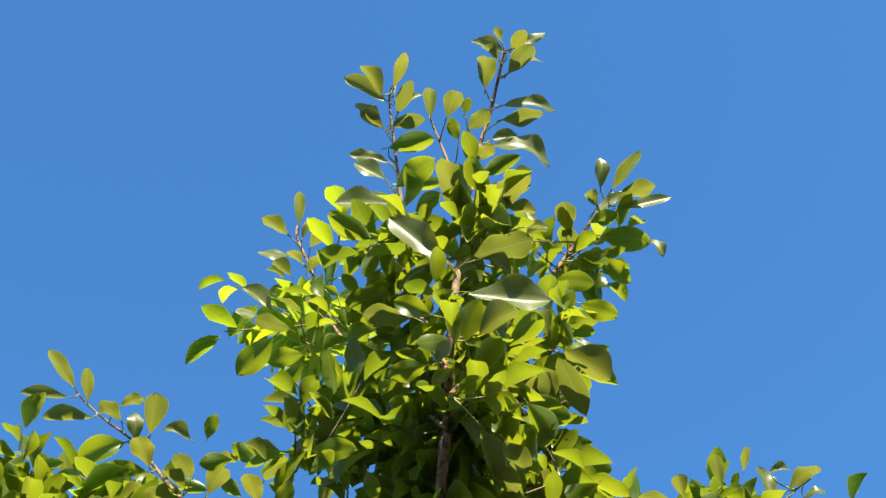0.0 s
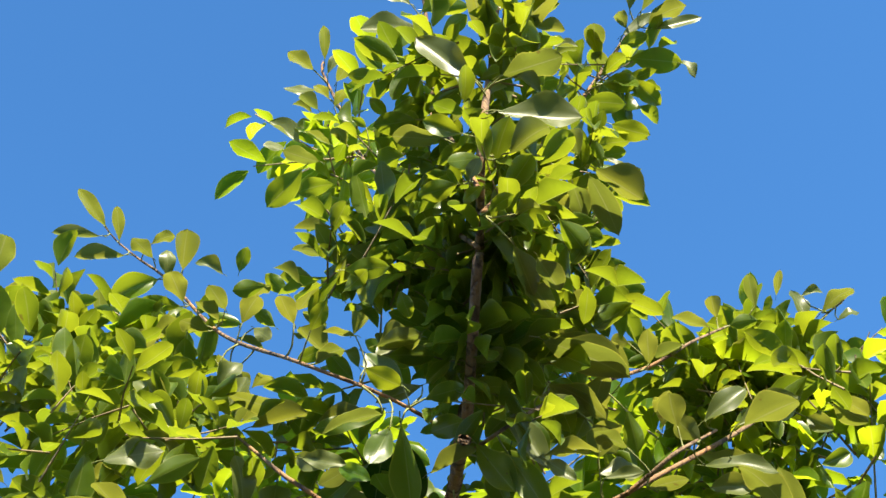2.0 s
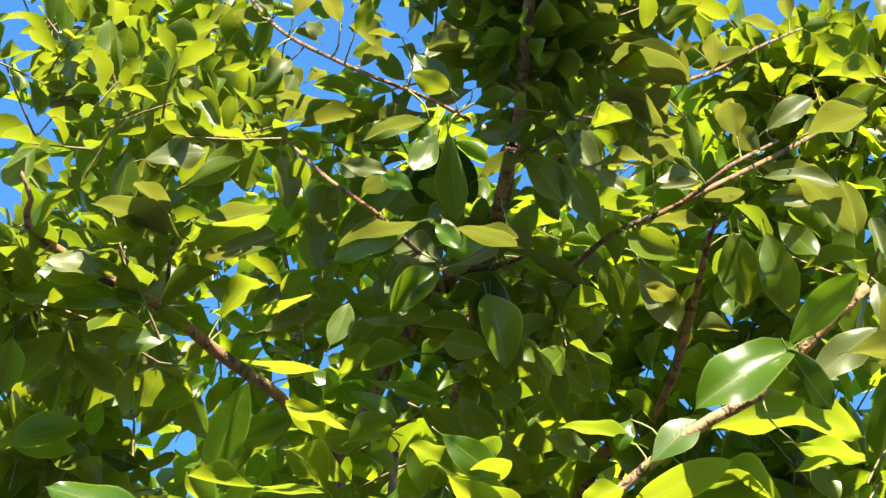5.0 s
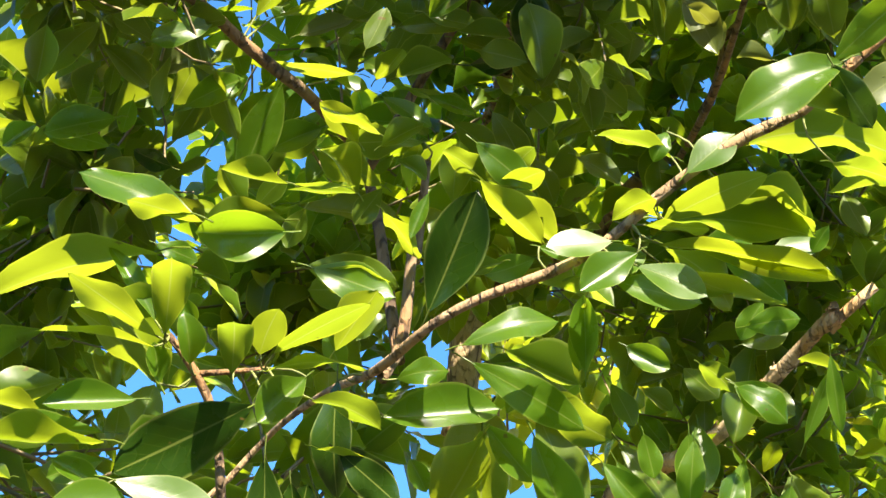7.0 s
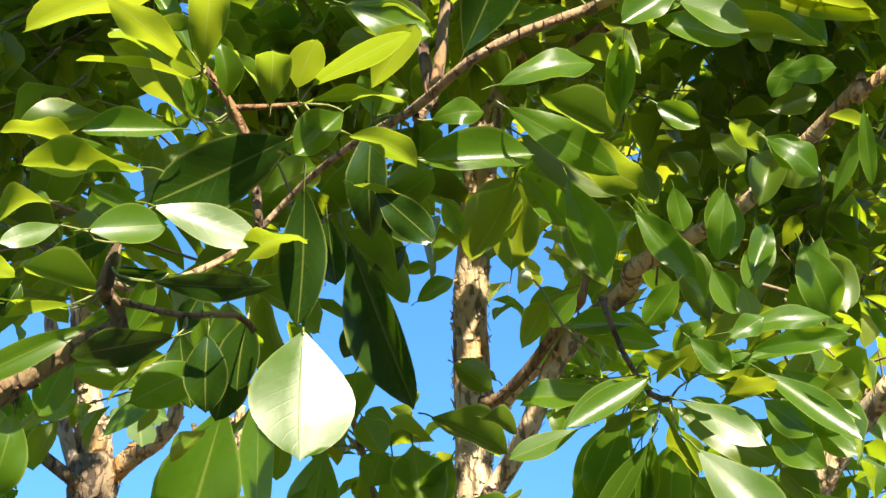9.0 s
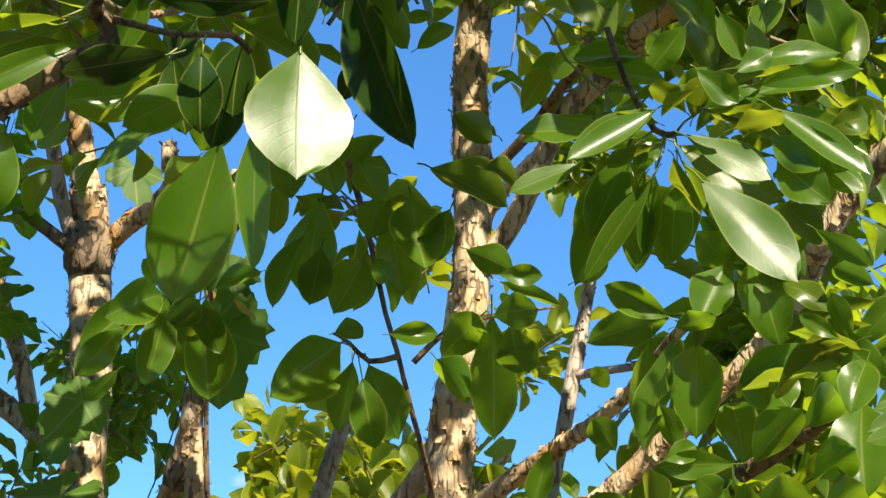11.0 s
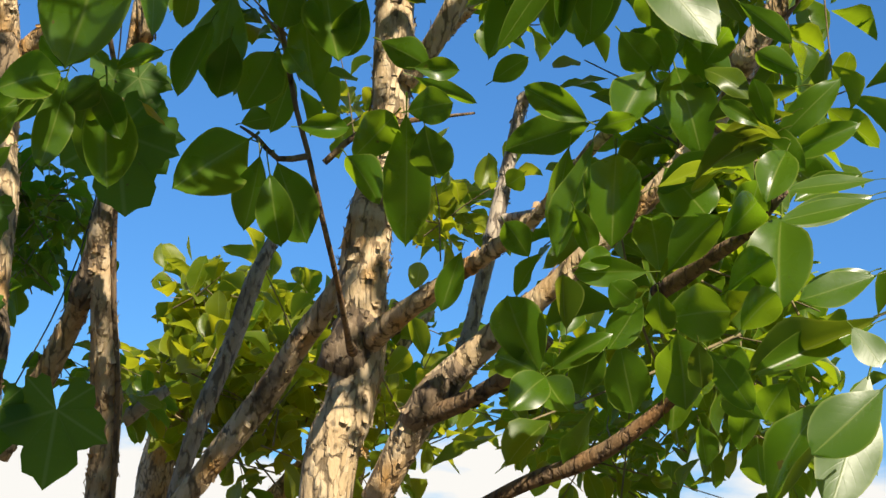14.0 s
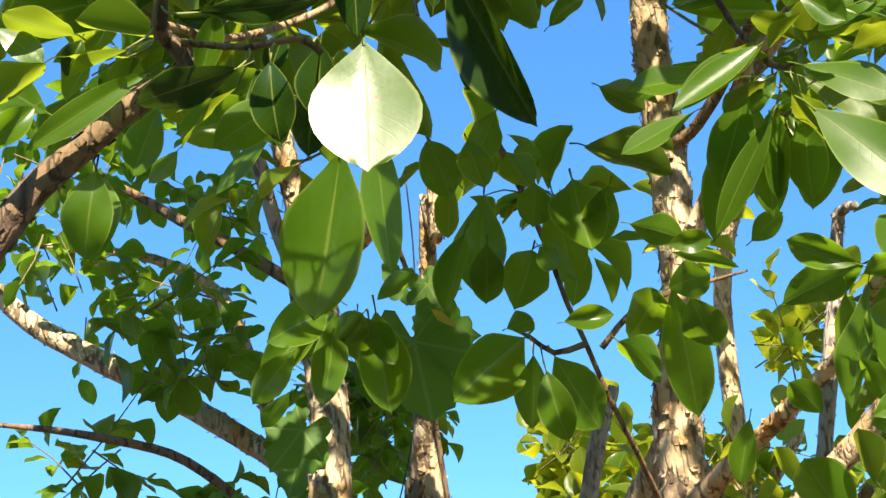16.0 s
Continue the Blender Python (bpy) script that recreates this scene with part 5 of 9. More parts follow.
leaf(overhang_tree, (0.278, 1.154, 2.617), (0.360, 1.174, 2.599), 0.035, -6, BRIGHT)
leaf(overhang_tree, (0.340, 1.163, 2.659), (0.408, 1.112, 2.705), 0.035, 126, MATURE)
leaf(overhang_tree, (0.260, 1.234, 2.608), (0.419, 1.249, 2.602), 0.081, -11, BRIGHT)
leaf(overhang_tree, (0.344, 1.231, 2.586), (0.417, 1.255, 2.577), 0.043, -3, BRIGHT)
leaf(overhang_tree, (0.181, 1.262, 2.537), (0.274, 1.184, 2.545), 0.045, -8, BRIGHT)
leaf(overhang_tree, (0.244, 1.257, 2.573), (0.339, 1.309, 2.550), 0.055, -4, BRIGHT)
leaf(overhang_tree, (0.131, 1.266, 2.539), (0.170, 1.222, 2.539), 0.032, -14, BRIGHT)
leaf(overhang_tree, (0.130, 1.258, 2.510), (0.064, 1.243, 2.495), 0.036, -78, GLOSSY)
leaf(overhang_tree, (0.153, 1.244, 2.491), (0.096, 1.233, 2.443), 0.037, -81, MATURE)
leaf(overhang_tree, (0.153, 1.259, 2.484), (0.219, 1.253, 2.448), 0.042, 75, GLOSSY)
leaf(overhang_tree, (0.003, 1.353, 2.634), (0.082, 1.428, 2.603), 0.050, 13, BRIGHT)
leaf(overhang_tree, (-0.172, 1.333, 2.517), (-0.086, 1.354, 2.494), 0.045, 106, MATURE)
leaf(overhang_tree, (-0.431, 1.196, 2.829), (-0.531, 1.235, 2.836), 0.051, 11, BRIGHT)
leaf(overhang_tree, (-0.458, 1.170, 2.849), (-0.517, 1.194, 2.858), 0.026, -19, BRIGHT)
leaf(overhang_tree, (-0.309, 1.215, 2.851), (-0.385, 1.176, 2.850), 0.037, -3, BRIGHT)
leaf(overhang_tree, (-0.292, 1.238, 2.860), (-0.178, 1.175, 2.857), 0.033, -12, BRIGHT)
leaf(overhang_tree, (-0.366, 1.224, 2.819), (-0.430, 1.193, 2.805), 0.032, -89, GLOSSY)
leaf(overhang_tree, (-0.317, 1.267, 2.814), (-0.471, 1.227, 2.804), 0.031, -110, MATURE)
leaf(overhang_tree, (-0.293, 1.287, 2.794), (-0.357, 1.269, 2.755), 0.031, -89, MATURE)
leaf(overhang_tree, (-0.309, 1.281, 2.832), (-0.239, 1.236, 2.837), 0.037, -9, BRIGHT)
leaf(overhang_tree, (-0.258, 1.337, 2.839), (-0.196, 1.281, 2.847), 0.036, -3, BRIGHT)
leaf(overhang_tree, (-0.460, 1.241, 2.755), (-0.485, 1.310, 2.728), 0.036, -5, BRIGHT)
leaf(overhang_tree, (-0.413, 1.266, 2.776), (-0.487, 1.333, 2.755), 0.039, 12, BRIGHT)
leaf(overhang_tree, (-0.237, 1.340, 2.841), (-0.145, 1.288, 2.833), 0.023, 7, BRIGHT)
leaf(overhang_tree, (-0.150, 1.401, 2.806), (-0.262, 1.423, 2.835), 0.041, -7, BRIGHT)
leaf(overhang_tree, (-0.126, 1.407, 2.802), (-0.092, 1.359, 2.813), 0.033, 1, BRIGHT)
leaf(overhang_tree, (-0.116, 1.410, 2.780), (-0.058, 1.420, 2.745), 0.026, 84, GLOSSY)
leaf(overhang_tree, (-0.096, 1.412, 2.798), (-0.011, 1.492, 2.809), 0.029, 8, BRIGHT)
leaf(overhang_tree, (-0.172, 1.411, 2.805), (-0.135, 1.418, 2.797), 0.022, 89, GLOSSY)
leaf(overhang_tree, (-0.104, 1.423, 2.817), (-0.036, 1.371, 2.807), 0.038, -6, BRIGHT)
leaf(overhang_tree, (0.049, 1.411, 2.913), (0.059, 1.463, 2.837), 0.051, -179, YOUNG_LEAVES)
leaf(overhang_tree, (0.022, 1.373, 2.931), (0.057, 1.369, 2.982), 0.032, 101, YOUNG_LEAVES)
leaf(overhang_tree, (-0.017, 1.369, 2.935), (-0.073, 1.364, 2.884), 0.036, -90, GLOSSY)
leaf(overhang_tree, (-0.069, 1.367, 2.967), (-0.014, 1.373, 2.944), 0.033, 85, GLOSSY)
leaf(overhang_tree, (0.092, 1.367, 2.938), (0.168, 1.425, 2.931), 0.034, 7, BRIGHT)
leaf(overhang_tree, (0.059, 1.389, 2.943), (0.119, 1.433, 2.941), 0.028, 5, BRIGHT)
leaf(overhang_tree, (0.377, 1.494, 3.056), (0.384, 1.551, 2.977), 0.055, -175, YOUNG_LEAVES)
leaf(overhang_tree, (0.411, 1.510, 3.059), (0.436, 1.562, 2.981), 0.044, 177, YOUNG_LEAVES)
leaf(overhang_tree, (0.254, 1.533, 3.032), (0.296, 1.632, 3.001), 0.043, -1, BRIGHT)
leaf(overhang_tree, (0.205, 1.528, 3.047), (0.216, 1.572, 2.984), 0.033, 165, YOUNG_LEAVES)
leaf(overhang_tree, (-0.246, 1.474, 2.838), (-0.293, 1.529, 2.735), 0.048, -156, MATURE)
leaf(overhang_tree, (-0.425, 1.423, 2.758), (-0.501, 1.403, 2.723), 0.048, -84, GLOSSY)
leaf(overhang_tree, (-0.332, 1.316, 2.534), (-0.290, 1.332, 2.522), 0.026, 99, MATURE)
leaf(overhang_tree, (-0.203, 1.466, 2.950), (-0.171, 1.413, 2.962), 0.035, -5, BRIGHT)
leaf(overhang_tree, (-0.147, 1.450, 2.981), (-0.124, 1.398, 2.994), 0.032, 8, BRIGHT)
leaf(overhang_tree, (-0.181, 1.413, 3.023), (-0.172, 1.479, 3.008), 0.038, 0, BRIGHT)
leaf(overhang_tree, (-0.129, 1.399, 2.968), (-0.033, 1.381, 3.001), 0.041, 128, YOUNG_LEAVES)
leaf(overhang_tree, (0.008, 1.404, 2.888), (-0.105, 1.406, 2.877), 0.030, -114, YOUNG_LEAVES)
leaf(overhang_tree, (-0.341, 1.398, 2.758), (-0.274, 1.391, 2.792), 0.035, 119, MATURE)
leaf(overhang_tree, (0.224, 1.408, 2.575), (0.296, 1.385, 2.598), 0.037, 111, MATURE)
leaf(overhang_tree, (0.308, 1.395, 2.576), (0.365, 1.402, 2.593), 0.034, 85, GLOSSY)
leaf(overhang_tree, (0.112, 1.374, 2.505), (0.103, 1.405, 2.436), 0.031, -166, MATURE)
leaf(overhang_tree, (0.151, 1.561, 2.399), (0.194, 1.585, 2.331), 0.028, 123, MATURE)
leaf(overhang_tree, (0.271, 1.580, 2.315), (0.283, 1.585, 2.392), 0.032, 66, GLOSSY)
leaf(overhang_tree, (0.241, 1.589, 2.438), (0.235, 1.621, 2.363), 0.033, -158, MATURE)
leaf(overhang_tree, (0.295, 1.602, 2.510), (0.353, 1.610, 2.468), 0.040, 95, MATURE)
leaf(overhang_tree, (0.326, 1.599, 2.378), (0.361, 1.623, 2.298), 0.051, 133, MATURE)
leaf(overhang_tree, (-0.312, 1.329, 2.155), (-0.406, 1.315, 2.128), 0.042, -135, SHADED)
leaf(overhang_tree, (-0.322, 1.351, 2.147), (-0.377, 1.354, 2.095), 0.021, -22, BRIGHT)
leaf(overhang_tree, (-0.282, 1.334, 2.160), (-0.281, 1.355, 2.089), 0.042, 166, SHADED)
leaf(overhang_tree, (-0.398, 1.282, 2.167), (-0.470, 1.314, 2.164), 0.027, -9, BRIGHT)
leaf(overhang_tree, (-0.425, 1.261, 2.258), (-0.481, 1.290, 2.251), 0.035, -1, BRIGHT)
leaf(overhang_tree, (-0.411, 1.254, 2.233), (-0.455, 1.225, 2.201), 0.024, -75, GLOSSY)
leaf(overhang_tree, (-0.395, 1.281, 2.285), (-0.348, 1.294, 2.262), 0.027, 82, MATURE)
leaf(overhang_tree, (-0.105, 1.368, 2.605), (-0.069, 1.440, 2.585), 0.038, 18, BRIGHT)
leaf(overhang_tree, (-0.058, 1.376, 2.633), (-0.076, 1.379, 2.577), 0.017, -106, MATURE)
leaf(overhang_tree, (0.027, 1.461, 2.487), (0.109, 1.514, 2.472), 0.055, -11, BRIGHT)
leaf(overhang_tree, (-0.085, 1.401, 2.424), (-0.031, 1.399, 2.433), 0.031, 99, MATURE)
leaf(overhang_tree, (-0.184, 1.382, 2.303), (-0.174, 1.408, 2.240), 0.035, 170, SHADED)
leaf(overhang_tree, (-0.441, 1.315, 2.223), (-0.381, 1.322, 2.250), 0.029, 130, SHADED)
leaf(overhang_tree, (-0.148, 1.417, 2.428), (-0.146, 1.468, 2.314), 0.043, -172, SHADED)
leaf(overhang_tree, (0.217, 1.591, 2.305), (0.186, 1.573, 2.364), 0.026, -122, MATURE)
leaf(overhang_tree, (0.388, 1.708, 2.482), (0.419, 1.664, 2.561), 0.022, 154, MATURE)
leaf(overhang_tree, (0.129, 1.514, 2.249), (0.061, 1.520, 2.246), 0.031, -99, MATURE)
leaf(overhang_tree, (0.183, 1.482, 2.203), (0.149, 1.494, 2.176), 0.025, -17, BRIGHT)
leaf(overhang_tree, (0.226, 1.490, 2.225), (0.263, 1.497, 2.253), 0.026, 76, MATURE)
leaf(overhang_tree, (0.240, 1.515, 2.209), (0.364, 1.533, 2.261), 0.034, 73, MATURE)
leaf(overhang_tree, (0.181, 1.458, 2.213), (0.223, 1.463, 2.180), 0.030, 100, MATURE)
leaf(overhang_tree, (-0.014, 2.110, 2.376), (-0.070, 2.053, 2.390), 0.045, -6, BRIGHT)
leaf(overhang_tree, (-0.229, 1.302, 3.037), (-0.345, 1.263, 3.033), 0.044, -95, SHOOT)
leaf(overhang_tree, (-0.298, 1.187, 2.923), (-0.343, 1.205, 2.939), 0.028, -6, SHOOT)
leaf(overhang_tree, (-0.286, 1.215, 2.864), (-0.366, 1.140, 2.855), 0.048, -3, SHOOT)
leaf(overhang_tree, (-0.294, 1.198, 2.882), (-0.320, 1.138, 2.881), 0.037, -9, SHOOT)
leaf(overhang_tree, (-0.264, 1.205, 2.881), (-0.180, 1.196, 2.886), 0.048, 6, SHOOT)
leaf(overhang_tree, (-0.348, 1.184, 2.867), (-0.296, 1.212, 2.862), 0.033, 11, SHOOT)
leaf(overhang_tree, (-0.364, 1.206, 2.820), (-0.417, 1.178, 2.807), 0.035, -89, SHOOT)
leaf(overhang_tree, (-0.006, 1.321, 3.080), (-0.026, 1.376, 3.019), 0.048, -165, SHADED)
leaf(overhang_tree, (0.139, 1.205, 3.020), (0.178, 1.232, 2.944), 0.042, 102, SHOOT)
leaf(overhang_tree, (0.141, 1.273, 3.006), (0.120, 1.314, 2.963), 0.035, -159, SHADED)
leaf(overhang_tree, (0.192, 1.197, 3.106), (0.297, 1.251, 3.099), 0.058, 11, SHOOT)
leaf(overhang_tree, (-0.028, 1.317, 3.040), (-0.134, 1.369, 2.973), 0.028, -128, YOUNG_LEAVES)
leaf(overhang_tree, (-0.016, 1.237, 3.052), (-0.090, 1.285, 3.078), 0.033, 0, SHOOT)
leaf(overhang_tree, (0.002, 1.256, 3.174), (-0.010, 1.229, 3.177), 0.017, -5, SHOOT)
leaf(overhang_tree, (-0.012, 1.226, 3.133), (0.006, 1.252, 3.108), 0.023, 160, YOUNG_LEAVES)
leaf(overhang_tree, (0.098, 1.175, 3.040), (0.133, 1.156, 3.055), 0.023, 134, YOUNG_LEAVES)
leaf(overhang_tree, (-0.060, 1.335, 2.942), (-0.009, 1.348, 2.970), 0.033, 98, SHOOT)
leaf(overhang_tree, (-0.001, 1.328, 2.922), (-0.068, 1.321, 2.864), 0.041, -95, SHOOT)
leaf(overhang_tree, (0.003, 1.324, 2.926), (0.058, 1.334, 2.956), 0.036, 100, SHOOT)
leaf(overhang_tree, (0.072, 1.330, 2.917), (0.167, 1.420, 2.920), 0.035, 12, SHOOT)
leaf(overhang_tree, (0.051, 1.362, 2.910), (0.057, 1.420, 2.833), 0.053, -175, SHADED)
leaf(overhang_tree, (-0.130, 1.339, 3.010), (-0.168, 1.399, 3.001), 0.040, -11, SHOOT)
leaf(overhang_tree, (0.428, 1.342, 3.018), (0.507, 1.436, 3.000), 0.044, 11, SHOOT)
leaf(overhang_tree, (0.348, 1.395, 2.980), (0.364, 1.450, 2.907), 0.052, 173, YOUNG_LEAVES)
leaf(overhang_tree, (0.393, 1.407, 2.986), (0.417, 1.464, 2.904), 0.047, 171, YOUNG_LEAVES)
leaf(overhang_tree, (0.348, 1.380, 3.150), (0.364, 1.339, 3.150), 0.024, 5, SHOOT)
leaf(overhang_tree, (0.393, 1.391, 3.127), (0.362, 1.368, 3.128), 0.022, -8, SHOOT)
leaf(overhang_tree, (0.460, 1.380, 3.119), (0.519, 1.313, 3.097), 0.052, -2, SHOOT)
leaf(overhang_tree, (0.426, 1.393, 3.145), (0.462, 1.332, 3.137), 0.040, -1, SHOOT)
leaf(overhang_tree, (0.270, 1.439, 3.103), (0.329, 1.452, 3.119), 0.035, 82, SHOOT)
leaf(overhang_tree, (0.246, 1.486, 2.973), (0.287, 1.530, 2.967), 0.034, 7, SHOOT)
leaf(overhang_tree, (-0.113, 1.272, 3.083), (-0.198, 1.236, 3.094), 0.041, -7, SHOOT)
leaf(overhang_tree, (-0.194, 1.254, 3.092), (-0.173, 1.246, 3.131), 0.025, 118, SHOOT)
leaf(overhang_tree, (-0.169, 1.276, 3.073), (-0.097, 1.235, 3.054), 0.037, 5, SHOOT)
leaf(overhang_tree, (-0.095, 1.372, 3.050), (-0.034, 1.429, 3.065), 0.047, 5, SHOOT)
leaf(overhang_tree, (0.032, 1.185, 3.123), (-0.010, 1.207, 3.129), 0.027, -10, SHOOT)
leaf(overhang_tree, (0.189, 1.170, 3.084), (0.301, 1.257, 3.097), 0.052, 6, SHOOT)
leaf(overhang_tree, (0.487, 1.695, 1.940), (0.391, 1.686, 1.901), 0.033, -78, GLOSSY)
leaf(overhang_tree, (0.488, 1.705, 1.860), (0.415, 1.696, 1.822), 0.035, -71, MATURE)
leaf(overhang_tree, (0.489, 1.695, 1.804), (0.360, 1.676, 1.739), 0.035, -74, MATURE)
leaf(overhang_tree, (0.482, 1.687, 1.749), (0.431, 1.640, 1.605), 0.065, -48, GLOSSY)
leaf(overhang_tree, (0.448, 1.721, 1.722), (0.417, 1.842, 1.619), 0.036, 23, BRIGHT)
leaf(overhang_tree, (0.482, 1.720, 1.969), (0.407, 1.710, 1.931), 0.031, -66, MATURE)
leaf(overhang_tree, (0.283, 1.839, 1.972), (0.379, 1.703, 1.991), 0.035, -3, BRIGHT)
leaf(overhang_tree, (0.403, 1.803, 2.014), (0.329, 1.756, 2.027), 0.029, -11, BRIGHT)
leaf(overhang_tree, (0.401, 1.793, 2.013), (0.467, 1.751, 2.086), 0.036, 116, MATURE)
leaf(overhang_tree, (0.372, 1.816, 1.992), (0.313, 1.790, 1.954), 0.035, -15, BRIGHT)
leaf(overhang_tree, (0.412, 1.784, 2.000), (0.490, 1.751, 2.036), 0.032, 108, MATURE)
leaf(overhang_tree, (0.407, 1.793, 2.008), (0.462, 1.780, 1.964), 0.035, 68, MATURE)
leaf(overhang_tree, (0.142, 1.499, 2.183), (0.058, 1.476, 2.121), 0.027, -80, GLOSSY)
leaf(overhang_tree, (0.145, 1.510, 2.210), (0.236, 1.501, 2.201), 0.024, 89, MATURE)
leaf(overhang_tree, (0.251, 1.512, 2.221), (0.352, 1.487, 2.232), 0.026, 103, MATURE)
leaf(overhang_tree, (0.228, 1.528, 2.245), (0.340, 1.531, 2.268), 0.030, 82, MATURE)
leaf(overhang_tree, (0.197, 1.510, 2.193), (0.290, 1.568, 2.191), 0.036, 12, BRIGHT)
leaf(overhang_tree, (0.283, 1.515, 2.201), (0.360, 1.507, 2.147), 0.030, 75, MATURE)
leaf(overhang_tree, (0.202, 1.511, 2.161), (0.259, 1.504, 2.127), 0.027, 78, GLOSSY)
leaf(overhang_tree, (0.273, 1.527, 2.173), (0.328, 1.534, 2.122), 0.035, 102, MATURE)
leaf(overhang_tree, (0.308, 1.529, 2.149), (0.360, 1.535, 2.129), 0.020, 81, GLOSSY)
leaf(overhang_tree, (0.172, 1.512, 2.139), (0.199, 1.525, 2.090), 0.032, 36, BRIGHT)
leaf(overhang_tree, (0.122, 1.554, 2.157), (0.088, 1.583, 2.074), 0.046, -129, MATURE)
leaf(overhang_tree, (0.145, 1.542, 2.124), (0.081, 1.577, 2.023), 0.028, -125, MATURE)
leaf(overhang_tree, (0.151, 1.558, 2.136), (0.143, 1.584, 2.055), 0.026, -169, MATURE)
leaf(overhang_tree, (0.177, 1.578, 2.132), (0.175, 1.601, 2.058), 0.041, -174, MATURE)
leaf(overhang_tree, (0.067, 1.524, 2.243), (0.159, 1.523, 2.227), 0.026, 94, MATURE)
leaf(overhang_tree, (0.086, 1.562, 2.200), (0.012, 1.575, 2.173), 0.021, -99, MATURE)
leaf(overhang_tree, (0.253, 1.570, 2.316), (0.261, 1.565, 2.269), 0.027, 54, GLOSSY)
leaf(overhang_tree, (0.314, 1.606, 2.334), (0.335, 1.624, 2.283), 0.033, 142, MATURE)
leaf(overhang_tree, (-0.408, 1.311, 2.173), (-0.480, 1.299, 2.179), 0.023, 0, BRIGHT)
leaf(overhang_tree, (-0.391, 1.314, 2.158), (-0.499, 1.290, 2.086), 0.027, -108, MATURE)
leaf(overhang_tree, (-0.466, 1.264, 2.157), (-0.537, 1.293, 2.137), 0.039, 7, BRIGHT)
leaf(overhang_tree, (-0.385, 1.332, 2.200), (-0.450, 1.283, 2.205), 0.044, 14, BRIGHT)
leaf(overhang_tree, (-0.485, 1.281, 2.123), (-0.524, 1.274, 2.091), 0.028, -116, MATURE)
leaf(overhang_tree, (-0.457, 1.349, 2.083), (-0.476, 1.368, 2.003), 0.046, -156, MATURE)
leaf(overhang_tree, (-0.466, 1.314, 2.205), (-0.495, 1.233, 2.197), 0.038, 11, BRIGHT)
leaf(overhang_tree, (-0.378, 1.396, 2.173), (-0.350, 1.376, 2.238), 0.027, 150, MATURE)
leaf(overhang_tree, (-0.298, 1.413, 2.152), (-0.366, 1.403, 2.111), 0.044, -100, MATURE)
leaf(overhang_tree, (-0.296, 1.436, 2.097), (-0.319, 1.402, 2.055), 0.022, -29, BRIGHT)
leaf(overhang_tree, (-0.269, 1.433, 2.182), (-0.289, 1.455, 2.110), 0.044, -162, SHADED)
leaf(overhang_tree, (-0.518, 1.264, 2.197), (-0.477, 1.281, 2.164), 0.030, 79, GLOSSY)
leaf(overhang_tree, (-0.340, 1.400, 2.246), (-0.395, 1.380, 2.240), 0.023, -132, SHADED)
leaf(overhang_tree, (0.138, 1.591, 2.966), (0.109, 1.624, 2.918), 0.037, -155, YOUNG_LEAVES)
leaf(overhang_tree, (0.204, 1.624, 2.908), (0.153, 1.615, 2.929), 0.031, -110, YOUNG_LEAVES)
leaf(overhang_tree, (0.120, 1.745, 2.912), (0.181, 1.748, 2.869), 0.042, 76, YOUNG_LEAVES)
leaf(overhang_tree, (-0.204, 1.548, 2.827), (-0.267, 1.555, 2.799), 0.039, -108, MATURE)
leaf(overhang_tree, (-0.487, 1.570, 2.884), (-0.521, 1.562, 2.879), 0.020, -93, GLOSSY)
leaf(overhang_tree, (-0.540, 1.488, 2.791), (-0.578, 1.492, 2.761), 0.027, -108, MATURE)
leaf(overhang_tree, (-0.404, 1.632, 2.819), (-0.453, 1.611, 2.832), 0.031, -145, SHADED)
leaf(overhang_tree, (-0.252, 1.516, 2.667), (-0.284, 1.524, 2.641), 0.024, -145, SHADED)
leaf(overhang_tree, (0.022, 1.464, 2.597), (-0.029, 1.491, 2.588), 0.033, 8, BRIGHT)
leaf(overhang_tree, (0.339, 1.640, 2.640), (0.312, 1.664, 2.598), 0.031, -119, MATURE)
leaf(overhang_tree, (0.430, 1.659, 2.559), (0.376, 1.652, 2.571), 0.031, -2, BRIGHT)
leaf(overhang_tree, (0.264, 1.681, 2.575), (0.310, 1.727, 2.557), 0.038, -11, BRIGHT)
leaf(overhang_tree, (0.175, 1.680, 2.597), (0.230, 1.687, 2.570), 0.034, 113, MATURE)
leaf(overhang_tree, (-0.138, 1.382, 2.700), (-0.181, 1.353, 2.736), 0.036, 18, BRIGHT)
leaf(overhang_tree, (-0.113, 1.386, 2.699), (-0.066, 1.374, 2.721), 0.030, -22, BRIGHT)
leaf(overhang_tree, (-0.114, 1.426, 2.672), (-0.187, 1.399, 2.702), 0.044, 23, BRIGHT)
leaf(overhang_tree, (-0.095, 1.404, 2.692), (-0.063, 1.417, 2.674), 0.022, -19, BRIGHT)
leaf(overhang_tree, (-0.033, 1.405, 2.638), (-0.025, 1.369, 2.696), 0.038, -8, BRIGHT)
leaf(overhang_tree, (0.022, 1.387, 2.650), (0.056, 1.364, 2.686), 0.031, -20, BRIGHT)
leaf(overhang_tree, (-0.012, 1.401, 2.665), (0.057, 1.402, 2.663), 0.038, -23, BRIGHT)
leaf(overhang_tree, (-0.249, 1.357, 2.600), (-0.278, 1.328, 2.638), 0.032, 16, BRIGHT)
leaf(overhang_tree, (-0.240, 1.357, 2.603), (-0.207, 1.343, 2.634), 0.026, -27, BRIGHT)
leaf(overhang_tree, (-0.207, 1.351, 2.621), (-0.128, 1.317, 2.598), 0.016, -3, BRIGHT)
leaf(overhang_tree, (0.001, 1.378, 2.644), (0.066, 1.409, 2.592), 0.045, -16, BRIGHT)
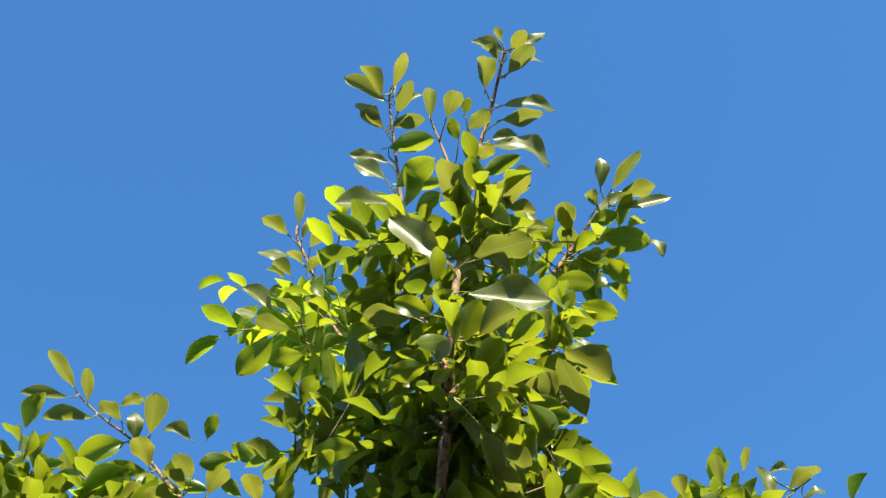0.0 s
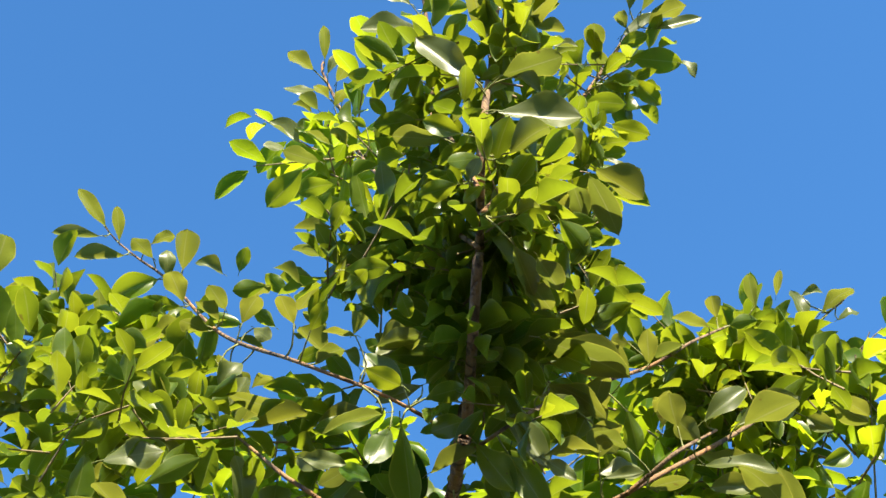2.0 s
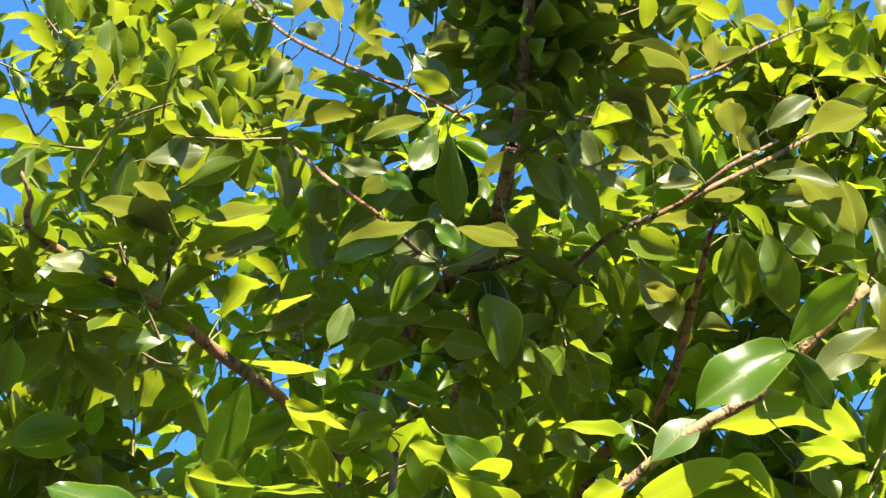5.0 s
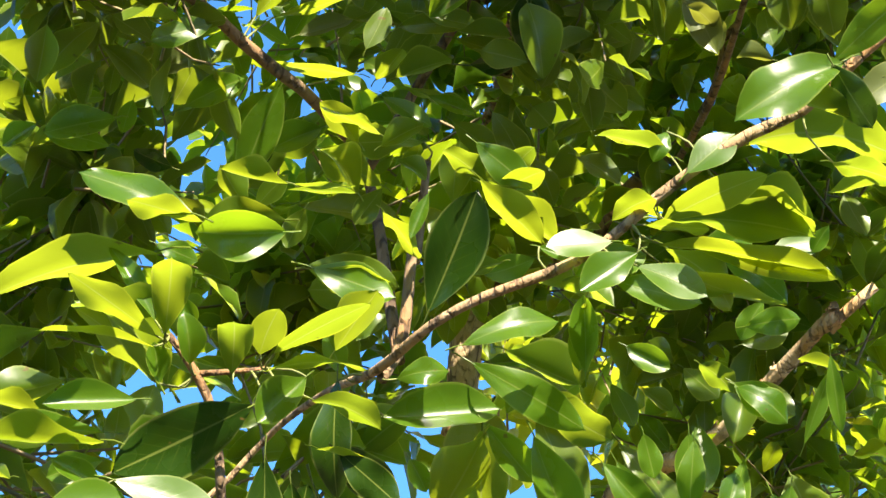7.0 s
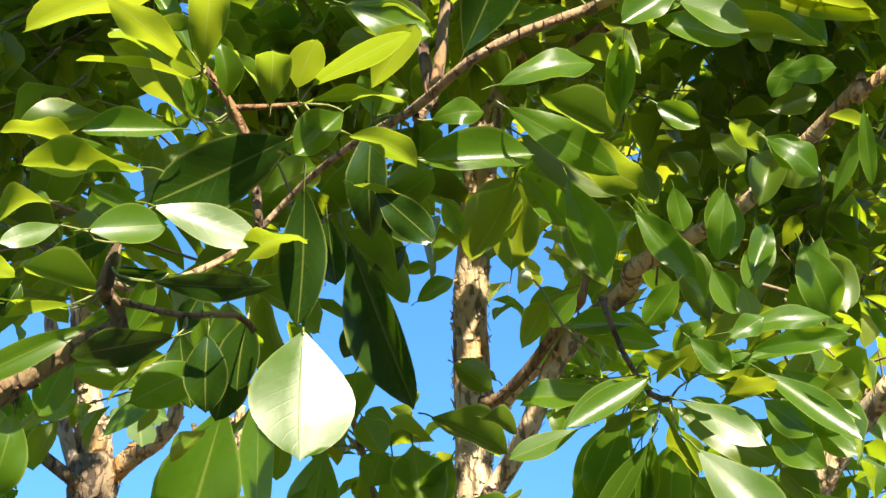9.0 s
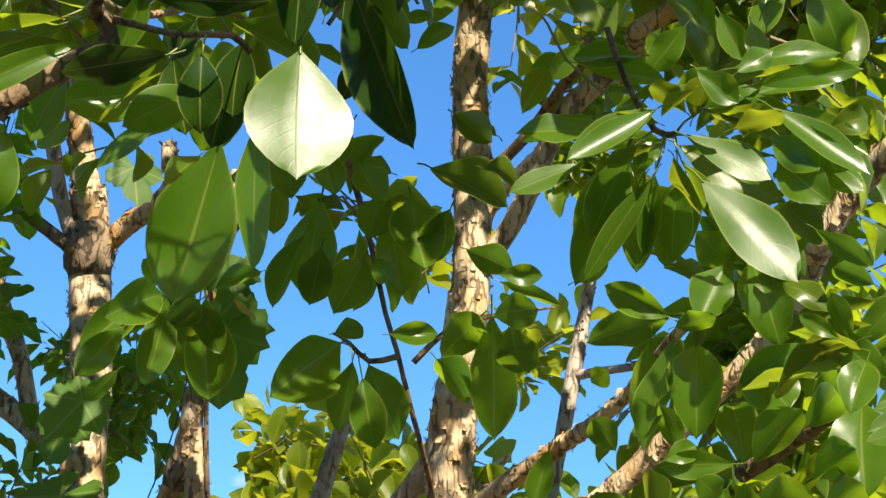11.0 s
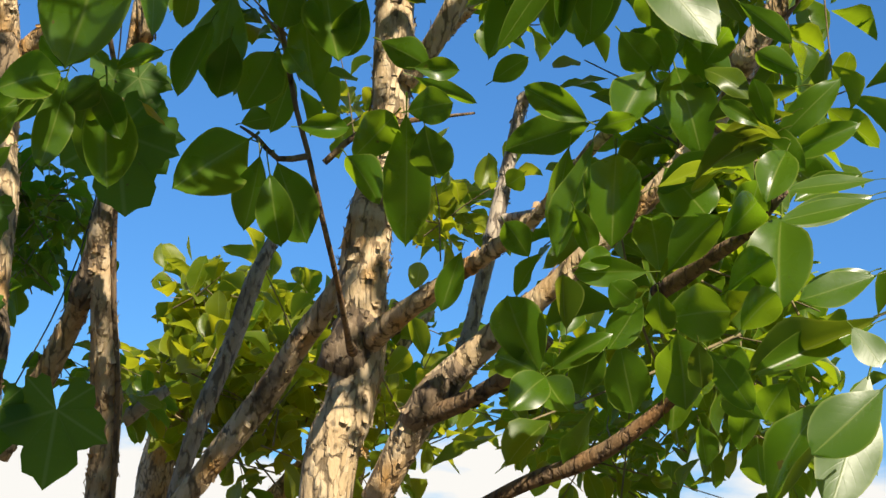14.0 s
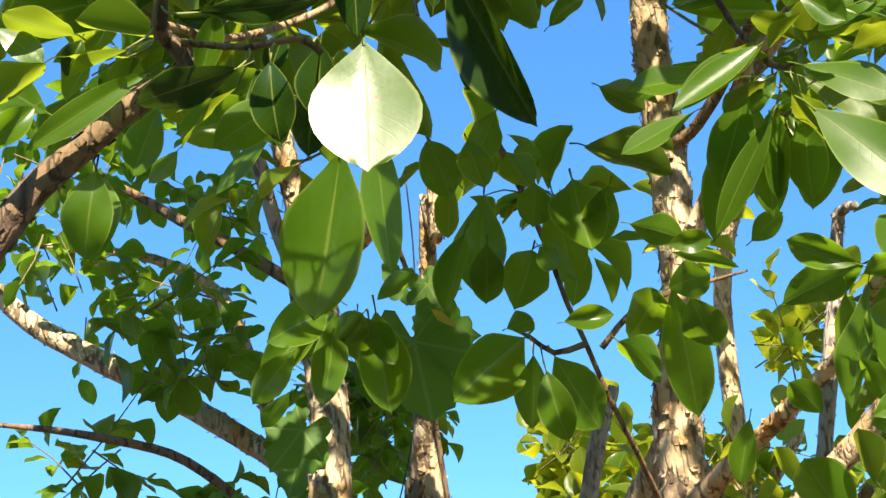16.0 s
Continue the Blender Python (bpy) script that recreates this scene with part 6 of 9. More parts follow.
leaf(overhang_tree, (-0.205, 1.333, 2.573), (-0.292, 1.325, 2.560), 0.050, 50, YOUNG_LEAVES)
leaf(overhang_tree, (-0.189, 1.364, 2.605), (-0.210, 1.383, 2.566), 0.027, 25, YOUNG_LEAVES)
leaf(overhang_tree, (-0.114, 1.428, 2.669), (-0.145, 1.447, 2.632), 0.029, 32, YOUNG_LEAVES)
leaf(overhang_tree, (-0.186, 1.394, 2.552), (-0.086, 1.413, 2.536), 0.044, -49, YOUNG_LEAVES)
leaf(overhang_tree, (0.059, 1.514, 2.628), (0.001, 1.524, 2.611), 0.033, -116, MATURE)
leaf(overhang_tree, (0.250, 1.301, 2.587), (0.339, 1.302, 2.555), 0.052, -20, BRIGHT)
leaf(overhang_tree, (0.189, 1.317, 2.535), (0.255, 1.339, 2.476), 0.050, -8, BRIGHT)
leaf(overhang_tree, (0.245, 1.331, 2.537), (0.313, 1.345, 2.487), 0.037, 108, MATURE)
leaf(overhang_tree, (0.219, 1.305, 2.529), (0.356, 1.299, 2.492), 0.032, -26, BRIGHT)
leaf(overhang_tree, (0.109, 1.398, 2.432), (0.106, 1.362, 2.506), 0.031, 174, MATURE)
leaf(overhang_tree, (-0.330, 1.371, 2.406), (-0.408, 1.323, 2.465), 0.061, 12, BRIGHT)
leaf(overhang_tree, (-0.309, 1.337, 2.487), (-0.292, 1.356, 2.457), 0.022, 122, MATURE)
leaf(overhang_tree, (-0.291, 1.314, 2.405), (-0.291, 1.301, 2.430), 0.016, -9, BRIGHT)
leaf(overhang_tree, (-0.146, 1.431, 2.443), (-0.164, 1.411, 2.480), 0.026, -127, MATURE)
leaf(overhang_tree, (-0.407, 1.317, 2.380), (-0.483, 1.304, 2.355), 0.042, 49, YOUNG_LEAVES)
leaf(overhang_tree, (-0.363, 1.339, 2.306), (-0.414, 1.332, 2.285), 0.031, -98, MATURE)
leaf(overhang_tree, (-0.363, 1.374, 2.382), (-0.369, 1.390, 2.339), 0.026, 13, YOUNG_LEAVES)
leaf(overhang_tree, (-0.150, 1.460, 2.374), (-0.084, 1.485, 2.325), 0.047, 127, SHADED)
leaf(overhang_tree, (-0.074, 1.489, 2.371), (-0.055, 1.503, 2.338), 0.023, 126, MATURE)
leaf(overhang_tree, (0.135, 1.545, 2.391), (0.203, 1.565, 2.321), 0.038, 110, MATURE)
leaf(overhang_tree, (0.189, 1.640, 2.465), (0.202, 1.659, 2.416), 0.030, 132, MATURE)
leaf(overhang_tree, (0.239, 1.617, 2.456), (0.242, 1.643, 2.389), 0.034, 173, MATURE)
leaf(overhang_tree, (0.266, 1.574, 2.332), (0.286, 1.581, 2.397), 0.031, 78, MATURE)
leaf(overhang_tree, (0.347, 1.594, 2.387), (0.340, 1.615, 2.334), 0.032, -141, MATURE)
leaf(overhang_tree, (0.292, 1.605, 2.516), (0.350, 1.612, 2.477), 0.039, 105, MATURE)
leaf(overhang_tree, (0.400, 1.574, 2.539), (0.412, 1.608, 2.455), 0.020, 173, MATURE)
leaf(overhang_tree, (-0.434, 1.446, 2.734), (-0.507, 1.419, 2.739), 0.044, -85, GLOSSY)
leaf(overhang_tree, (-0.431, 1.503, 2.836), (-0.444, 1.523, 2.800), 0.024, -166, MATURE)
leaf(overhang_tree, (-0.384, 1.519, 2.831), (-0.337, 1.507, 2.865), 0.033, 118, MATURE)
leaf(overhang_tree, (-0.282, 1.537, 2.836), (-0.276, 1.572, 2.784), 0.035, 160, SHADED)
leaf(overhang_tree, (-0.234, 1.562, 2.811), (-0.199, 1.542, 2.848), 0.031, 136, MATURE)
leaf(overhang_tree, (-0.112, 1.413, 2.785), (-0.065, 1.469, 2.780), 0.035, 12, BRIGHT)
leaf(overhang_tree, (-0.066, 1.415, 2.787), (-0.011, 1.428, 2.770), 0.020, 111, MATURE)
leaf(overhang_tree, (-0.020, 1.478, 2.873), (0.038, 1.475, 2.879), 0.033, 157, SHADED)
leaf(overhang_tree, (0.061, 1.458, 2.900), (0.059, 1.490, 2.857), 0.030, -166, YOUNG_LEAVES)
leaf(overhang_tree, (0.114, 1.505, 2.918), (0.126, 1.529, 2.884), 0.024, 153, YOUNG_LEAVES)
leaf(overhang_tree, (0.150, 1.519, 2.895), (0.155, 1.548, 2.886), 0.017, -0, BRIGHT)
leaf(overhang_tree, (0.124, 1.631, 2.912), (0.165, 1.637, 2.898), 0.024, 119, YOUNG_LEAVES)
leaf(overhang_tree, (0.368, 1.377, 2.598), (0.351, 1.395, 2.574), 0.019, -134, MATURE)
leaf(overhang_tree, (0.290, 1.486, 2.531), (0.350, 1.473, 2.535), 0.032, 115, MATURE)
leaf(overhang_tree, (0.357, 1.317, 2.604), (0.408, 1.288, 2.601), 0.033, 3, BRIGHT)
leaf(overhang_tree, (-0.388, 1.385, 2.192), (-0.355, 1.403, 2.164), 0.026, 139, SHADED)
leaf(overhang_tree, (-0.328, 1.421, 2.194), (-0.313, 1.446, 2.120), 0.044, 142, SHADED)
leaf(overhang_tree, (-0.216, 1.682, 2.356), (-0.204, 1.664, 2.406), 0.031, 153, SHADED)
leaf(overhang_tree, (-0.259, 1.409, 2.203), (-0.267, 1.430, 2.134), 0.040, -164, SHADED)
leaf(overhang_tree, (-0.460, 1.318, 2.200), (-0.478, 1.323, 2.168), 0.021, -133, SHADED)
leaf(overhang_tree, (-0.441, 1.493, 2.149), (-0.472, 1.493, 2.118), 0.024, -95, MATURE)
leaf(overhang_tree, (0.227, 1.351, 3.196), (0.294, 1.433, 3.191), 0.041, 6, SHOOT)
leaf(overhang_tree, (0.365, 1.424, 3.165), (0.373, 1.370, 3.171), 0.031, 0, SHOOT)
leaf(overhang_tree, (0.397, 1.407, 3.100), (0.496, 1.453, 3.093), 0.044, 9, SHOOT)
leaf(overhang_tree, (0.492, 1.410, 3.065), (0.527, 1.490, 3.045), 0.034, -0, SHOOT)
leaf(overhang_tree, (0.260, 1.416, 3.122), (0.297, 1.359, 3.115), 0.038, 1, SHOOT)
leaf(overhang_tree, (0.239, 1.474, 3.058), (0.333, 1.469, 3.049), 0.042, 11, SHOOT)
leaf(overhang_tree, (0.655, 1.551, 3.309), (0.707, 1.580, 3.298), 0.034, 11, SHOOT)
leaf(overhang_tree, (-0.208, 1.377, 3.170), (-0.182, 1.310, 3.179), 0.032, -0, SHOOT)
leaf(overhang_tree, (-0.193, 1.374, 3.176), (-0.131, 1.343, 3.155), 0.039, 6, SHOOT)
leaf(overhang_tree, (-0.345, 1.499, 3.309), (-0.375, 1.411, 3.309), 0.051, -12, SHOOT)
leaf(overhang_tree, (-0.439, 1.539, 3.390), (-0.455, 1.469, 3.391), 0.040, -9, SHOOT)
leaf(overhang_tree, (-0.146, 1.359, 3.050), (-0.161, 1.435, 3.034), 0.041, 6, SHOOT)
leaf(overhang_tree, (-0.117, 1.379, 2.952), (-0.078, 1.356, 2.983), 0.031, -33, YOUNG_LEAVES)
leaf(overhang_tree, (-0.024, 1.256, 3.165), (0.029, 1.289, 3.133), 0.040, -22, YOUNG_LEAVES)
leaf(overhang_tree, (-0.002, 1.253, 3.169), (0.038, 1.209, 3.160), 0.033, -1, SHOOT)
leaf(overhang_tree, (-0.081, 1.392, 3.310), (-0.115, 1.333, 3.307), 0.038, -14, SHOOT)
leaf(overhang_tree, (0.229, 1.298, 3.248), (0.260, 1.325, 3.251), 0.023, 5, SHOOT)
leaf(overhang_tree, (0.018, 1.338, 3.082), (0.034, 1.385, 3.029), 0.041, 178, SHADED)
leaf(overhang_tree, (0.208, 1.772, 2.400), (0.167, 1.795, 2.348), 0.039, -111, MATURE)
leaf(overhang_tree, (0.243, 1.785, 2.353), (0.202, 1.802, 2.318), 0.032, -113, MATURE)
leaf(overhang_tree, (0.092, 1.974, 2.457), (0.058, 1.991, 2.413), 0.032, -122, MATURE)
leaf(overhang_tree, (-0.119, 1.885, 2.407), (-0.072, 1.876, 2.436), 0.028, 100, MATURE)
leaf(overhang_tree, (-0.149, 1.963, 2.480), (-0.106, 1.962, 2.489), 0.019, 102, MATURE)
leaf(overhang_tree, (0.249, 1.762, 2.412), (0.280, 1.777, 2.359), 0.035, 122, MATURE)
leaf(overhang_tree, (-0.130, 1.767, 2.435), (-0.171, 1.775, 2.407), 0.028, -136, SHADED)
leaf(overhang_tree, (-0.179, 1.748, 2.330), (-0.198, 1.762, 2.284), 0.029, -133, SHADED)
leaf(overhang_tree, (-0.322, 1.485, 2.259), (-0.343, 1.495, 2.219), 0.026, -134, SHADED)
leaf(main_tree, (-0.402, 1.541, 3.478), (-0.382, 1.490, 3.493), 0.021, 12, SHOOT)
leaf(main_tree, (-0.386, 1.524, 3.459), (-0.327, 1.480, 3.464), 0.032, 2, SHOOT)
leaf(main_tree, (-0.613, 1.643, 3.605), (-0.638, 1.585, 3.607), 0.038, 34, SHOOT)
leaf(main_tree, (-0.541, 1.666, 3.649), (-0.561, 1.620, 3.652), 0.026, 32, SHOOT)
leaf(main_tree, (-0.440, 1.481, 3.361), (-0.456, 1.429, 3.370), 0.030, 27, SHOOT)
leaf(main_tree, (-0.543, 1.625, 3.566), (-0.595, 1.625, 3.612), 0.033, -123, YOUNG_LEAVES)
leaf(main_tree, (-0.383, 1.353, 3.196), (-0.453, 1.381, 3.220), 0.040, 43, YOUNG_LEAVES)
leaf(main_tree, (-0.505, 1.484, 3.326), (-0.572, 1.510, 3.347), 0.037, 42, YOUNG_LEAVES)
leaf(main_tree, (-0.274, 1.283, 3.116), (-0.318, 1.268, 3.168), 0.033, -115, SHOOT)
leaf(main_tree, (-0.258, 1.240, 3.044), (-0.288, 1.234, 3.102), 0.031, -115, YOUNG_LEAVES)
leaf(main_tree, (-0.225, 1.356, 3.265), (-0.194, 1.372, 3.211), 0.031, 118, SHOOT)
leaf(main_tree, (-0.184, 1.279, 3.187), (-0.213, 1.282, 3.150), 0.029, -104, SHOOT)
leaf(main_tree, (-0.178, 1.345, 3.321), (-0.154, 1.344, 3.295), 0.023, 97, SHOOT)
leaf(main_tree, (0.191, 1.228, 3.101), (0.301, 1.252, 3.098), 0.048, 0, SHOOT)
leaf(main_tree, (0.215, 1.243, 3.172), (0.249, 1.234, 3.148), 0.020, 119, SHOOT)
leaf(main_tree, (0.193, 1.217, 3.057), (0.253, 1.260, 3.042), 0.032, 8, SHOOT)
leaf(main_tree, (0.140, 1.194, 3.005), (0.177, 1.227, 2.934), 0.029, 115, YOUNG_LEAVES)
leaf(main_tree, (0.099, 1.186, 3.057), (0.140, 1.173, 3.074), 0.018, 107, YOUNG_LEAVES)
leaf(main_tree, (-0.010, 1.127, 3.049), (0.042, 1.099, 3.037), 0.027, -24, SHOOT)
leaf(main_tree, (0.002, 1.134, 3.038), (0.057, 1.157, 3.056), 0.027, -44, YOUNG_LEAVES)
leaf(main_tree, (-0.024, 1.091, 2.977), (0.014, 1.130, 2.985), 0.028, -38, YOUNG_LEAVES)
leaf(main_tree, (-0.070, 1.034, 2.832), (-0.006, 1.017, 2.838), 0.026, 13, SHOOT)
leaf(main_tree, (0.349, 1.281, 3.034), (0.338, 1.237, 3.050), 0.035, 3, SHOOT)
leaf(main_tree, (0.396, 1.325, 3.081), (0.457, 1.316, 3.124), 0.032, 100, SHOOT)
leaf(main_tree, (0.456, 1.394, 3.132), (0.545, 1.383, 3.167), 0.040, 92, SHOOT)
leaf(main_tree, (0.380, 1.311, 3.036), (0.350, 1.282, 3.046), 0.031, 25, SHOOT)
leaf(main_tree, (0.247, 1.286, 2.996), (0.254, 1.244, 3.008), 0.034, -12, SHOOT)
leaf(main_tree, (0.176, 1.192, 2.924), (0.223, 1.179, 2.911), 0.022, 7, SHOOT)
leaf(main_tree, (0.252, 1.300, 2.976), (0.302, 1.296, 2.978), 0.018, 90, SHOOT)
leaf(main_tree, (0.304, 1.313, 2.965), (0.350, 1.285, 2.953), 0.024, -5, SHOOT)
leaf(main_tree, (0.385, 1.339, 3.018), (0.474, 1.334, 2.994), 0.027, 85, SHOOT)
leaf(main_tree, (0.495, 1.403, 3.063), (0.523, 1.479, 3.030), 0.035, 23, SHOOT)
leaf(main_tree, (0.360, 1.402, 2.981), (0.362, 1.459, 2.909), 0.045, 3, YOUNG_LEAVES)
leaf(main_tree, (0.394, 1.431, 2.987), (0.428, 1.486, 2.906), 0.036, -15, YOUNG_LEAVES)
leaf(main_tree, (0.228, 1.340, 2.942), (0.281, 1.383, 2.946), 0.034, -40, YOUNG_LEAVES)
leaf(main_tree, (0.266, 1.575, 3.035), (0.308, 1.634, 3.010), 0.043, -7, SHOOT)
leaf(main_tree, (0.251, 1.554, 3.059), (0.294, 1.585, 3.013), 0.037, -29, YOUNG_LEAVES)
leaf(main_tree, (0.221, 1.564, 3.060), (0.225, 1.608, 3.004), 0.034, 2, YOUNG_LEAVES)
leaf(main_tree, (0.393, 1.733, 3.066), (0.340, 1.714, 3.057), 0.031, 21, SHOOT)
leaf(main_tree, (0.329, 1.360, 3.262), (0.308, 1.367, 3.278), 0.021, 48, SHOOT)
leaf(main_tree, (0.587, 1.506, 3.239), (0.617, 1.496, 3.202), 0.030, 111, SHOOT)
leaf(main_tree, (0.660, 1.583, 3.328), (0.716, 1.615, 3.317), 0.039, -30, SHOOT)
leaf(main_tree, (0.558, 1.420, 3.076), (0.604, 1.428, 3.100), 0.027, 123, YOUNG_LEAVES)
leaf(main_tree, (0.296, 1.379, 3.186), (0.250, 1.424, 3.191), 0.028, 23, SHOOT)
leaf(main_tree, (0.304, 1.340, 3.117), (0.313, 1.370, 3.072), 0.026, -8, YOUNG_LEAVES)
leaf(main_tree, (0.461, 1.408, 3.035), (0.399, 1.397, 3.031), 0.030, -107, SHOOT)
leaf(main_tree, (0.409, 1.407, 3.001), (0.446, 1.393, 2.937), 0.034, 96, YOUNG_LEAVES)
leaf(main_tree, (-0.316, 1.145, 2.915), (-0.251, 1.156, 2.934), 0.034, 93, SHOOT)
leaf(main_tree, (-0.427, 1.353, 2.958), (-0.351, 1.371, 2.964), 0.039, 106, SHOOT)
leaf(main_tree, (-0.317, 1.284, 2.895), (-0.347, 1.231, 2.901), 0.033, 7, SHOOT)
leaf(main_tree, (-0.316, 1.307, 2.892), (-0.389, 1.288, 2.890), 0.038, -94, SHOOT)
leaf(main_tree, (-0.290, 1.350, 2.935), (-0.202, 1.363, 2.981), 0.050, 92, SHOOT)
leaf(main_tree, (-0.291, 1.334, 2.911), (-0.249, 1.309, 2.916), 0.025, -7, SHOOT)
leaf(main_tree, (-0.412, 1.350, 2.921), (-0.465, 1.300, 2.898), 0.043, 24, SHOOT)
leaf(main_tree, (-0.398, 1.373, 2.894), (-0.468, 1.353, 2.874), 0.053, -88, SHOOT)
leaf(main_tree, (-0.353, 1.359, 2.880), (-0.385, 1.319, 2.861), 0.030, 54, YOUNG_LEAVES)
leaf(main_tree, (-0.260, 1.111, 2.847), (-0.202, 1.106, 2.875), 0.025, -41, YOUNG_LEAVES)
leaf(main_tree, (-0.258, 1.439, 2.962), (-0.221, 1.462, 2.977), 0.031, -51, SHOOT)
leaf(main_tree, (-0.288, 1.379, 2.920), (-0.230, 1.396, 2.901), 0.032, 115, YOUNG_LEAVES)
leaf(main_tree, (-0.336, 1.385, 2.873), (-0.342, 1.375, 2.928), 0.030, -147, SHOOT)
leaf(main_tree, (-0.231, 1.466, 2.947), (-0.204, 1.470, 2.980), 0.024, 107, SHOOT)
leaf(main_tree, (-0.336, 1.527, 2.917), (-0.412, 1.512, 2.887), 0.054, -89, SHOOT)
leaf(main_tree, (-0.231, 1.483, 2.921), (-0.167, 1.493, 2.953), 0.031, 89, SHOOT)
leaf(main_tree, (-0.163, 1.465, 2.931), (-0.099, 1.475, 2.929), 0.019, 98, YOUNG_LEAVES)
leaf(main_tree, (-0.028, 1.172, 2.832), (-0.114, 1.183, 2.796), 0.037, -100, MATURE)
leaf(main_tree, (-0.155, 1.431, 2.973), (-0.155, 1.417, 3.036), 0.039, -177, SHOOT)
leaf(main_tree, (-0.183, 1.232, 2.989), (-0.174, 1.250, 2.922), 0.031, 130, SHOOT)
leaf(main_tree, (-0.158, 1.252, 2.955), (-0.160, 1.204, 2.962), 0.026, 11, YOUNG_LEAVES)
leaf(main_tree, (-0.009, 1.287, 2.863), (-0.057, 1.281, 2.884), 0.040, -95, SHOOT)
leaf(main_tree, (-0.005, 1.280, 2.850), (-0.060, 1.281, 2.804), 0.048, -93, SHOOT)
leaf(main_tree, (0.004, 1.138, 2.812), (0.023, 1.145, 2.778), 0.018, 101, SHOOT)
leaf(main_tree, (0.016, 1.285, 2.863), (0.063, 1.284, 2.892), 0.036, 94, SHOOT)
leaf(main_tree, (0.069, 1.557, 3.007), (0.065, 1.663, 2.978), 0.063, 3, YOUNG_LEAVES)
leaf(main_tree, (0.101, 1.499, 3.018), (0.180, 1.508, 2.962), 0.038, 92, SHOOT)
leaf(main_tree, (0.060, 1.459, 2.953), (0.127, 1.466, 2.944), 0.033, 6, SHOOT)
leaf(main_tree, (0.030, 1.177, 2.830), (0.084, 1.189, 2.823), 0.023, 8, SHOOT)
leaf(main_tree, (0.097, 1.475, 3.007), (0.157, 1.489, 2.970), 0.034, 118, YOUNG_LEAVES)
leaf(main_tree, (-0.076, 1.088, 2.832), (-0.100, 1.088, 2.851), 0.021, -128, SHOOT)
leaf(main_tree, (-0.047, 1.104, 2.845), (-0.080, 1.129, 2.845), 0.021, 35, SHOOT)
leaf(main_tree, (-0.484, 1.347, 3.072), (-0.505, 1.305, 3.075), 0.020, 24, SHOOT)
leaf(main_tree, (-0.497, 1.527, 2.925), (-0.528, 1.517, 2.861), 0.037, -86, SHOOT)
leaf(main_tree, (-0.456, 1.512, 2.913), (-0.490, 1.548, 2.894), 0.033, 20, SHOOT)
leaf(main_tree, (0.420, 1.492, 2.813), (0.522, 1.472, 2.886), 0.044, 96, SHOOT)
leaf(main_tree, (0.423, 1.259, 2.710), (0.484, 1.229, 2.695), 0.036, -12, SHOOT)
leaf(main_tree, (0.498, 1.311, 2.875), (0.492, 1.306, 2.926), 0.019, -131, SHOOT)
leaf(main_tree, (0.479, 1.309, 2.775), (0.480, 1.302, 2.830), 0.022, 161, SHOOT)
leaf(main_tree, (0.451, 1.263, 2.699), (0.518, 1.285, 2.700), 0.039, -17, SHOOT)
leaf(main_tree, (0.475, 1.309, 2.759), (0.519, 1.210, 2.795), 0.043, 8, SHOOT)
leaf(main_tree, (-0.600, 1.677, 2.967), (-0.604, 1.597, 3.004), 0.045, 6)
leaf(main_tree, (-0.590, 1.659, 2.955), (-0.546, 1.668, 3.064), 0.043, 86)
leaf(main_tree, (-0.410, 1.418, 2.862), (-0.456, 1.415, 2.896), 0.031, -102)
leaf(main_tree, (-0.568, 1.866, 3.033), (-0.606, 1.833, 2.942), 0.084, -68, GLOSSY)
leaf(main_tree, (-0.443, 1.667, 2.943), (-0.496, 1.660, 2.953), 0.041, -91, GLOSSY)
leaf(main_tree, (-0.519, 1.756, 2.982), (-0.485, 1.757, 2.944), 0.039, 82, GLOSSY)
leaf(main_tree, (-0.430, 1.783, 2.999), (-0.353, 1.762, 3.035), 0.036, -44, YOUNG_LEAVES)
leaf(main_tree, (-0.305, 1.743, 2.975), (-0.311, 1.800, 2.903), 0.052, -2, YOUNG_LEAVES)
leaf(main_tree, (-0.241, 1.743, 2.974), (-0.294, 1.817, 2.952), 0.055, 45, YOUNG_LEAVES)
leaf(main_tree, (0.050, 1.383, 2.892), (0.063, 1.442, 2.825), 0.051, -8, YOUNG_LEAVES)
leaf(main_tree, (0.415, 2.260, 2.841), (0.500, 2.260, 2.773), 0.054, 100)
leaf(main_tree, (0.349, 2.288, 2.794), (0.349, 2.305, 2.687), 0.051, -169)
leaf(main_tree, (0.399, 2.271, 2.836), (0.383, 2.265, 2.759), 0.027, -59, GLOSSY)
leaf(main_tree, (0.197, 2.266, 2.807), (0.231, 2.255, 2.728), 0.043, 65, GLOSSY)
leaf(main_tree, (0.243, 2.290, 2.763), (0.294, 2.338, 2.720), 0.041, -38, MATURE)
leaf(main_tree, (0.413, 2.208, 2.914), (0.513, 2.194, 2.876), 0.054, 79, GLOSSY)
leaf(main_tree, (0.307, 2.227, 2.870), (0.321, 2.157, 2.899), 0.045, -20, YOUNG_LEAVES)
leaf(main_tree, (0.317, 2.269, 2.834), (0.235, 2.277, 2.810), 0.032, -76)
leaf(main_tree, (0.351, 2.253, 2.826), (0.291, 2.228, 2.824), 0.034, 32)
leaf(main_tree, (0.562, 2.245, 2.854), (0.585, 2.271, 2.751), 0.038, 124)
leaf(main_tree, (0.555, 2.142, 3.082), (0.529, 2.235, 3.034), 0.054, 13)
leaf(main_tree, (0.515, 1.905, 2.951), (0.540, 1.897, 2.878), 0.038, 86)
leaf(main_tree, (-0.246, 2.044, 2.250), (-0.260, 2.060, 2.117), 0.071, -141, MATURE)
leaf(main_tree, (-0.257, 1.965, 2.175), (-0.298, 2.009, 2.089), 0.049, -1, MATURE)
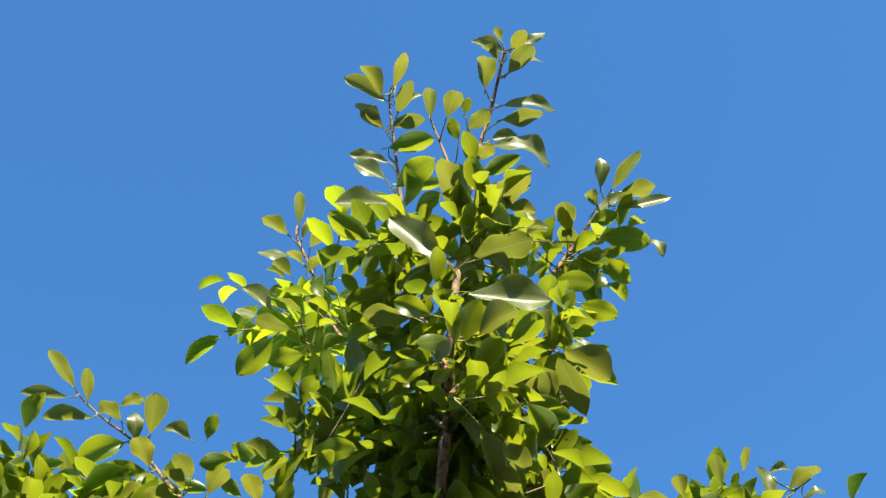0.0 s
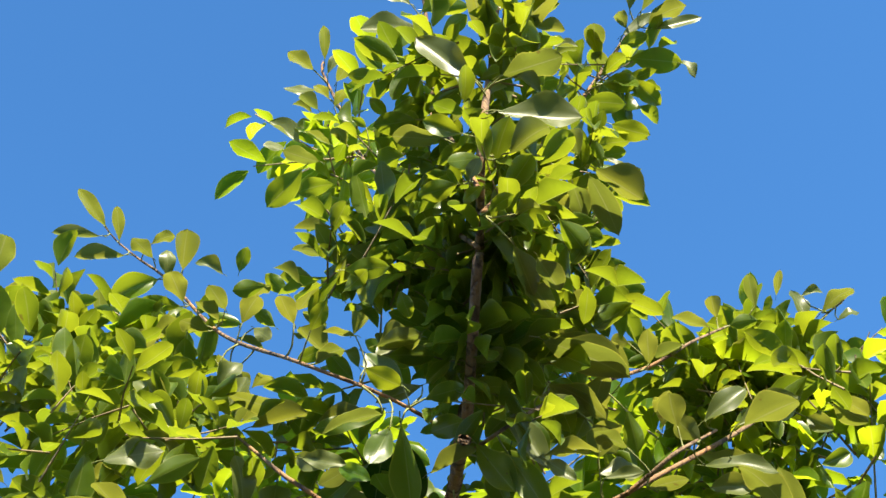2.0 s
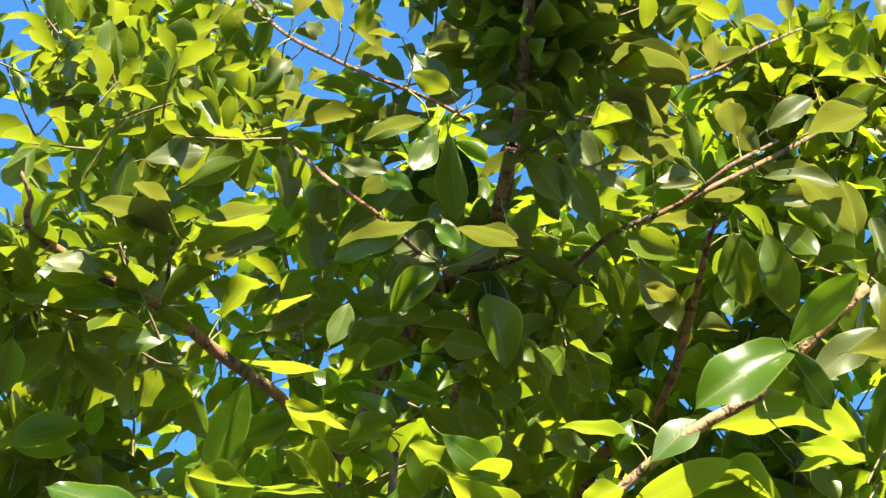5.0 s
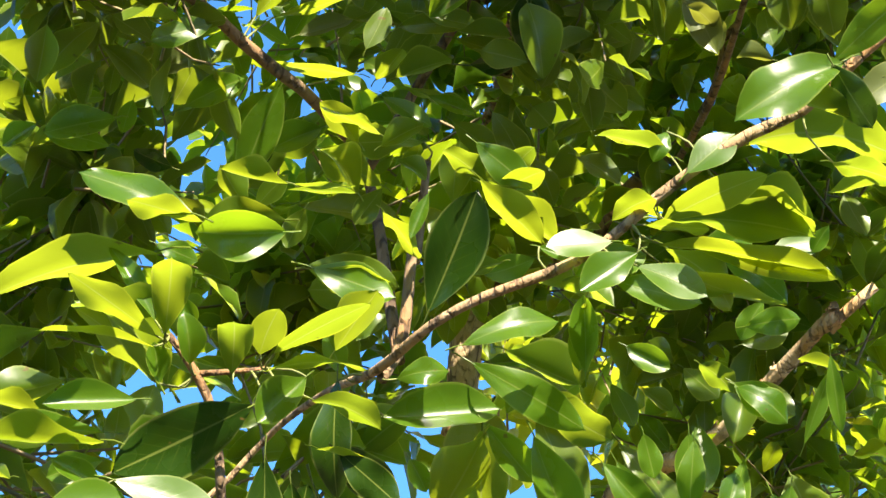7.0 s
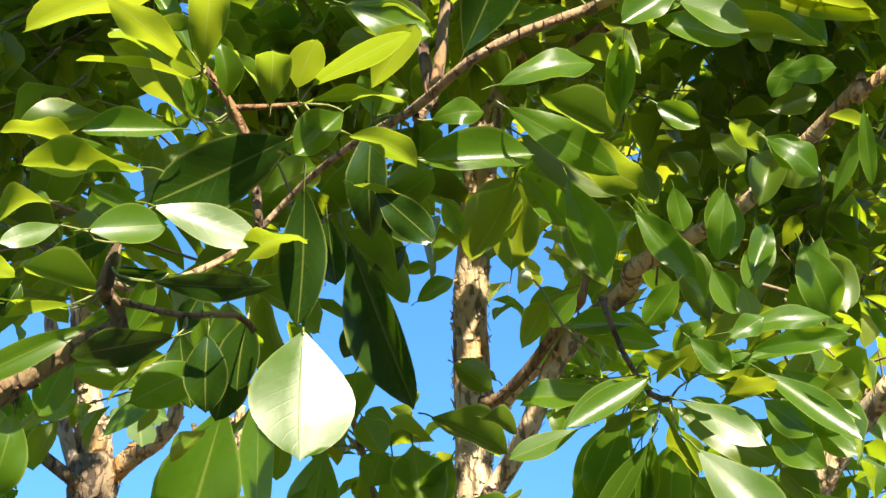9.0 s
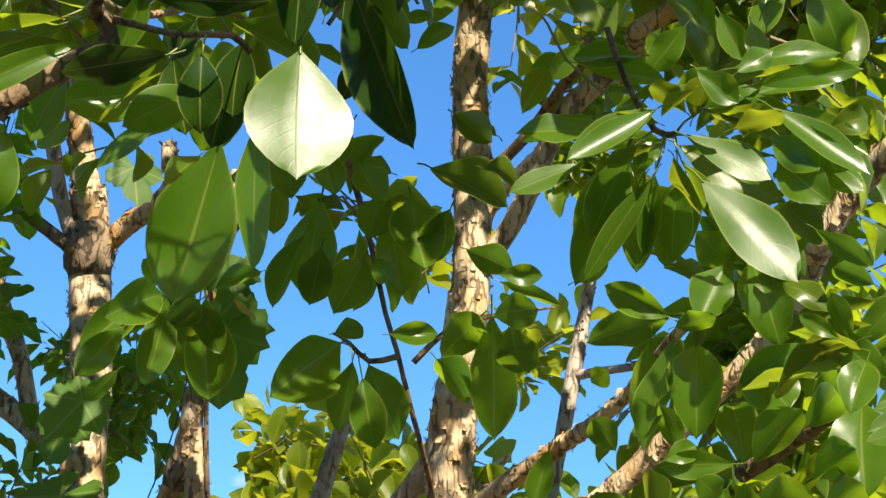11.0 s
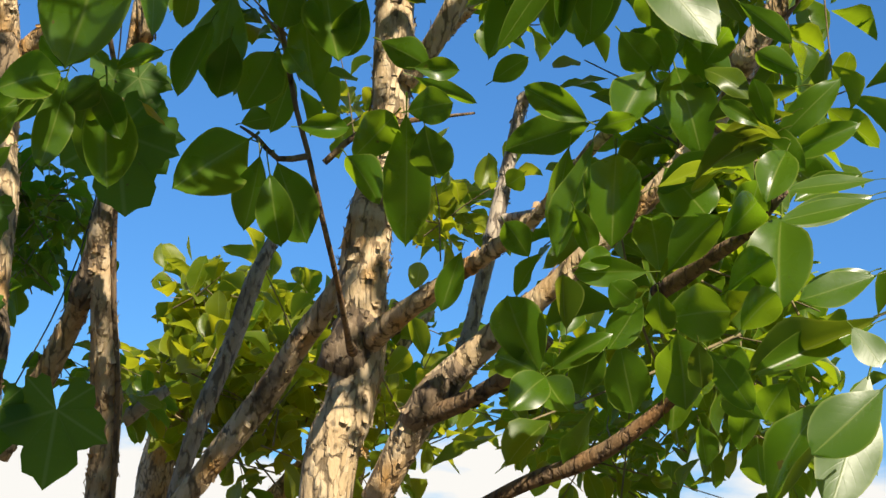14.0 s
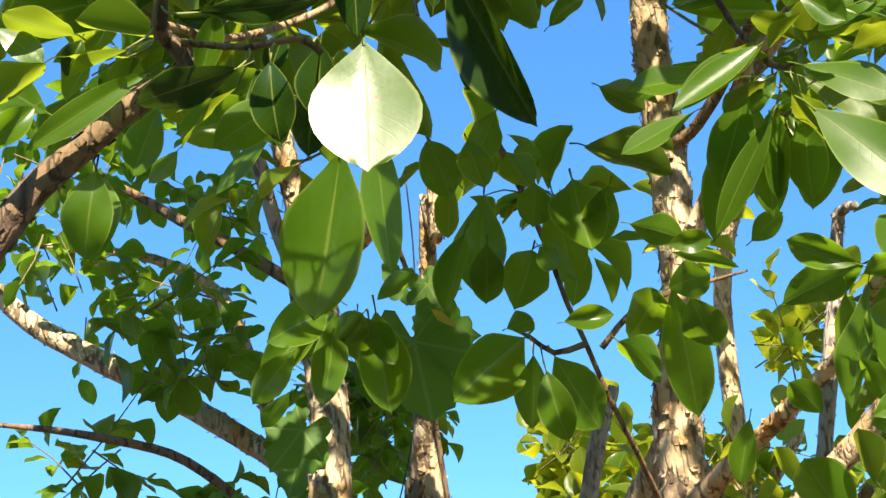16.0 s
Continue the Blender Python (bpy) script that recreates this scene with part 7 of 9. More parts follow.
leaf(main_tree, (-0.238, 2.009, 2.173), (-0.255, 2.065, 2.108), 0.049, 11, MATURE)
leaf(main_tree, (-0.184, 2.037, 2.168), (-0.227, 2.113, 2.110), 0.066, 29, MATURE)
leaf(main_tree, (-0.124, 2.021, 2.253), (-0.097, 1.973, 2.139), 0.075, 29, MATURE)
leaf(main_tree, (-0.150, 2.018, 2.235), (-0.128, 2.036, 2.118), 0.058, 121, MATURE)
leaf(main_tree, (-0.161, 1.953, 2.230), (-0.177, 2.010, 2.189), 0.048, 14, MATURE)
leaf(main_tree, (-0.211, 2.096, 2.066), (-0.289, 2.006, 1.970), 0.084, -85, MATURE)
leaf(main_tree, (-0.209, 1.975, 2.051), (-0.170, 1.947, 2.054), 0.033, -53, MATURE)
leaf(main_tree, (-0.190, 2.035, 2.028), (-0.209, 2.099, 1.944), 0.043, -6, MATURE)
leaf(main_tree, (-0.173, 2.095, 2.037), (-0.132, 2.184, 1.952), 0.068, -32, MATURE)
leaf(main_tree, (-0.176, 2.046, 2.008), (-0.155, 2.063, 1.918), 0.049, 126, MATURE)
leaf(main_tree, (-0.081, 2.030, 2.035), (-0.036, 2.079, 1.987), 0.043, -30, MATURE)
leaf(main_tree, (-0.139, 1.989, 2.056), (-0.078, 1.999, 2.062), 0.032, 102, MATURE)
leaf(main_tree, (-0.025, 2.041, 2.097), (-0.077, 2.109, 2.054), 0.058, 44, MATURE)
leaf(main_tree, (-0.098, 1.975, 2.278), (0.005, 2.033, 2.247), 0.064, -24)
leaf(main_tree, (-0.031, 1.924, 2.263), (0.016, 1.956, 2.252), 0.031, -22)
leaf(main_tree, (-0.070, 1.942, 2.342), (-0.019, 1.985, 2.320), 0.042, -41)
leaf(main_tree, (-0.146, 1.929, 2.253), (-0.186, 1.952, 2.275), 0.032, -92, MATURE)
leaf(main_tree, (-0.011, 2.061, 2.104), (-0.001, 2.178, 1.955), 0.066, -6, MATURE)
leaf(main_tree, (-0.008, 1.983, 2.084), (0.047, 1.936, 2.084), 0.048, 106, MATURE)
leaf(main_tree, (0.014, 2.032, 2.082), (0.038, 2.094, 2.031), 0.058, -23, MATURE)
leaf(main_tree, (-0.047, 1.962, 2.165), (0.015, 2.003, 2.150), 0.042, -48, MATURE)
leaf(main_tree, (-0.004, 1.957, 2.132), (0.053, 1.956, 2.133), 0.029, 104, MATURE)
leaf(main_tree, (-0.003, 2.001, 2.135), (0.079, 2.006, 2.108), 0.024, -41, MATURE)
leaf(main_tree, (-0.164, 1.977, 2.153), (-0.138, 1.957, 2.116), 0.032, 63, MATURE)
leaf(main_tree, (-0.415, 1.912, 2.153), (-0.444, 1.930, 2.148), 0.032, -115, MATURE)
leaf(main_tree, (-0.449, 1.983, 2.103), (-0.532, 1.966, 2.009), 0.049, -98, MATURE)
leaf(main_tree, (-0.454, 1.983, 2.110), (-0.501, 2.032, 2.047), 0.049, 33, MATURE)
leaf(main_tree, (-0.419, 1.954, 2.102), (-0.448, 1.902, 2.120), 0.032, 56, MATURE)
leaf(main_tree, (-0.442, 1.963, 2.098), (-0.418, 1.955, 2.027), 0.041, 57, MATURE)
leaf(main_tree, (-0.399, 2.011, 2.088), (-0.411, 2.090, 2.008), 0.066, -1, MATURE)
leaf(main_tree, (0.475, 1.634, 1.801), (0.367, 1.731, 1.754), 0.058, 17)
leaf(main_tree, (0.459, 1.584, 1.830), (0.385, 1.588, 1.801), 0.039, -71, GLOSSY)
leaf(main_tree, (0.446, 1.546, 1.914), (0.366, 1.557, 1.901), 0.023, -63, GLOSSY)
leaf(main_tree, (0.443, 1.535, 1.891), (0.354, 1.545, 1.866), 0.027, -66, GLOSSY)
leaf(main_tree, (0.461, 1.568, 1.718), (0.393, 1.560, 1.651), 0.060, -63, GLOSSY)
leaf(main_tree, (0.436, 1.651, 1.722), (0.381, 1.678, 1.614), 0.044, -69, MATURE)
leaf(main_tree, (0.438, 1.590, 1.779), (0.462, 1.574, 1.739), 0.034, 54, GLOSSY)
leaf(main_tree, (-0.288, 1.916, 2.289), (-0.280, 1.995, 2.234), 0.055, -22, MATURE)
leaf(main_tree, (-0.236, 1.913, 2.282), (-0.211, 1.891, 2.209), 0.046, 38, MATURE)
leaf(main_tree, (-0.200, 1.922, 2.318), (-0.247, 1.981, 2.273), 0.049, 47, MATURE)
leaf(main_tree, (-0.185, 1.903, 2.256), (-0.153, 1.884, 2.200), 0.046, 57, MATURE)
leaf(main_tree, (-0.070, 1.969, 2.220), (-0.099, 2.025, 2.162), 0.047, 19, MATURE)
leaf(main_tree, (-0.377, 1.902, 2.065), (-0.348, 1.954, 2.013), 0.040, -28, MATURE)
leaf(main_tree, (0.145, 1.502, 2.186), (0.056, 1.498, 2.127), 0.038, -74, GLOSSY)
leaf(main_tree, (0.119, 1.539, 2.169), (0.005, 1.544, 2.172), 0.040, -62, MATURE)
leaf(main_tree, (0.073, 1.531, 2.136), (0.001, 1.525, 2.100), 0.029, -72, GLOSSY)
leaf(main_tree, (0.125, 1.609, 2.179), (0.092, 1.696, 2.085), 0.062, 25, MATURE)
leaf(main_tree, (0.136, 1.584, 2.133), (0.074, 1.623, 2.031), 0.040, -88, MATURE)
leaf(main_tree, (0.142, 1.576, 2.130), (0.137, 1.594, 2.040), 0.036, -156, MATURE)
leaf(main_tree, (0.186, 1.600, 2.146), (0.174, 1.669, 2.068), 0.055, 16, MATURE)
leaf(main_tree, (0.167, 1.524, 2.144), (0.201, 1.573, 2.100), 0.039, 24)
leaf(main_tree, (0.178, 1.508, 2.161), (0.260, 1.495, 2.114), 0.038, 74, GLOSSY)
leaf(main_tree, (0.178, 1.570, 2.174), (0.283, 1.558, 2.112), 0.044, 80)
leaf(main_tree, (0.206, 1.548, 2.205), (0.298, 1.587, 2.195), 0.055, -9)
leaf(main_tree, (0.199, 1.526, 2.209), (0.273, 1.534, 2.185), 0.041, -45, MATURE)
leaf(main_tree, (0.263, 1.520, 2.170), (0.306, 1.494, 2.124), 0.035, 90, MATURE)
leaf(main_tree, (0.275, 1.536, 2.149), (0.318, 1.498, 2.093), 0.045, 81, MATURE)
leaf(main_tree, (0.263, 1.508, 2.195), (0.355, 1.489, 2.121), 0.036, 69, GLOSSY)
leaf(main_tree, (0.305, 1.523, 2.136), (0.355, 1.513, 2.112), 0.025, 75, GLOSSY)
leaf(main_tree, (0.280, 1.535, 2.102), (0.322, 1.568, 2.071), 0.035, -29)
leaf(main_tree, (0.310, 1.535, 2.077), (0.366, 1.550, 2.045), 0.024, -40, MATURE)
leaf(main_tree, (0.176, 1.507, 2.187), (0.137, 1.477, 2.204), 0.028, 20)
leaf(main_tree, (0.185, 1.517, 2.185), (0.199, 1.471, 2.216), 0.029, 3)
leaf(main_tree, (0.155, 1.524, 2.164), (0.127, 1.534, 2.128), 0.023, -94, MATURE)
leaf(main_tree, (0.149, 1.515, 2.177), (0.106, 1.499, 2.181), 0.025, 23)
leaf(main_tree, (0.320, 1.509, 2.176), (0.362, 1.517, 2.194), 0.032, 102)
leaf(main_tree, (0.313, 1.506, 2.199), (0.367, 1.537, 2.176), 0.033, -8)
leaf(main_tree, (0.144, 1.511, 2.152), (0.100, 1.543, 2.137), 0.029, 19)
leaf(main_tree, (0.226, 1.512, 2.173), (0.270, 1.470, 2.175), 0.031, -34)
leaf(main_tree, (0.184, 1.447, 2.095), (0.270, 1.422, 1.990), 0.062, 67, GLOSSY)
leaf(main_tree, (0.218, 2.031, 2.104), (0.135, 2.040, 2.146), 0.042, -103, MATURE)
leaf(main_tree, (0.227, 2.082, 2.117), (0.120, 2.147, 2.091), 0.058, 50, MATURE)
leaf(main_tree, (0.296, 2.033, 2.178), (0.256, 1.996, 2.092), 0.061, -46, MATURE)
leaf(main_tree, (0.266, 2.102, 2.085), (0.263, 2.081, 1.952), 0.074, 3, MATURE)
leaf(main_tree, (0.229, 2.052, 2.083), (0.191, 2.070, 1.931), 0.050, -71, MATURE)
leaf(main_tree, (0.202, 2.079, 2.081), (0.194, 2.169, 1.978), 0.049, 30, MATURE)
leaf(main_tree, (0.334, 2.069, 2.197), (0.368, 2.045, 2.071), 0.071, 64, MATURE)
leaf(main_tree, (0.251, 1.990, 2.210), (0.306, 2.046, 2.182), 0.054, -45, MATURE)
leaf(main_tree, (0.288, 1.998, 2.222), (0.322, 2.053, 2.185), 0.049, -25, MATURE)
leaf(main_tree, (0.313, 1.966, 2.204), (0.266, 1.907, 2.236), 0.048, 36, MATURE)
leaf(main_tree, (0.333, 1.987, 2.206), (0.403, 2.051, 2.172), 0.057, -46, MATURE)
leaf(main_tree, (0.366, 2.021, 2.164), (0.350, 2.103, 2.114), 0.058, 26, MATURE)
leaf(main_tree, (0.224, 1.988, 2.080), (0.271, 1.949, 2.087), 0.033, -50, MATURE)
leaf(main_tree, (0.405, 2.002, 2.068), (0.311, 2.048, 2.019), 0.040, -91, MATURE)
leaf(main_tree, (0.325, 2.065, 2.059), (0.371, 2.001, 1.982), 0.071, 63, MATURE)
leaf(main_tree, (0.482, 2.088, 2.013), (0.469, 2.027, 1.875), 0.085, 2, MATURE)
leaf(main_tree, (0.324, 2.077, 1.927), (0.316, 2.125, 2.015), 0.059, -23, MATURE)
leaf(main_tree, (0.305, 2.041, 1.916), (0.212, 2.056, 1.910), 0.039, -100, MATURE)
leaf(main_tree, (0.337, 2.093, 1.868), (0.405, 2.009, 1.867), 0.074, 101, MATURE)
leaf(main_tree, (0.303, 2.078, 1.890), (0.265, 2.094, 1.822), 0.044, -106, MATURE)
leaf(main_tree, (0.318, 2.037, 1.892), (0.336, 2.085, 1.846), 0.040, -12, MATURE)
leaf(main_tree, (0.354, 2.099, 1.852), (0.383, 2.185, 1.765), 0.074, -9, MATURE)
leaf(main_tree, (0.334, 2.051, 1.923), (0.385, 1.989, 1.982), 0.055, -36, MATURE)
leaf(main_tree, (0.182, 2.124, 1.796), (0.131, 2.048, 1.877), 0.070, 33, MATURE)
leaf(main_tree, (0.177, 2.099, 1.788), (0.124, 2.149, 1.814), 0.046, -82, MATURE)
leaf(main_tree, (0.187, 2.062, 1.779), (0.142, 2.022, 1.729), 0.051, -56, MATURE)
leaf(main_tree, (0.188, 2.084, 1.781), (0.217, 2.040, 1.734), 0.051, 53, MATURE)
leaf(main_tree, (0.197, 2.099, 1.795), (0.271, 2.083, 1.843), 0.033, 99, MATURE)
leaf(main_tree, (0.211, 2.080, 1.844), (0.199, 2.034, 1.905), 0.039, -20)
leaf(main_tree, (0.217, 2.033, 1.916), (0.261, 2.059, 1.942), 0.032, 79, MATURE)
leaf(main_tree, (0.283, 2.114, 1.835), (0.315, 2.180, 1.754), 0.061, -18, MATURE)
leaf(main_tree, (0.287, 2.024, 1.873), (0.253, 1.996, 1.890), 0.040, -123, MATURE)
leaf(main_tree, (0.390, 2.078, 1.829), (0.457, 2.113, 1.760), 0.051, -37, MATURE)
leaf(main_tree, (0.369, 2.029, 1.829), (0.382, 2.064, 1.777), 0.033, 6)
leaf(main_tree, (0.413, 2.068, 1.907), (0.453, 1.996, 1.936), 0.058, -58, MATURE)
leaf(main_tree, (0.429, 2.061, 1.856), (0.458, 1.994, 1.893), 0.049, -49, MATURE)
leaf(main_tree, (0.398, 2.043, 1.968), (0.427, 1.974, 2.002), 0.049, -47, MATURE)
leaf(main_tree, (0.247, 2.081, 1.837), (0.239, 2.133, 1.765), 0.048, 16, MATURE)
leaf(main_tree, (0.210, 2.087, 1.820), (0.269, 2.129, 1.805), 0.043, -52, MATURE)
leaf(main_tree, (0.439, 2.028, 2.043), (0.431, 2.097, 1.993), 0.049, 24, MATURE)
leaf(main_tree, (0.209, 2.035, 1.988), (0.237, 2.068, 1.934), 0.034, -15, MATURE)
leaf(main_tree, (0.142, 2.022, 2.027), (0.122, 2.049, 2.016), 0.032, 56, MATURE)
leaf(main_tree, (0.122, 2.037, 1.966), (0.158, 2.081, 1.933), 0.040, -42, MATURE)
leaf(main_tree, (0.379, 1.940, 2.207), (0.360, 1.999, 2.178), 0.040, 35, MATURE)
leaf(main_tree, (0.096, 2.021, 2.144), (0.138, 1.981, 2.165), 0.032, -56, MATURE)
leaf(main_tree, (0.071, 2.053, 1.927), (0.051, 2.067, 1.851), 0.035, -123, MATURE)
leaf(main_tree, (0.360, 1.686, 2.030), (0.306, 1.697, 2.065), 0.030, -75)
leaf(main_tree, (0.397, 1.667, 2.041), (0.315, 1.722, 2.016), 0.042, 17)
leaf(main_tree, (0.385, 1.697, 2.001), (0.308, 1.755, 1.957), 0.035, 14)
leaf(main_tree, (0.398, 1.680, 2.018), (0.353, 1.729, 1.986), 0.035, 7)
leaf(main_tree, (0.361, 1.730, 2.021), (0.422, 1.717, 1.967), 0.042, 101, MATURE)
leaf(main_tree, (0.396, 1.694, 1.982), (0.369, 1.665, 1.916), 0.044, -34, MATURE)
leaf(main_tree, (0.384, 1.672, 1.988), (0.329, 1.700, 1.998), 0.033, 26)
leaf(main_tree, (0.361, 1.670, 1.998), (0.319, 1.679, 2.025), 0.020, -102, MATURE)
leaf(main_tree, (0.376, 1.683, 2.001), (0.351, 1.660, 2.047), 0.025, 13, MATURE)
leaf(main_tree, (0.399, 1.670, 2.060), (0.350, 1.651, 2.072), 0.029, 44, MATURE)
leaf(main_tree, (0.519, 2.336, 1.780), (0.451, 2.302, 1.801), 0.041, 50, MATURE)
leaf(main_tree, (0.498, 2.352, 1.790), (0.501, 2.404, 1.739), 0.046, 9, MATURE)
leaf(main_tree, (0.514, 2.348, 1.746), (0.535, 2.398, 1.691), 0.055, -12, MATURE)
leaf(main_tree, (0.434, 2.356, 1.769), (0.452, 2.392, 1.712), 0.034, 3, MATURE)
leaf(main_tree, (0.554, 2.357, 1.901), (0.544, 2.419, 1.852), 0.056, 28, MATURE)
leaf(main_tree, (0.560, 2.378, 1.838), (0.542, 2.441, 1.792), 0.056, 38, MATURE)
leaf(main_tree, (0.469, 2.389, 1.892), (0.516, 2.436, 1.840), 0.047, -39, MATURE)
leaf(main_tree, (-0.008, 1.109, 2.924), (-0.084, 1.109, 2.907), 0.023, -103, YOUNG_LEAVES)
leaf(main_tree, (0.045, 1.154, 3.095), (-0.013, 1.149, 3.053), 0.035, -118, SHOOT)
leaf(main_tree, (0.057, 1.155, 3.076), (0.010, 1.148, 3.035), 0.029, 35, YOUNG_LEAVES)
leaf(main_tree, (0.016, 1.137, 2.992), (-0.025, 1.139, 3.051), 0.034, -103, YOUNG_LEAVES)
leaf(main_tree, (0.082, 1.168, 3.036), (0.137, 1.135, 3.040), 0.025, 17, SHOOT)
leaf(main_tree, (0.136, 1.185, 3.001), (0.176, 1.206, 2.912), 0.028, 107, SHOOT)
leaf(main_tree, (0.011, 1.148, 2.940), (0.017, 1.215, 2.867), 0.035, -25, YOUNG_LEAVES)
leaf(main_tree, (-0.001, 1.125, 2.917), (-0.026, 1.125, 2.867), 0.031, -114, YOUNG_LEAVES)
leaf(main_tree, (-0.093, 1.069, 2.832), (-0.047, 1.068, 2.818), 0.021, 107, SHOOT)
leaf(main_tree, (-0.056, 1.079, 2.825), (-0.023, 1.069, 2.796), 0.020, 103, MATURE)
leaf(main_tree, (-0.021, 1.144, 2.814), (-0.110, 1.176, 2.810), 0.035, 1, SHOOT)
leaf(main_tree, (-0.002, 1.267, 2.854), (-0.056, 1.261, 2.871), 0.039, -90, SHOOT)
leaf(main_tree, (-0.007, 1.268, 2.846), (-0.060, 1.280, 2.796), 0.037, -116, MATURE)
leaf(main_tree, (-0.002, 1.120, 2.791), (0.023, 1.118, 2.755), 0.020, 100, MATURE)
leaf(main_tree, (0.057, 1.230, 2.865), (0.003, 1.228, 2.834), 0.026, -110, MATURE)
leaf(main_tree, (0.018, 1.133, 2.796), (0.082, 1.166, 2.794), 0.031, 9, SHOOT)
leaf(main_tree, (0.077, 1.248, 2.886), (0.099, 1.279, 2.876), 0.023, -27, SHOOT)
leaf(main_tree, (0.113, 1.492, 3.015), (0.179, 1.499, 2.943), 0.036, 100, SHOOT)
leaf(main_tree, (0.098, 1.487, 2.993), (0.160, 1.533, 2.990), 0.042, 1, SHOOT)
leaf(main_tree, (0.116, 1.497, 3.030), (0.164, 1.487, 2.973), 0.041, 116, YOUNG_LEAVES)
leaf(main_tree, (0.054, 1.499, 2.964), (0.062, 1.515, 2.855), 0.056, 165, YOUNG_LEAVES)
leaf(main_tree, (0.041, 1.190, 2.906), (0.094, 1.154, 2.906), 0.028, 15, SHOOT)
leaf(main_tree, (0.097, 1.214, 2.967), (0.136, 1.216, 2.891), 0.037, 102, YOUNG_LEAVES)
leaf(main_tree, (0.133, 1.213, 2.945), (0.172, 1.233, 2.869), 0.036, 121, YOUNG_LEAVES)
leaf(main_tree, (0.111, 1.224, 2.940), (0.132, 1.283, 2.918), 0.030, -32, YOUNG_LEAVES)
leaf(main_tree, (0.220, 1.545, 3.046), (0.226, 1.574, 2.974), 0.039, 161, YOUNG_LEAVES)
leaf(main_tree, (0.248, 1.523, 3.040), (0.288, 1.533, 2.930), 0.043, 116, SHOOT)
leaf(main_tree, (0.212, 1.326, 2.932), (0.264, 1.299, 2.868), 0.038, 95, YOUNG_LEAVES)
leaf(main_tree, (0.177, 1.587, 3.042), (0.159, 1.626, 2.942), 0.043, -159, YOUNG_LEAVES)
leaf(main_tree, (0.137, 1.630, 2.993), (0.192, 1.629, 2.943), 0.038, 96, SHOOT)
leaf(main_tree, (0.175, 1.551, 3.048), (0.205, 1.530, 3.042), 0.034, -47, SHOOT)
leaf(main_tree, (0.205, 1.232, 3.151), (0.309, 1.288, 3.139), 0.051, 18, SHOOT)
leaf(main_tree, (0.188, 1.213, 3.123), (0.243, 1.193, 3.057), 0.039, 104, YOUNG_LEAVES)
leaf(main_tree, (0.192, 1.211, 3.051), (0.261, 1.254, 3.026), 0.034, 8, SHOOT)
leaf(main_tree, (0.174, 1.188, 3.010), (0.217, 1.183, 2.980), 0.024, 105, SHOOT)
leaf(main_tree, (0.249, 1.288, 3.052), (0.278, 1.329, 3.038), 0.031, -21, SHOOT)
leaf(main_tree, (0.168, 1.185, 2.914), (0.232, 1.171, 2.904), 0.024, 9, SHOOT)
leaf(main_tree, (0.170, 1.186, 2.910), (0.202, 1.187, 2.878), 0.019, 104, SHOOT)
leaf(main_tree, (0.074, 1.164, 3.053), (0.044, 1.168, 3.022), 0.019, -114, YOUNG_LEAVES)
leaf(main_tree, (0.039, 1.154, 3.007), (-0.016, 1.155, 2.985), 0.023, -97, SHOOT)
leaf(main_tree, (0.087, 1.190, 2.981), (0.044, 1.174, 2.951), 0.029, -123, YOUNG_LEAVES)
leaf(main_tree, (-0.036, 1.437, 2.883), (0.044, 1.451, 2.867), 0.033, 98, YOUNG_LEAVES)
leaf(main_tree, (0.146, 1.147, 3.109), (0.107, 1.139, 3.075), 0.027, -124, YOUNG_LEAVES)
leaf(main_tree, (-0.133, 1.353, 2.807), (-0.112, 1.350, 2.863), 0.029, 105)
leaf(main_tree, (-0.120, 1.478, 2.847), (-0.093, 1.438, 2.867), 0.030, -25)
leaf(main_tree, (-0.141, 1.408, 2.828), (-0.111, 1.406, 2.805), 0.023, 101)
leaf(main_tree, (-0.085, 1.465, 2.850), (-0.039, 1.471, 2.883), 0.030, 93)
leaf(main_tree, (-0.079, 1.557, 2.885), (-0.012, 1.591, 2.873), 0.039, 3)
leaf(main_tree, (-0.127, 1.543, 2.864), (-0.073, 1.592, 2.845), 0.035, -2)
leaf(main_tree, (-0.211, 1.767, 2.955), (-0.159, 1.798, 2.969), 0.034, -30)
leaf(main_tree, (0.047, 1.316, 2.844), (0.065, 1.335, 2.752), 0.049, 130)
leaf(main_tree, (-0.006, 1.373, 2.820), (0.048, 1.352, 2.789), 0.037, 98)
leaf(main_tree, (0.006, 1.643, 2.916), (0.052, 1.664, 2.829), 0.043, 115)
leaf(main_tree, (-0.046, 1.646, 2.902), (0.016, 1.681, 2.867), 0.041, -45, YOUNG_LEAVES)
leaf(main_tree, (0.088, 1.611, 2.948), (0.120, 1.661, 2.922), 0.032, 15)
leaf(main_tree, (0.058, 1.658, 2.934), (0.083, 1.693, 2.927), 0.050, -33)
leaf(main_tree, (0.137, 1.563, 2.907), (0.173, 1.546, 2.852), 0.045, 94)
leaf(main_tree, (0.149, 1.469, 2.914), (0.164, 1.520, 2.886), 0.033, -10)
leaf(main_tree, (0.176, 1.459, 2.911), (0.171, 1.508, 2.895), 0.031, 11, YOUNG_LEAVES)
leaf(main_tree, (0.108, 1.480, 2.939), (0.150, 1.469, 2.879), 0.039, 106)
leaf(main_tree, (-0.067, 1.307, 2.823), (-0.008, 1.317, 2.813), 0.030, 95)
leaf(main_tree, (-0.029, 1.307, 2.799), (0.030, 1.313, 2.795), 0.029, 1)
leaf(main_tree, (0.060, 1.803, 2.944), (0.093, 1.818, 2.875), 0.037, 115)
leaf(main_tree, (0.015, 2.005, 2.713), (0.155, 2.036, 2.634), 0.066, 102)
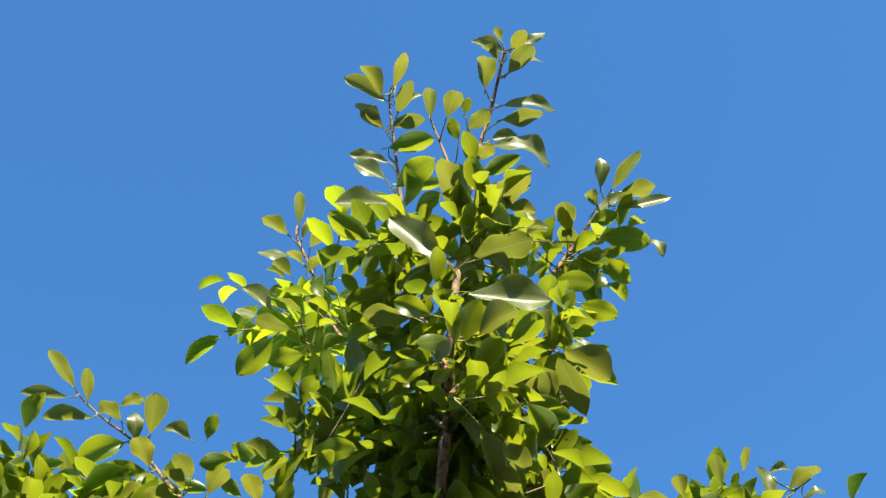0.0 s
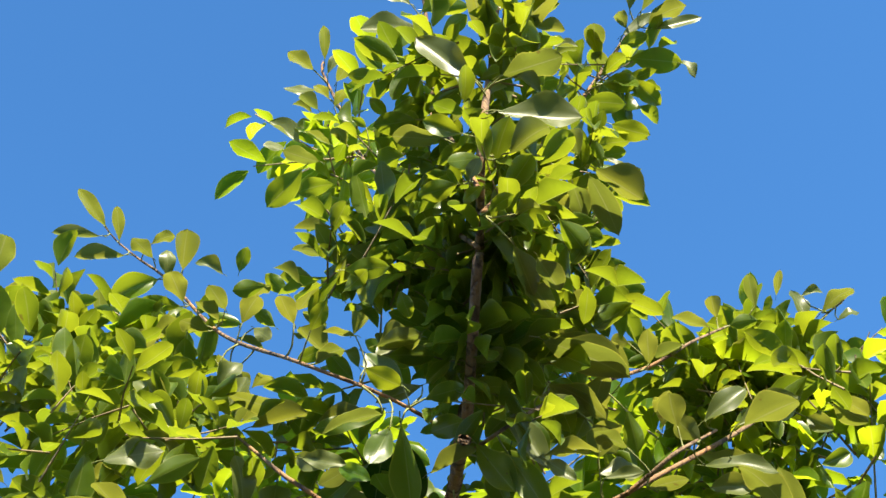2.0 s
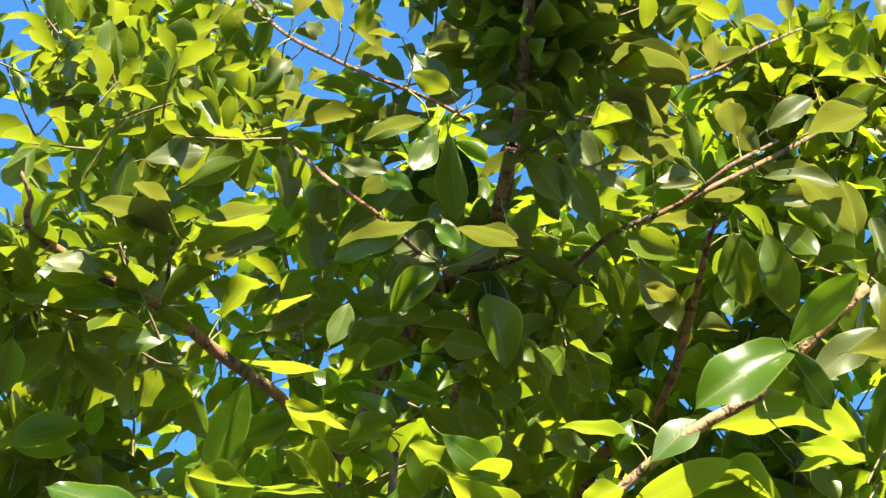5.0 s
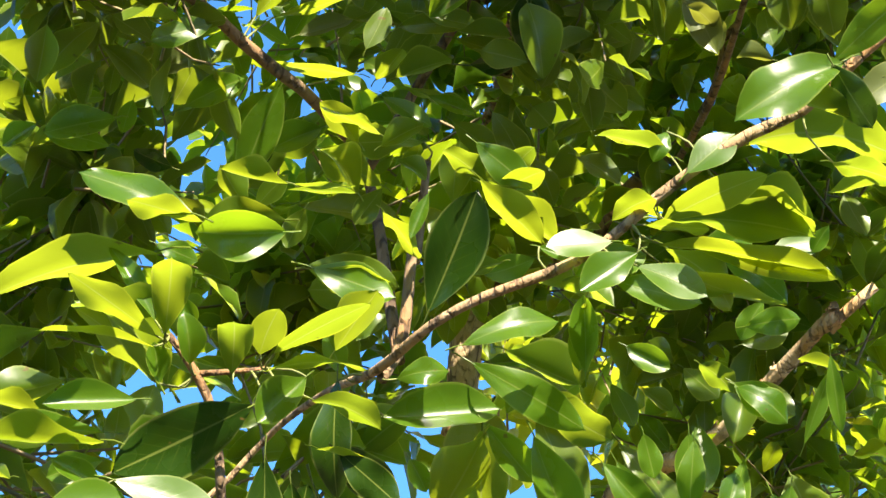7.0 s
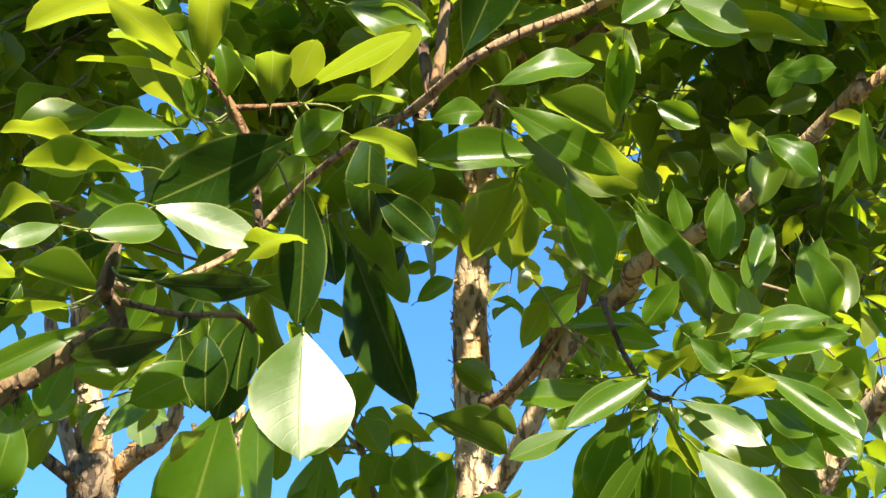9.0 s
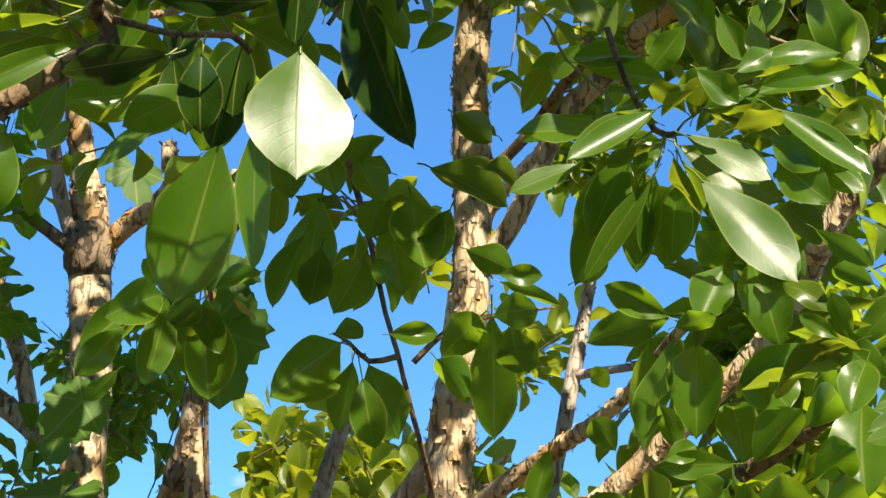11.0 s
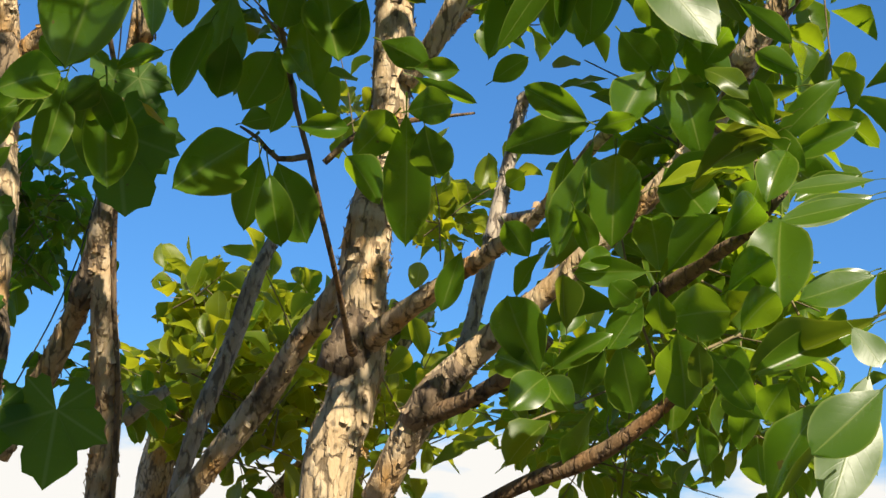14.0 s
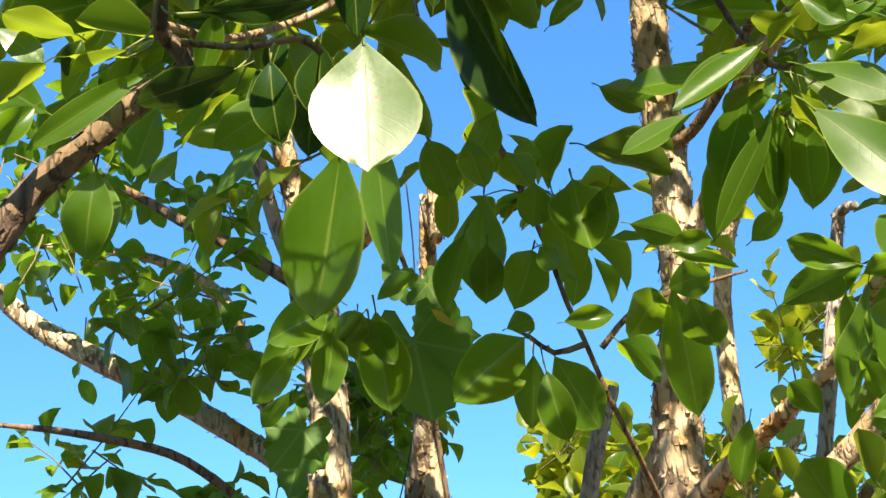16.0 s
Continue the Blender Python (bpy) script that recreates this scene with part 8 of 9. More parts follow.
leaf(main_tree, (0.074, 2.034, 2.654), (0.143, 2.070, 2.504), 0.076, 108)
leaf(main_tree, (0.006, 2.036, 2.663), (-0.028, 1.995, 2.514), 0.091, -38)
leaf(main_tree, (0.189, 2.022, 2.606), (0.290, 2.072, 2.455), 0.065, 94)
leaf(main_tree, (0.289, 1.920, 2.594), (0.295, 1.907, 2.492), 0.044, 17, GLOSSY)
leaf(main_tree, (0.348, 1.917, 2.543), (0.315, 1.907, 2.443), 0.043, -54, GLOSSY)
leaf(main_tree, (0.339, 1.927, 2.655), (0.421, 1.907, 2.603), 0.053, 110)
leaf(main_tree, (0.349, 1.883, 2.624), (0.327, 1.864, 2.545), 0.051, -44)
leaf(main_tree, (0.421, 1.990, 2.552), (0.452, 1.951, 2.431), 0.071, 55)
leaf(main_tree, (0.294, 1.946, 2.487), (0.331, 1.993, 2.447), 0.039, -1)
leaf(main_tree, (0.213, 1.892, 2.635), (0.255, 1.920, 2.613), 0.029, -19)
leaf(main_tree, (0.267, 1.874, 2.657), (0.311, 1.856, 2.605), 0.039, 81)
leaf(main_tree, (0.250, 1.854, 2.655), (0.215, 1.822, 2.674), 0.034, 39)
leaf(main_tree, (0.347, 1.866, 2.690), (0.414, 1.870, 2.721), 0.038, 111)
leaf(overhang_tree, (-0.373, 1.602, 2.224), (-0.476, 1.566, 2.197), 0.058, -107, MATURE)
leaf(overhang_tree, (-0.357, 1.550, 2.184), (-0.430, 1.565, 2.123), 0.031, -70, MATURE)
leaf(overhang_tree, (-0.305, 1.626, 2.264), (-0.350, 1.710, 2.197), 0.066, 19, MATURE)
leaf(overhang_tree, (-0.316, 1.643, 2.187), (-0.356, 1.661, 2.001), 0.098, -121, MATURE)
leaf(overhang_tree, (-0.280, 1.658, 2.208), (-0.273, 1.684, 2.049), 0.055, 117, MATURE)
leaf(overhang_tree, (-0.521, 1.470, 2.127), (-0.513, 1.454, 2.028), 0.054, -3, MATURE)
leaf(overhang_tree, (-0.540, 1.404, 2.171), (-0.596, 1.409, 2.211), 0.044, -86, MATURE)
leaf(overhang_tree, (-0.435, 1.435, 2.174), (-0.460, 1.430, 2.102), 0.038, -101, MATURE)
leaf(overhang_tree, (-0.412, 1.879, 2.069), (-0.464, 1.809, 2.021), 0.055, -84, MATURE)
leaf(overhang_tree, (-0.412, 1.909, 2.073), (-0.433, 1.915, 1.959), 0.046, -119, MATURE)
leaf(overhang_tree, (-0.461, 1.899, 2.031), (-0.512, 1.886, 1.964), 0.040, -100, MATURE)
leaf(overhang_tree, (-0.368, 1.884, 2.065), (-0.421, 1.925, 2.037), 0.042, 47, MATURE)
leaf(overhang_tree, (-0.294, 1.873, 2.101), (-0.352, 1.889, 2.081), 0.028, 46, MATURE)
leaf(overhang_tree, (-0.376, 1.966, 2.087), (-0.364, 1.984, 1.957), 0.066, 125, MATURE)
leaf(overhang_tree, (-0.381, 1.903, 2.073), (-0.401, 1.962, 2.025), 0.046, 5, MATURE)
leaf(overhang_tree, (-0.452, 1.850, 1.967), (-0.488, 1.854, 1.929), 0.027, 28, MATURE)
leaf(overhang_tree, (-0.514, 1.701, 2.285), (-0.399, 1.676, 2.299), 0.063, -47, MATURE)
leaf(overhang_tree, (-0.363, 1.734, 2.263), (-0.300, 1.665, 2.298), 0.068, -40, MATURE)
leaf(overhang_tree, (-0.133, 1.709, 2.688), (-0.224, 1.669, 2.664), 0.054, -99)
leaf(overhang_tree, (-0.242, 1.653, 2.779), (-0.110, 1.671, 2.774), 0.049, 73)

cloud("main", (0.299, 2.024, 3.375), (0.16, 0.2, 0.10), 36, -7, 14, 0.10)
cloud("main", (0.259, 2.292, 3.346), (0.16, 0.2, 0.10), 33, -5, 12, 0.10)
cloud("main", (0.365, 2.187, 3.110), (0.14, 0.2, 0.08), 29, -8, 8, 0.10)
cloud("main", (-0.276, 2.119, 3.029), (0.2, 0.2, 0.1), 29, 8, 12, 0.10)
cloud("main", (-0.032, 2.668, 3.322), (0.2, 0.2, 0.1), 31, 1, 12, 0.10)
cloud("main", (0.299, 2.490, 2.988), (0.2, 0.2, 0.12), 27, -7, 14, 0.09)
cloud("main", (0.477, 2.250, 2.955), (0.2, 0.2, 0.12), 28, -12, 10, 0.10)
cloud("crown", (-0.448, 1.646, 3.126), (0.160, 0.120, 0.070), 38, 14, 14, 0.085)
cloud("crown", (-0.198, 1.676, 3.145), (0.160, 0.120, 0.080), 38, 6, 14, 0.085)
cloud("crown", (0.007, 1.721, 3.101), (0.140, 0.120, 0.080), 37, -0, 12, 0.085)
cloud("crown", (0.278, 1.770, 3.175), (0.140, 0.120, 0.080), 37, -8, 14, 0.085)
cloud("crown", (0.476, 1.784, 3.104), (0.140, 0.120, 0.070), 35, -14, 12, 0.085)
cloud("main", (0.035, 2.065, 2.959), (0.2, 0.2, 0.1), 28, -0, 12, 0.10)
cloud("main", (-0.482, 2.127, 2.699), (0.2, 0.2, 0.08), 21, 13, 10, 0.10)
cloud("main", (-0.392, 2.035, 2.746), (0.14, 0.2, 0.1), 26, 10, 10, 0.10)
cloud("main", (0.346, 1.669, 3.434), (0.14, 0.2, 0.07), 43, -11, 14, 0.08)
cloud("crown", (0.414, 1.666, 3.271), (0.140, 0.120, 0.070), 40, -13, 14, 0.08)
cloud("crown", (0.218, 1.725, 3.241), (0.100, 0.120, 0.070), 39, -7, 10, 0.08)
cloud("main", (-0.118, 1.740, 3.389), (0.14, 0.2, 0.07), 42, 4, 14, 0.08)
cloud("main", (-0.368, 1.742, 3.642), (0.16, 0.2, 0.06), 45, 11, 16, 0.085)
cloud("main", (-0.545, 1.728, 3.468), (0.16, 0.2, 0.08), 42, 16, 14, 0.085)
cloud("main", (0.561, 1.731, 3.460), (0.14, 0.2, 0.07), 42, -17, 16, 0.08)
cloud("main", (0.636, 1.728, 3.281), (0.12, 0.2, 0.10), 39, -19, 14, 0.085)
cloud("main", (-0.277, 1.746, 3.363), (0.14, 0.2, 0.08), 41, 8, 12, 0.085)
cloud("crown", (-0.125, 1.435, 3.412), (0.08, 0.06, 0.035), 47, 5, 10, 0.062)
cloud("crown", (-0.196, 1.487, 3.426), (0.08, 0.06, 0.035), 46, 7, 12, 0.062)
cloud("crown", (-0.350, 1.634, 3.609), (0.12, 0.08, 0.035), 47, 11, 14, 0.068)
cloud("crown", (-0.010, 1.359, 3.351), (0.06, 0.06, 0.05), 48, 0, 10, 0.062)
cloud("crown", (-0.057, 1.482, 3.371), (0.10, 0.06, 0.05), 46, 2, 12, 0.066)
cloud("crown", (0.321, 1.504, 3.319), (0.06, 0.06, 0.035), 44, -11, 10, 0.064)
cloud("crown", (0.461, 1.619, 3.458), (0.08, 0.06, 0.03), 44, -15, 12, 0.066)
cloud("crown", (0.610, 1.669, 3.507), (0.10, 0.06, 0.03), 43, -19, 14, 0.068)
cloud("crown", (0.691, 1.690, 3.456), (0.08, 0.06, 0.04), 42, -21, 12, 0.068)
cloud("crown", (-0.567, 1.602, 3.585), (0.10, 0.06, 0.03), 46, 18, 14, 0.068)
cloud("main", (-0.444, 2.125, 2.518), (0.12, 0.12, 0.05), 20, 11, 4, 0.09)
cloud("main", (-0.398, 2.078, 2.365), (0.12, 0.12, 0.06), 17, 10, 4, 0.09)
cloud("main", (-0.638, 2.265, 2.605), (0.10, 0.12, 0.05), 21, 15, 8, 0.09)
cloud("main", (0.093, 2.638, 2.681), (0.08, 0.12, 0.05), 20, -2, 6, 0.09)
cloud("main", (0.121, 2.390, 2.476), (0.08, 0.12, 0.05), 18, -3, 6, 0.09)
cloud("main", (0.227, 2.175, 2.463), (0.12, 0.12, 0.06), 19, -6, 10, 0.09)
cloud("main", (0.405, 2.312, 2.609), (0.10, 0.12, 0.05), 21, -10, 8, 0.09)
cloud("main", (0.473, 2.248, 2.449), (0.12, 0.12, 0.06), 18, -12, 10, 0.09)
cloud("main", (0.585, 2.462, 2.690), (0.10, 0.12, 0.06), 21, -13, 8, 0.09)
cloud("main", (-0.447, 2.037, 3.119), (0.12, 0.12, 0.06), 31, 12, 9, 0.10)
cloud("main", (0.500, 1.936, 3.276), (0.12, 0.12, 0.08), 35, -13, 10, 0.10)
cloud("main", (0.318, 2.092, 3.274), (0.12, 0.12, 0.06), 33, -7, 8, 0.10)
cloud("main", (-0.227, 1.813, 3.320), (0.12, 0.12, 0.05), 38, 8, 8, 0.09)
cloud("main", (-0.484, 1.817, 3.248), (0.14, 0.12, 0.06), 36, 15, 9, 0.09)
cloud("main", (-0.419, 1.925, 2.685), (0.16, 0.12, 0.06), 23, 12, 11, 0.09)
cloud("main", (-0.102, 2.150, 3.004), (0.12, 0.12, 0.06), 28, 3, 8, 0.10)
cloud("main", (-0.667, 1.977, 2.911), (0.12, 0.12, 0.06), 27, 18, 8, 0.10)
cloud("main", (0.501, 2.076, 3.058), (0.14, 0.12, 0.06), 29, -12, 8, 0.10)
cloud("crown", (0.070, 1.132, 3.550), (0.045, 0.05, 0.04), 54, -3, 8, 0.058)
cloud("crown", (0.233, 1.161, 3.578), (0.045, 0.05, 0.04), 53, -10, 8, 0.058)
cloud("crown", (0.164, 1.110, 3.742), (0.045, 0.05, 0.04), 57, -7, 7, 0.058)
cloud("crown", (0.028, 1.257, 3.582), (0.045, 0.05, 0.04), 52, -1, 9, 0.058)
cloud("crown", (0.265, 1.186, 3.426), (0.045, 0.05, 0.04), 50, -11, 9, 0.058)
cloud("crown", (-0.008, 1.307, 3.541), (0.045, 0.05, 0.04), 50, 0, 8, 0.058)
cloud("crown", (0.177, 1.160, 3.329), (0.045, 0.05, 0.04), 49, -7, 9, 0.058)
cloud("crown", (0.061, 1.236, 3.403), (0.045, 0.05, 0.04), 49, -2, 9, 0.058)
cloud("crown", (0.010, 1.304, 3.343), (0.045, 0.05, 0.04), 47, -0, 10, 0.058)
cloud("crown", (0.238, 1.236, 3.321), (0.045, 0.05, 0.04), 47, -9, 8, 0.058)
cloud("crown", (-0.087, 1.397, 3.391), (0.045, 0.05, 0.04), 46, 3, 9, 0.058)
cloud("crown", (0.185, 1.257, 3.239), (0.045, 0.05, 0.04), 46, -7, 9, 0.058)
cloud("crown", (0.343, 1.233, 3.696), (0.045, 0.05, 0.04), 53, -13, 6, 0.058)
cloud("crown", (-0.124, 1.433, 3.482), (0.08, 0.06, 0.045), 48, 5, 7, 0.07)
cloud("crown", (-0.222, 1.487, 3.490), (0.08, 0.06, 0.045), 47, 8, 9, 0.07)
cloud("crown", (-0.188, 1.565, 3.421), (0.08, 0.06, 0.045), 45, 6, 11, 0.07)
cloud("crown", (-0.085, 1.526, 3.326), (0.08, 0.06, 0.045), 44, 3, 10, 0.07)
cloud("crown", (-0.259, 1.604, 3.372), (0.08, 0.06, 0.045), 43, 9, 11, 0.07)
cloud("crown", (0.356, 1.602, 3.355), (0.08, 0.06, 0.045), 43, -12, 11, 0.07)
cloud("crown", (0.393, 1.634, 3.312), (0.08, 0.06, 0.045), 42, -13, 10, 0.07)
cloud("crown", (0.293, 1.651, 3.315), (0.08, 0.06, 0.045), 42, -9, 10, 0.07)
cloud("crown", (0.501, 1.640, 3.426), (0.08, 0.06, 0.045), 43, -16, 10, 0.07)
cloud("crown", (-0.080, 1.668, 3.321), (0.08, 0.06, 0.045), 42, 3, 10, 0.07)
cloud("crown", (-0.396, 1.560, 3.390), (0.08, 0.06, 0.045), 44, 13, 10, 0.07)
cloud("main", (-0.196, 1.949, 2.507), (0.06, 0.10, 0.04), 22, 5, 3, 0.085)
cloud("main", (-0.208, 2.096, 2.392), (0.06, 0.10, 0.04), 18, 5, 2, 0.085)
cloud("main", (0.034, 2.232, 2.626), (0.06, 0.10, 0.04), 22, -1, 6, 0.085)
cloud("main", (-0.340, 2.102, 2.620), (0.06, 0.10, 0.04), 23, 9, 3, 0.085)
cloud("crown", (-0.283, 1.729, 3.254), (0.080, 0.060, 0.050), 38, 10, 8, 0.085)
cloud("main", (-0.367, 1.896, 3.176), (0.08, 0.1, 0.06), 34, 11, 8, 0.09)
cloud("main", (-0.428, 1.949, 3.075), (0.08, 0.1, 0.05), 31, 12, 7, 0.09)
cloud("main", (-0.464, 1.983, 2.783), (0.1, 0.1, 0.05), 25, 13, 7, 0.09)
cloud("main", (-0.667, 1.936, 2.760), (0.1, 0.1, 0.05), 24, 19, 7, 0.09)
cloud("main", (-0.708, 2.061, 3.518), (0.12, 0.12, 0.07), 37, 19, 9, 0.09)
cloud("main", (-0.537, 2.117, 3.510), (0.12, 0.12, 0.07), 37, 14, 9, 0.09)
cloud("main", (-0.370, 2.135, 3.535), (0.12, 0.12, 0.07), 37, 10, 9, 0.09)
cloud("main", (-0.218, 2.130, 3.569), (0.12, 0.12, 0.07), 38, 6, 9, 0.09)
cloud("main", (-0.046, 2.151, 3.558), (0.12, 0.12, 0.07), 38, 2, 9, 0.09)
cloud("main", (0.137, 2.139, 3.573), (0.12, 0.12, 0.07), 38, -3, 9, 0.09)
cloud("main", (0.288, 2.150, 3.543), (0.12, 0.12, 0.07), 37, -6, 9, 0.09)
cloud("main", (-0.451, 2.207, 3.413), (0.12, 0.12, 0.07), 34, 12, 9, 0.09)
cloud("main", (-0.618, 2.191, 3.378), (0.12, 0.12, 0.07), 33, 16, 9, 0.09)
cloud("main", (0.035, 2.259, 3.410), (0.12, 0.12, 0.07), 34, -0, 9, 0.09)
cloud("main", (-0.169, 2.218, 3.457), (0.12, 0.12, 0.07), 35, 5, 9, 0.09)
cloud("main", (0.343, 1.879, 3.559), (0.1, 0.1, 0.05), 40, -8, 8, 0.085)
cloud("main", (0.435, 1.895, 3.523), (0.1, 0.1, 0.05), 39, -10, 8, 0.085)
cloud("main", (0.232, 1.885, 3.567), (0.08, 0.1, 0.05), 41, -5, 6, 0.085)
cloud("crown", (-0.015, 1.211, 3.426), (0.05, 0.06, 0.045), 50, 1, 6, 0.06)
cloud("crown", (-0.049, 1.256, 3.386), (0.05, 0.06, 0.045), 49, 2, 6, 0.06)
cloud("crown", (0.013, 1.225, 3.347), (0.05, 0.06, 0.045), 48, -0, 6, 0.06)
cloud("crown", (-0.086, 1.374, 3.413), (0.05, 0.06, 0.045), 47, 3, 6, 0.06)
cloud("crown", (-0.021, 1.314, 3.334), (0.05, 0.06, 0.045), 46, 1, 6, 0.06)
cloud("crown", (0.039, 1.247, 3.259), (0.05, 0.06, 0.045), 46, -1, 6, 0.06)
cloud("crown", (-0.158, 1.467, 3.457), (0.05, 0.06, 0.045), 46, 6, 6, 0.06)
cloud("crown", (-0.104, 1.424, 3.363), (0.05, 0.06, 0.045), 45, 4, 6, 0.06)
cloud("crown", (-0.216, 1.544, 3.515), (0.05, 0.06, 0.045), 45, 7, 6, 0.06)
cloud("crown", (-0.024, 1.363, 3.286), (0.05, 0.06, 0.045), 45, 1, 6, 0.06)
cloud("crown", (0.233, 1.202, 3.351), (0.05, 0.06, 0.045), 49, -9, 6, 0.06)
cloud("crown", (0.251, 1.263, 3.294), (0.05, 0.06, 0.045), 46, -10, 6, 0.06)
cloud("crown", (0.062, 1.157, 3.404), (0.05, 0.06, 0.045), 51, -2, 6, 0.06)
cloud("crown", (-0.031, 1.292, 3.617), (0.05, 0.06, 0.045), 52, 1, 6, 0.06)
cloud("crown", (0.220, 1.282, 3.209), (0.05, 0.06, 0.045), 44, -8, 6, 0.06)
cloud("crown", (-0.060, 1.412, 3.368), (0.06, 0.06, 0.04), 47, 2, 5, 0.068)
cloud("crown", (-0.130, 1.493, 3.426), (0.06, 0.06, 0.04), 46, 5, 5, 0.068)
cloud("crown", (-0.211, 1.542, 3.510), (0.06, 0.06, 0.04), 47, 7, 5, 0.068)
cloud("crown", (-0.276, 1.568, 3.545), (0.06, 0.06, 0.04), 47, 9, 5, 0.068)
cloud("crown", (-0.264, 1.614, 3.503), (0.06, 0.06, 0.04), 45, 9, 5, 0.068)
cloud("crown", (-0.137, 1.570, 3.421), (0.06, 0.06, 0.04), 45, 5, 5, 0.068)
cloud("crown", (-0.032, 1.431, 3.282), (0.06, 0.06, 0.04), 45, 1, 5, 0.068)
cloud("crown", (-0.380, 1.662, 3.576), (0.06, 0.06, 0.04), 45, 12, 5, 0.068)
cloud("crown", (0.328, 1.509, 3.313), (0.06, 0.06, 0.04), 44, -11, 5, 0.068)
cloud("crown", (0.275, 1.451, 3.238), (0.06, 0.06, 0.04), 44, -10, 5, 0.068)
cloud("crown", (0.393, 1.565, 3.386), (0.06, 0.06, 0.04), 44, -13, 5, 0.068)
cloud("crown", (0.655, 1.720, 3.439), (0.06, 0.06, 0.04), 41, -20, 5, 0.068)
cloud("crown", (-0.468, 1.654, 3.564), (0.06, 0.06, 0.04), 45, 15, 5, 0.068)
cloud("crown", (-0.029, 1.607, 3.240), (0.06, 0.06, 0.04), 41, 1, 5, 0.068)
cloud("crown", (0.225, 1.579, 3.256), (0.06, 0.06, 0.04), 42, -8, 5, 0.068)
cloud("crown", (0.093, 1.064, 3.187), (0.135, 0.100, 0.093), 54, -5, 22, 0.057)
cloud("crown", (0.143, 1.030, 3.426), (0.076, 0.069, 0.082), 59, -8, 17, 0.060)
cloud("main", (-0.054, 1.572, 3.984), (0.032, 0.108, 0.064), 55, 2, 10, 0.082)
cloud("crown", (-0.298, 1.245, 3.038), (0.151, 0.148, 0.050), 46, 13, 20, 0.059)
cloud("crown", (0.034, 1.241, 3.043), (0.182, 0.145, 0.064), 47, -2, 15, 0.057)
cloud("crown", (0.423, 1.403, 3.124), (0.144, 0.128, 0.063), 44, -17, 20, 0.066)
cloud("crown", (-0.380, 1.363, 2.893), (0.176, 0.148, 0.074), 40, 16, 22, 0.072)
cloud("crown", (0.025, 1.343, 2.866), (0.168, 0.145, 0.058), 41, -1, 18, 0.069)
cloud("crown", (0.494, 1.603, 3.062), (0.194, 0.158, 0.085), 39, -17, 30, 0.082)
cloud("main", (-0.623, 2.030, 3.063), (0.224, 0.273, 0.132), 33, 17, 27, 0.108)
cloud("main", (-0.090, 2.114, 3.114), (0.226, 0.273, 0.133), 34, 2, 16, 0.109)
cloud("main", (0.438, 2.027, 3.041), (0.218, 0.269, 0.159), 33, -12, 20, 0.105)
cloud("main", (-0.733, 2.640, 3.087), (0.300, 0.362, 0.097), 27, 16, 16, 0.114)
cloud("main", (0.520, 3.132, 3.225), (0.407, 0.311, 0.182), 26, -9, 14, 0.114)
cloud("main", (0.354, 2.419, 2.723), (0.279, 0.311, 0.086), 23, -8, 26, 0.102)
cloud("main", (-0.690, 2.371, 2.685), (0.182, 0.311, 0.054), 22, 16, 24, 0.102)
cloud("main", (0.182, 3.434, 2.797), (0.054, 0.280, 0.064), 18, -3, 10, 0.090)
cloud("main", (0.590, 3.108, 2.367), (0.182, 0.445, 0.214), 12, -11, 20, 0.113)
cloud("main", (0.488, 3.069, 2.231), (0.086, 0.362, 0.107), 10, -9, 18, 0.102)
cloud("main", (0.690, 3.334, 2.024), (0.129, 0.414, 0.075), 5, -12, 24, 0.090)
cloud("main", (0.474, 3.600, 1.845), (0.118, 0.414, 0.086), 2, -7, 18, 0.090)
cloud("main", (0.804, 3.429, 1.915), (0.043, 0.311, 0.054), 3, -13, 10, 0.090)
cloud("main", (-0.412, 2.693, 3.114), (0.193, 0.362, 0.118), 27, 9, 12, 0.114)
cloud("main", (-0.286, 2.758, 3.030), (0.172, 0.362, 0.086), 26, 6, 9, 0.127)
cloud("main", (-0.292, 2.588, 2.422), (0.075, 0.217, 0.118), 15, 6, 12, 0.113)
cloud("crown", (0.029, 1.252, 3.348), (0.072, 0.083, 0.101), 53, -1, 15, 0.065)
cloud("crown", (0.157, 1.146, 3.193), (0.060, 0.080, 0.077), 52, -8, 14, 0.060)
cloud("crown", (-0.389, 1.489, 3.378), (0.232, 0.092, 0.051), 47, 15, 24, 0.073)
cloud("crown", (0.513, 1.496, 3.273), (0.157, 0.091, 0.036), 45, -19, 20, 0.071)
cloud("crown", (-0.052, 1.276, 3.325), (0.078, 0.087, 0.097), 52, 2, 10, 0.065)
cloud("crown", (0.268, 1.859, 3.016), (0.101, 0.155, 0.101), 35, -8, 6, 0.098)
cloud("main", (0.406, 2.685, 3.145), (0.214, 0.362, 0.150), 28, -9, 6, 0.114)
cloud("crown", (0.111, 1.202, 3.096), (0.025, 0.034, 0.132), 49, -5, 12, 0.069)
cloud("main", (-0.252, 1.938, 2.530), (0.086, 0.207, 0.043), 23, 7, 7, 0.123)
cloud("main", (-0.544, 1.878, 2.472), (0.086, 0.228, 0.043), 22, 16, 8, 0.123)
cloud("crown", (-0.524, 1.708, 2.896), (0.103, 0.061, 0.062), 34, 17, 8, 0.103)
cloud("crown", (0.089, 1.949, 2.992), (0.043, 0.062, 0.075), 34, -3, 5, 0.118)
cloud("main", (0.118, 2.639, 3.417), (0.081, 0.201, 0.142), 33, -3, 12, 0.111)
cloud("main", (-0.757, 2.151, 3.003), (0.043, 0.207, 0.150), 30, 19, 8, 0.118)
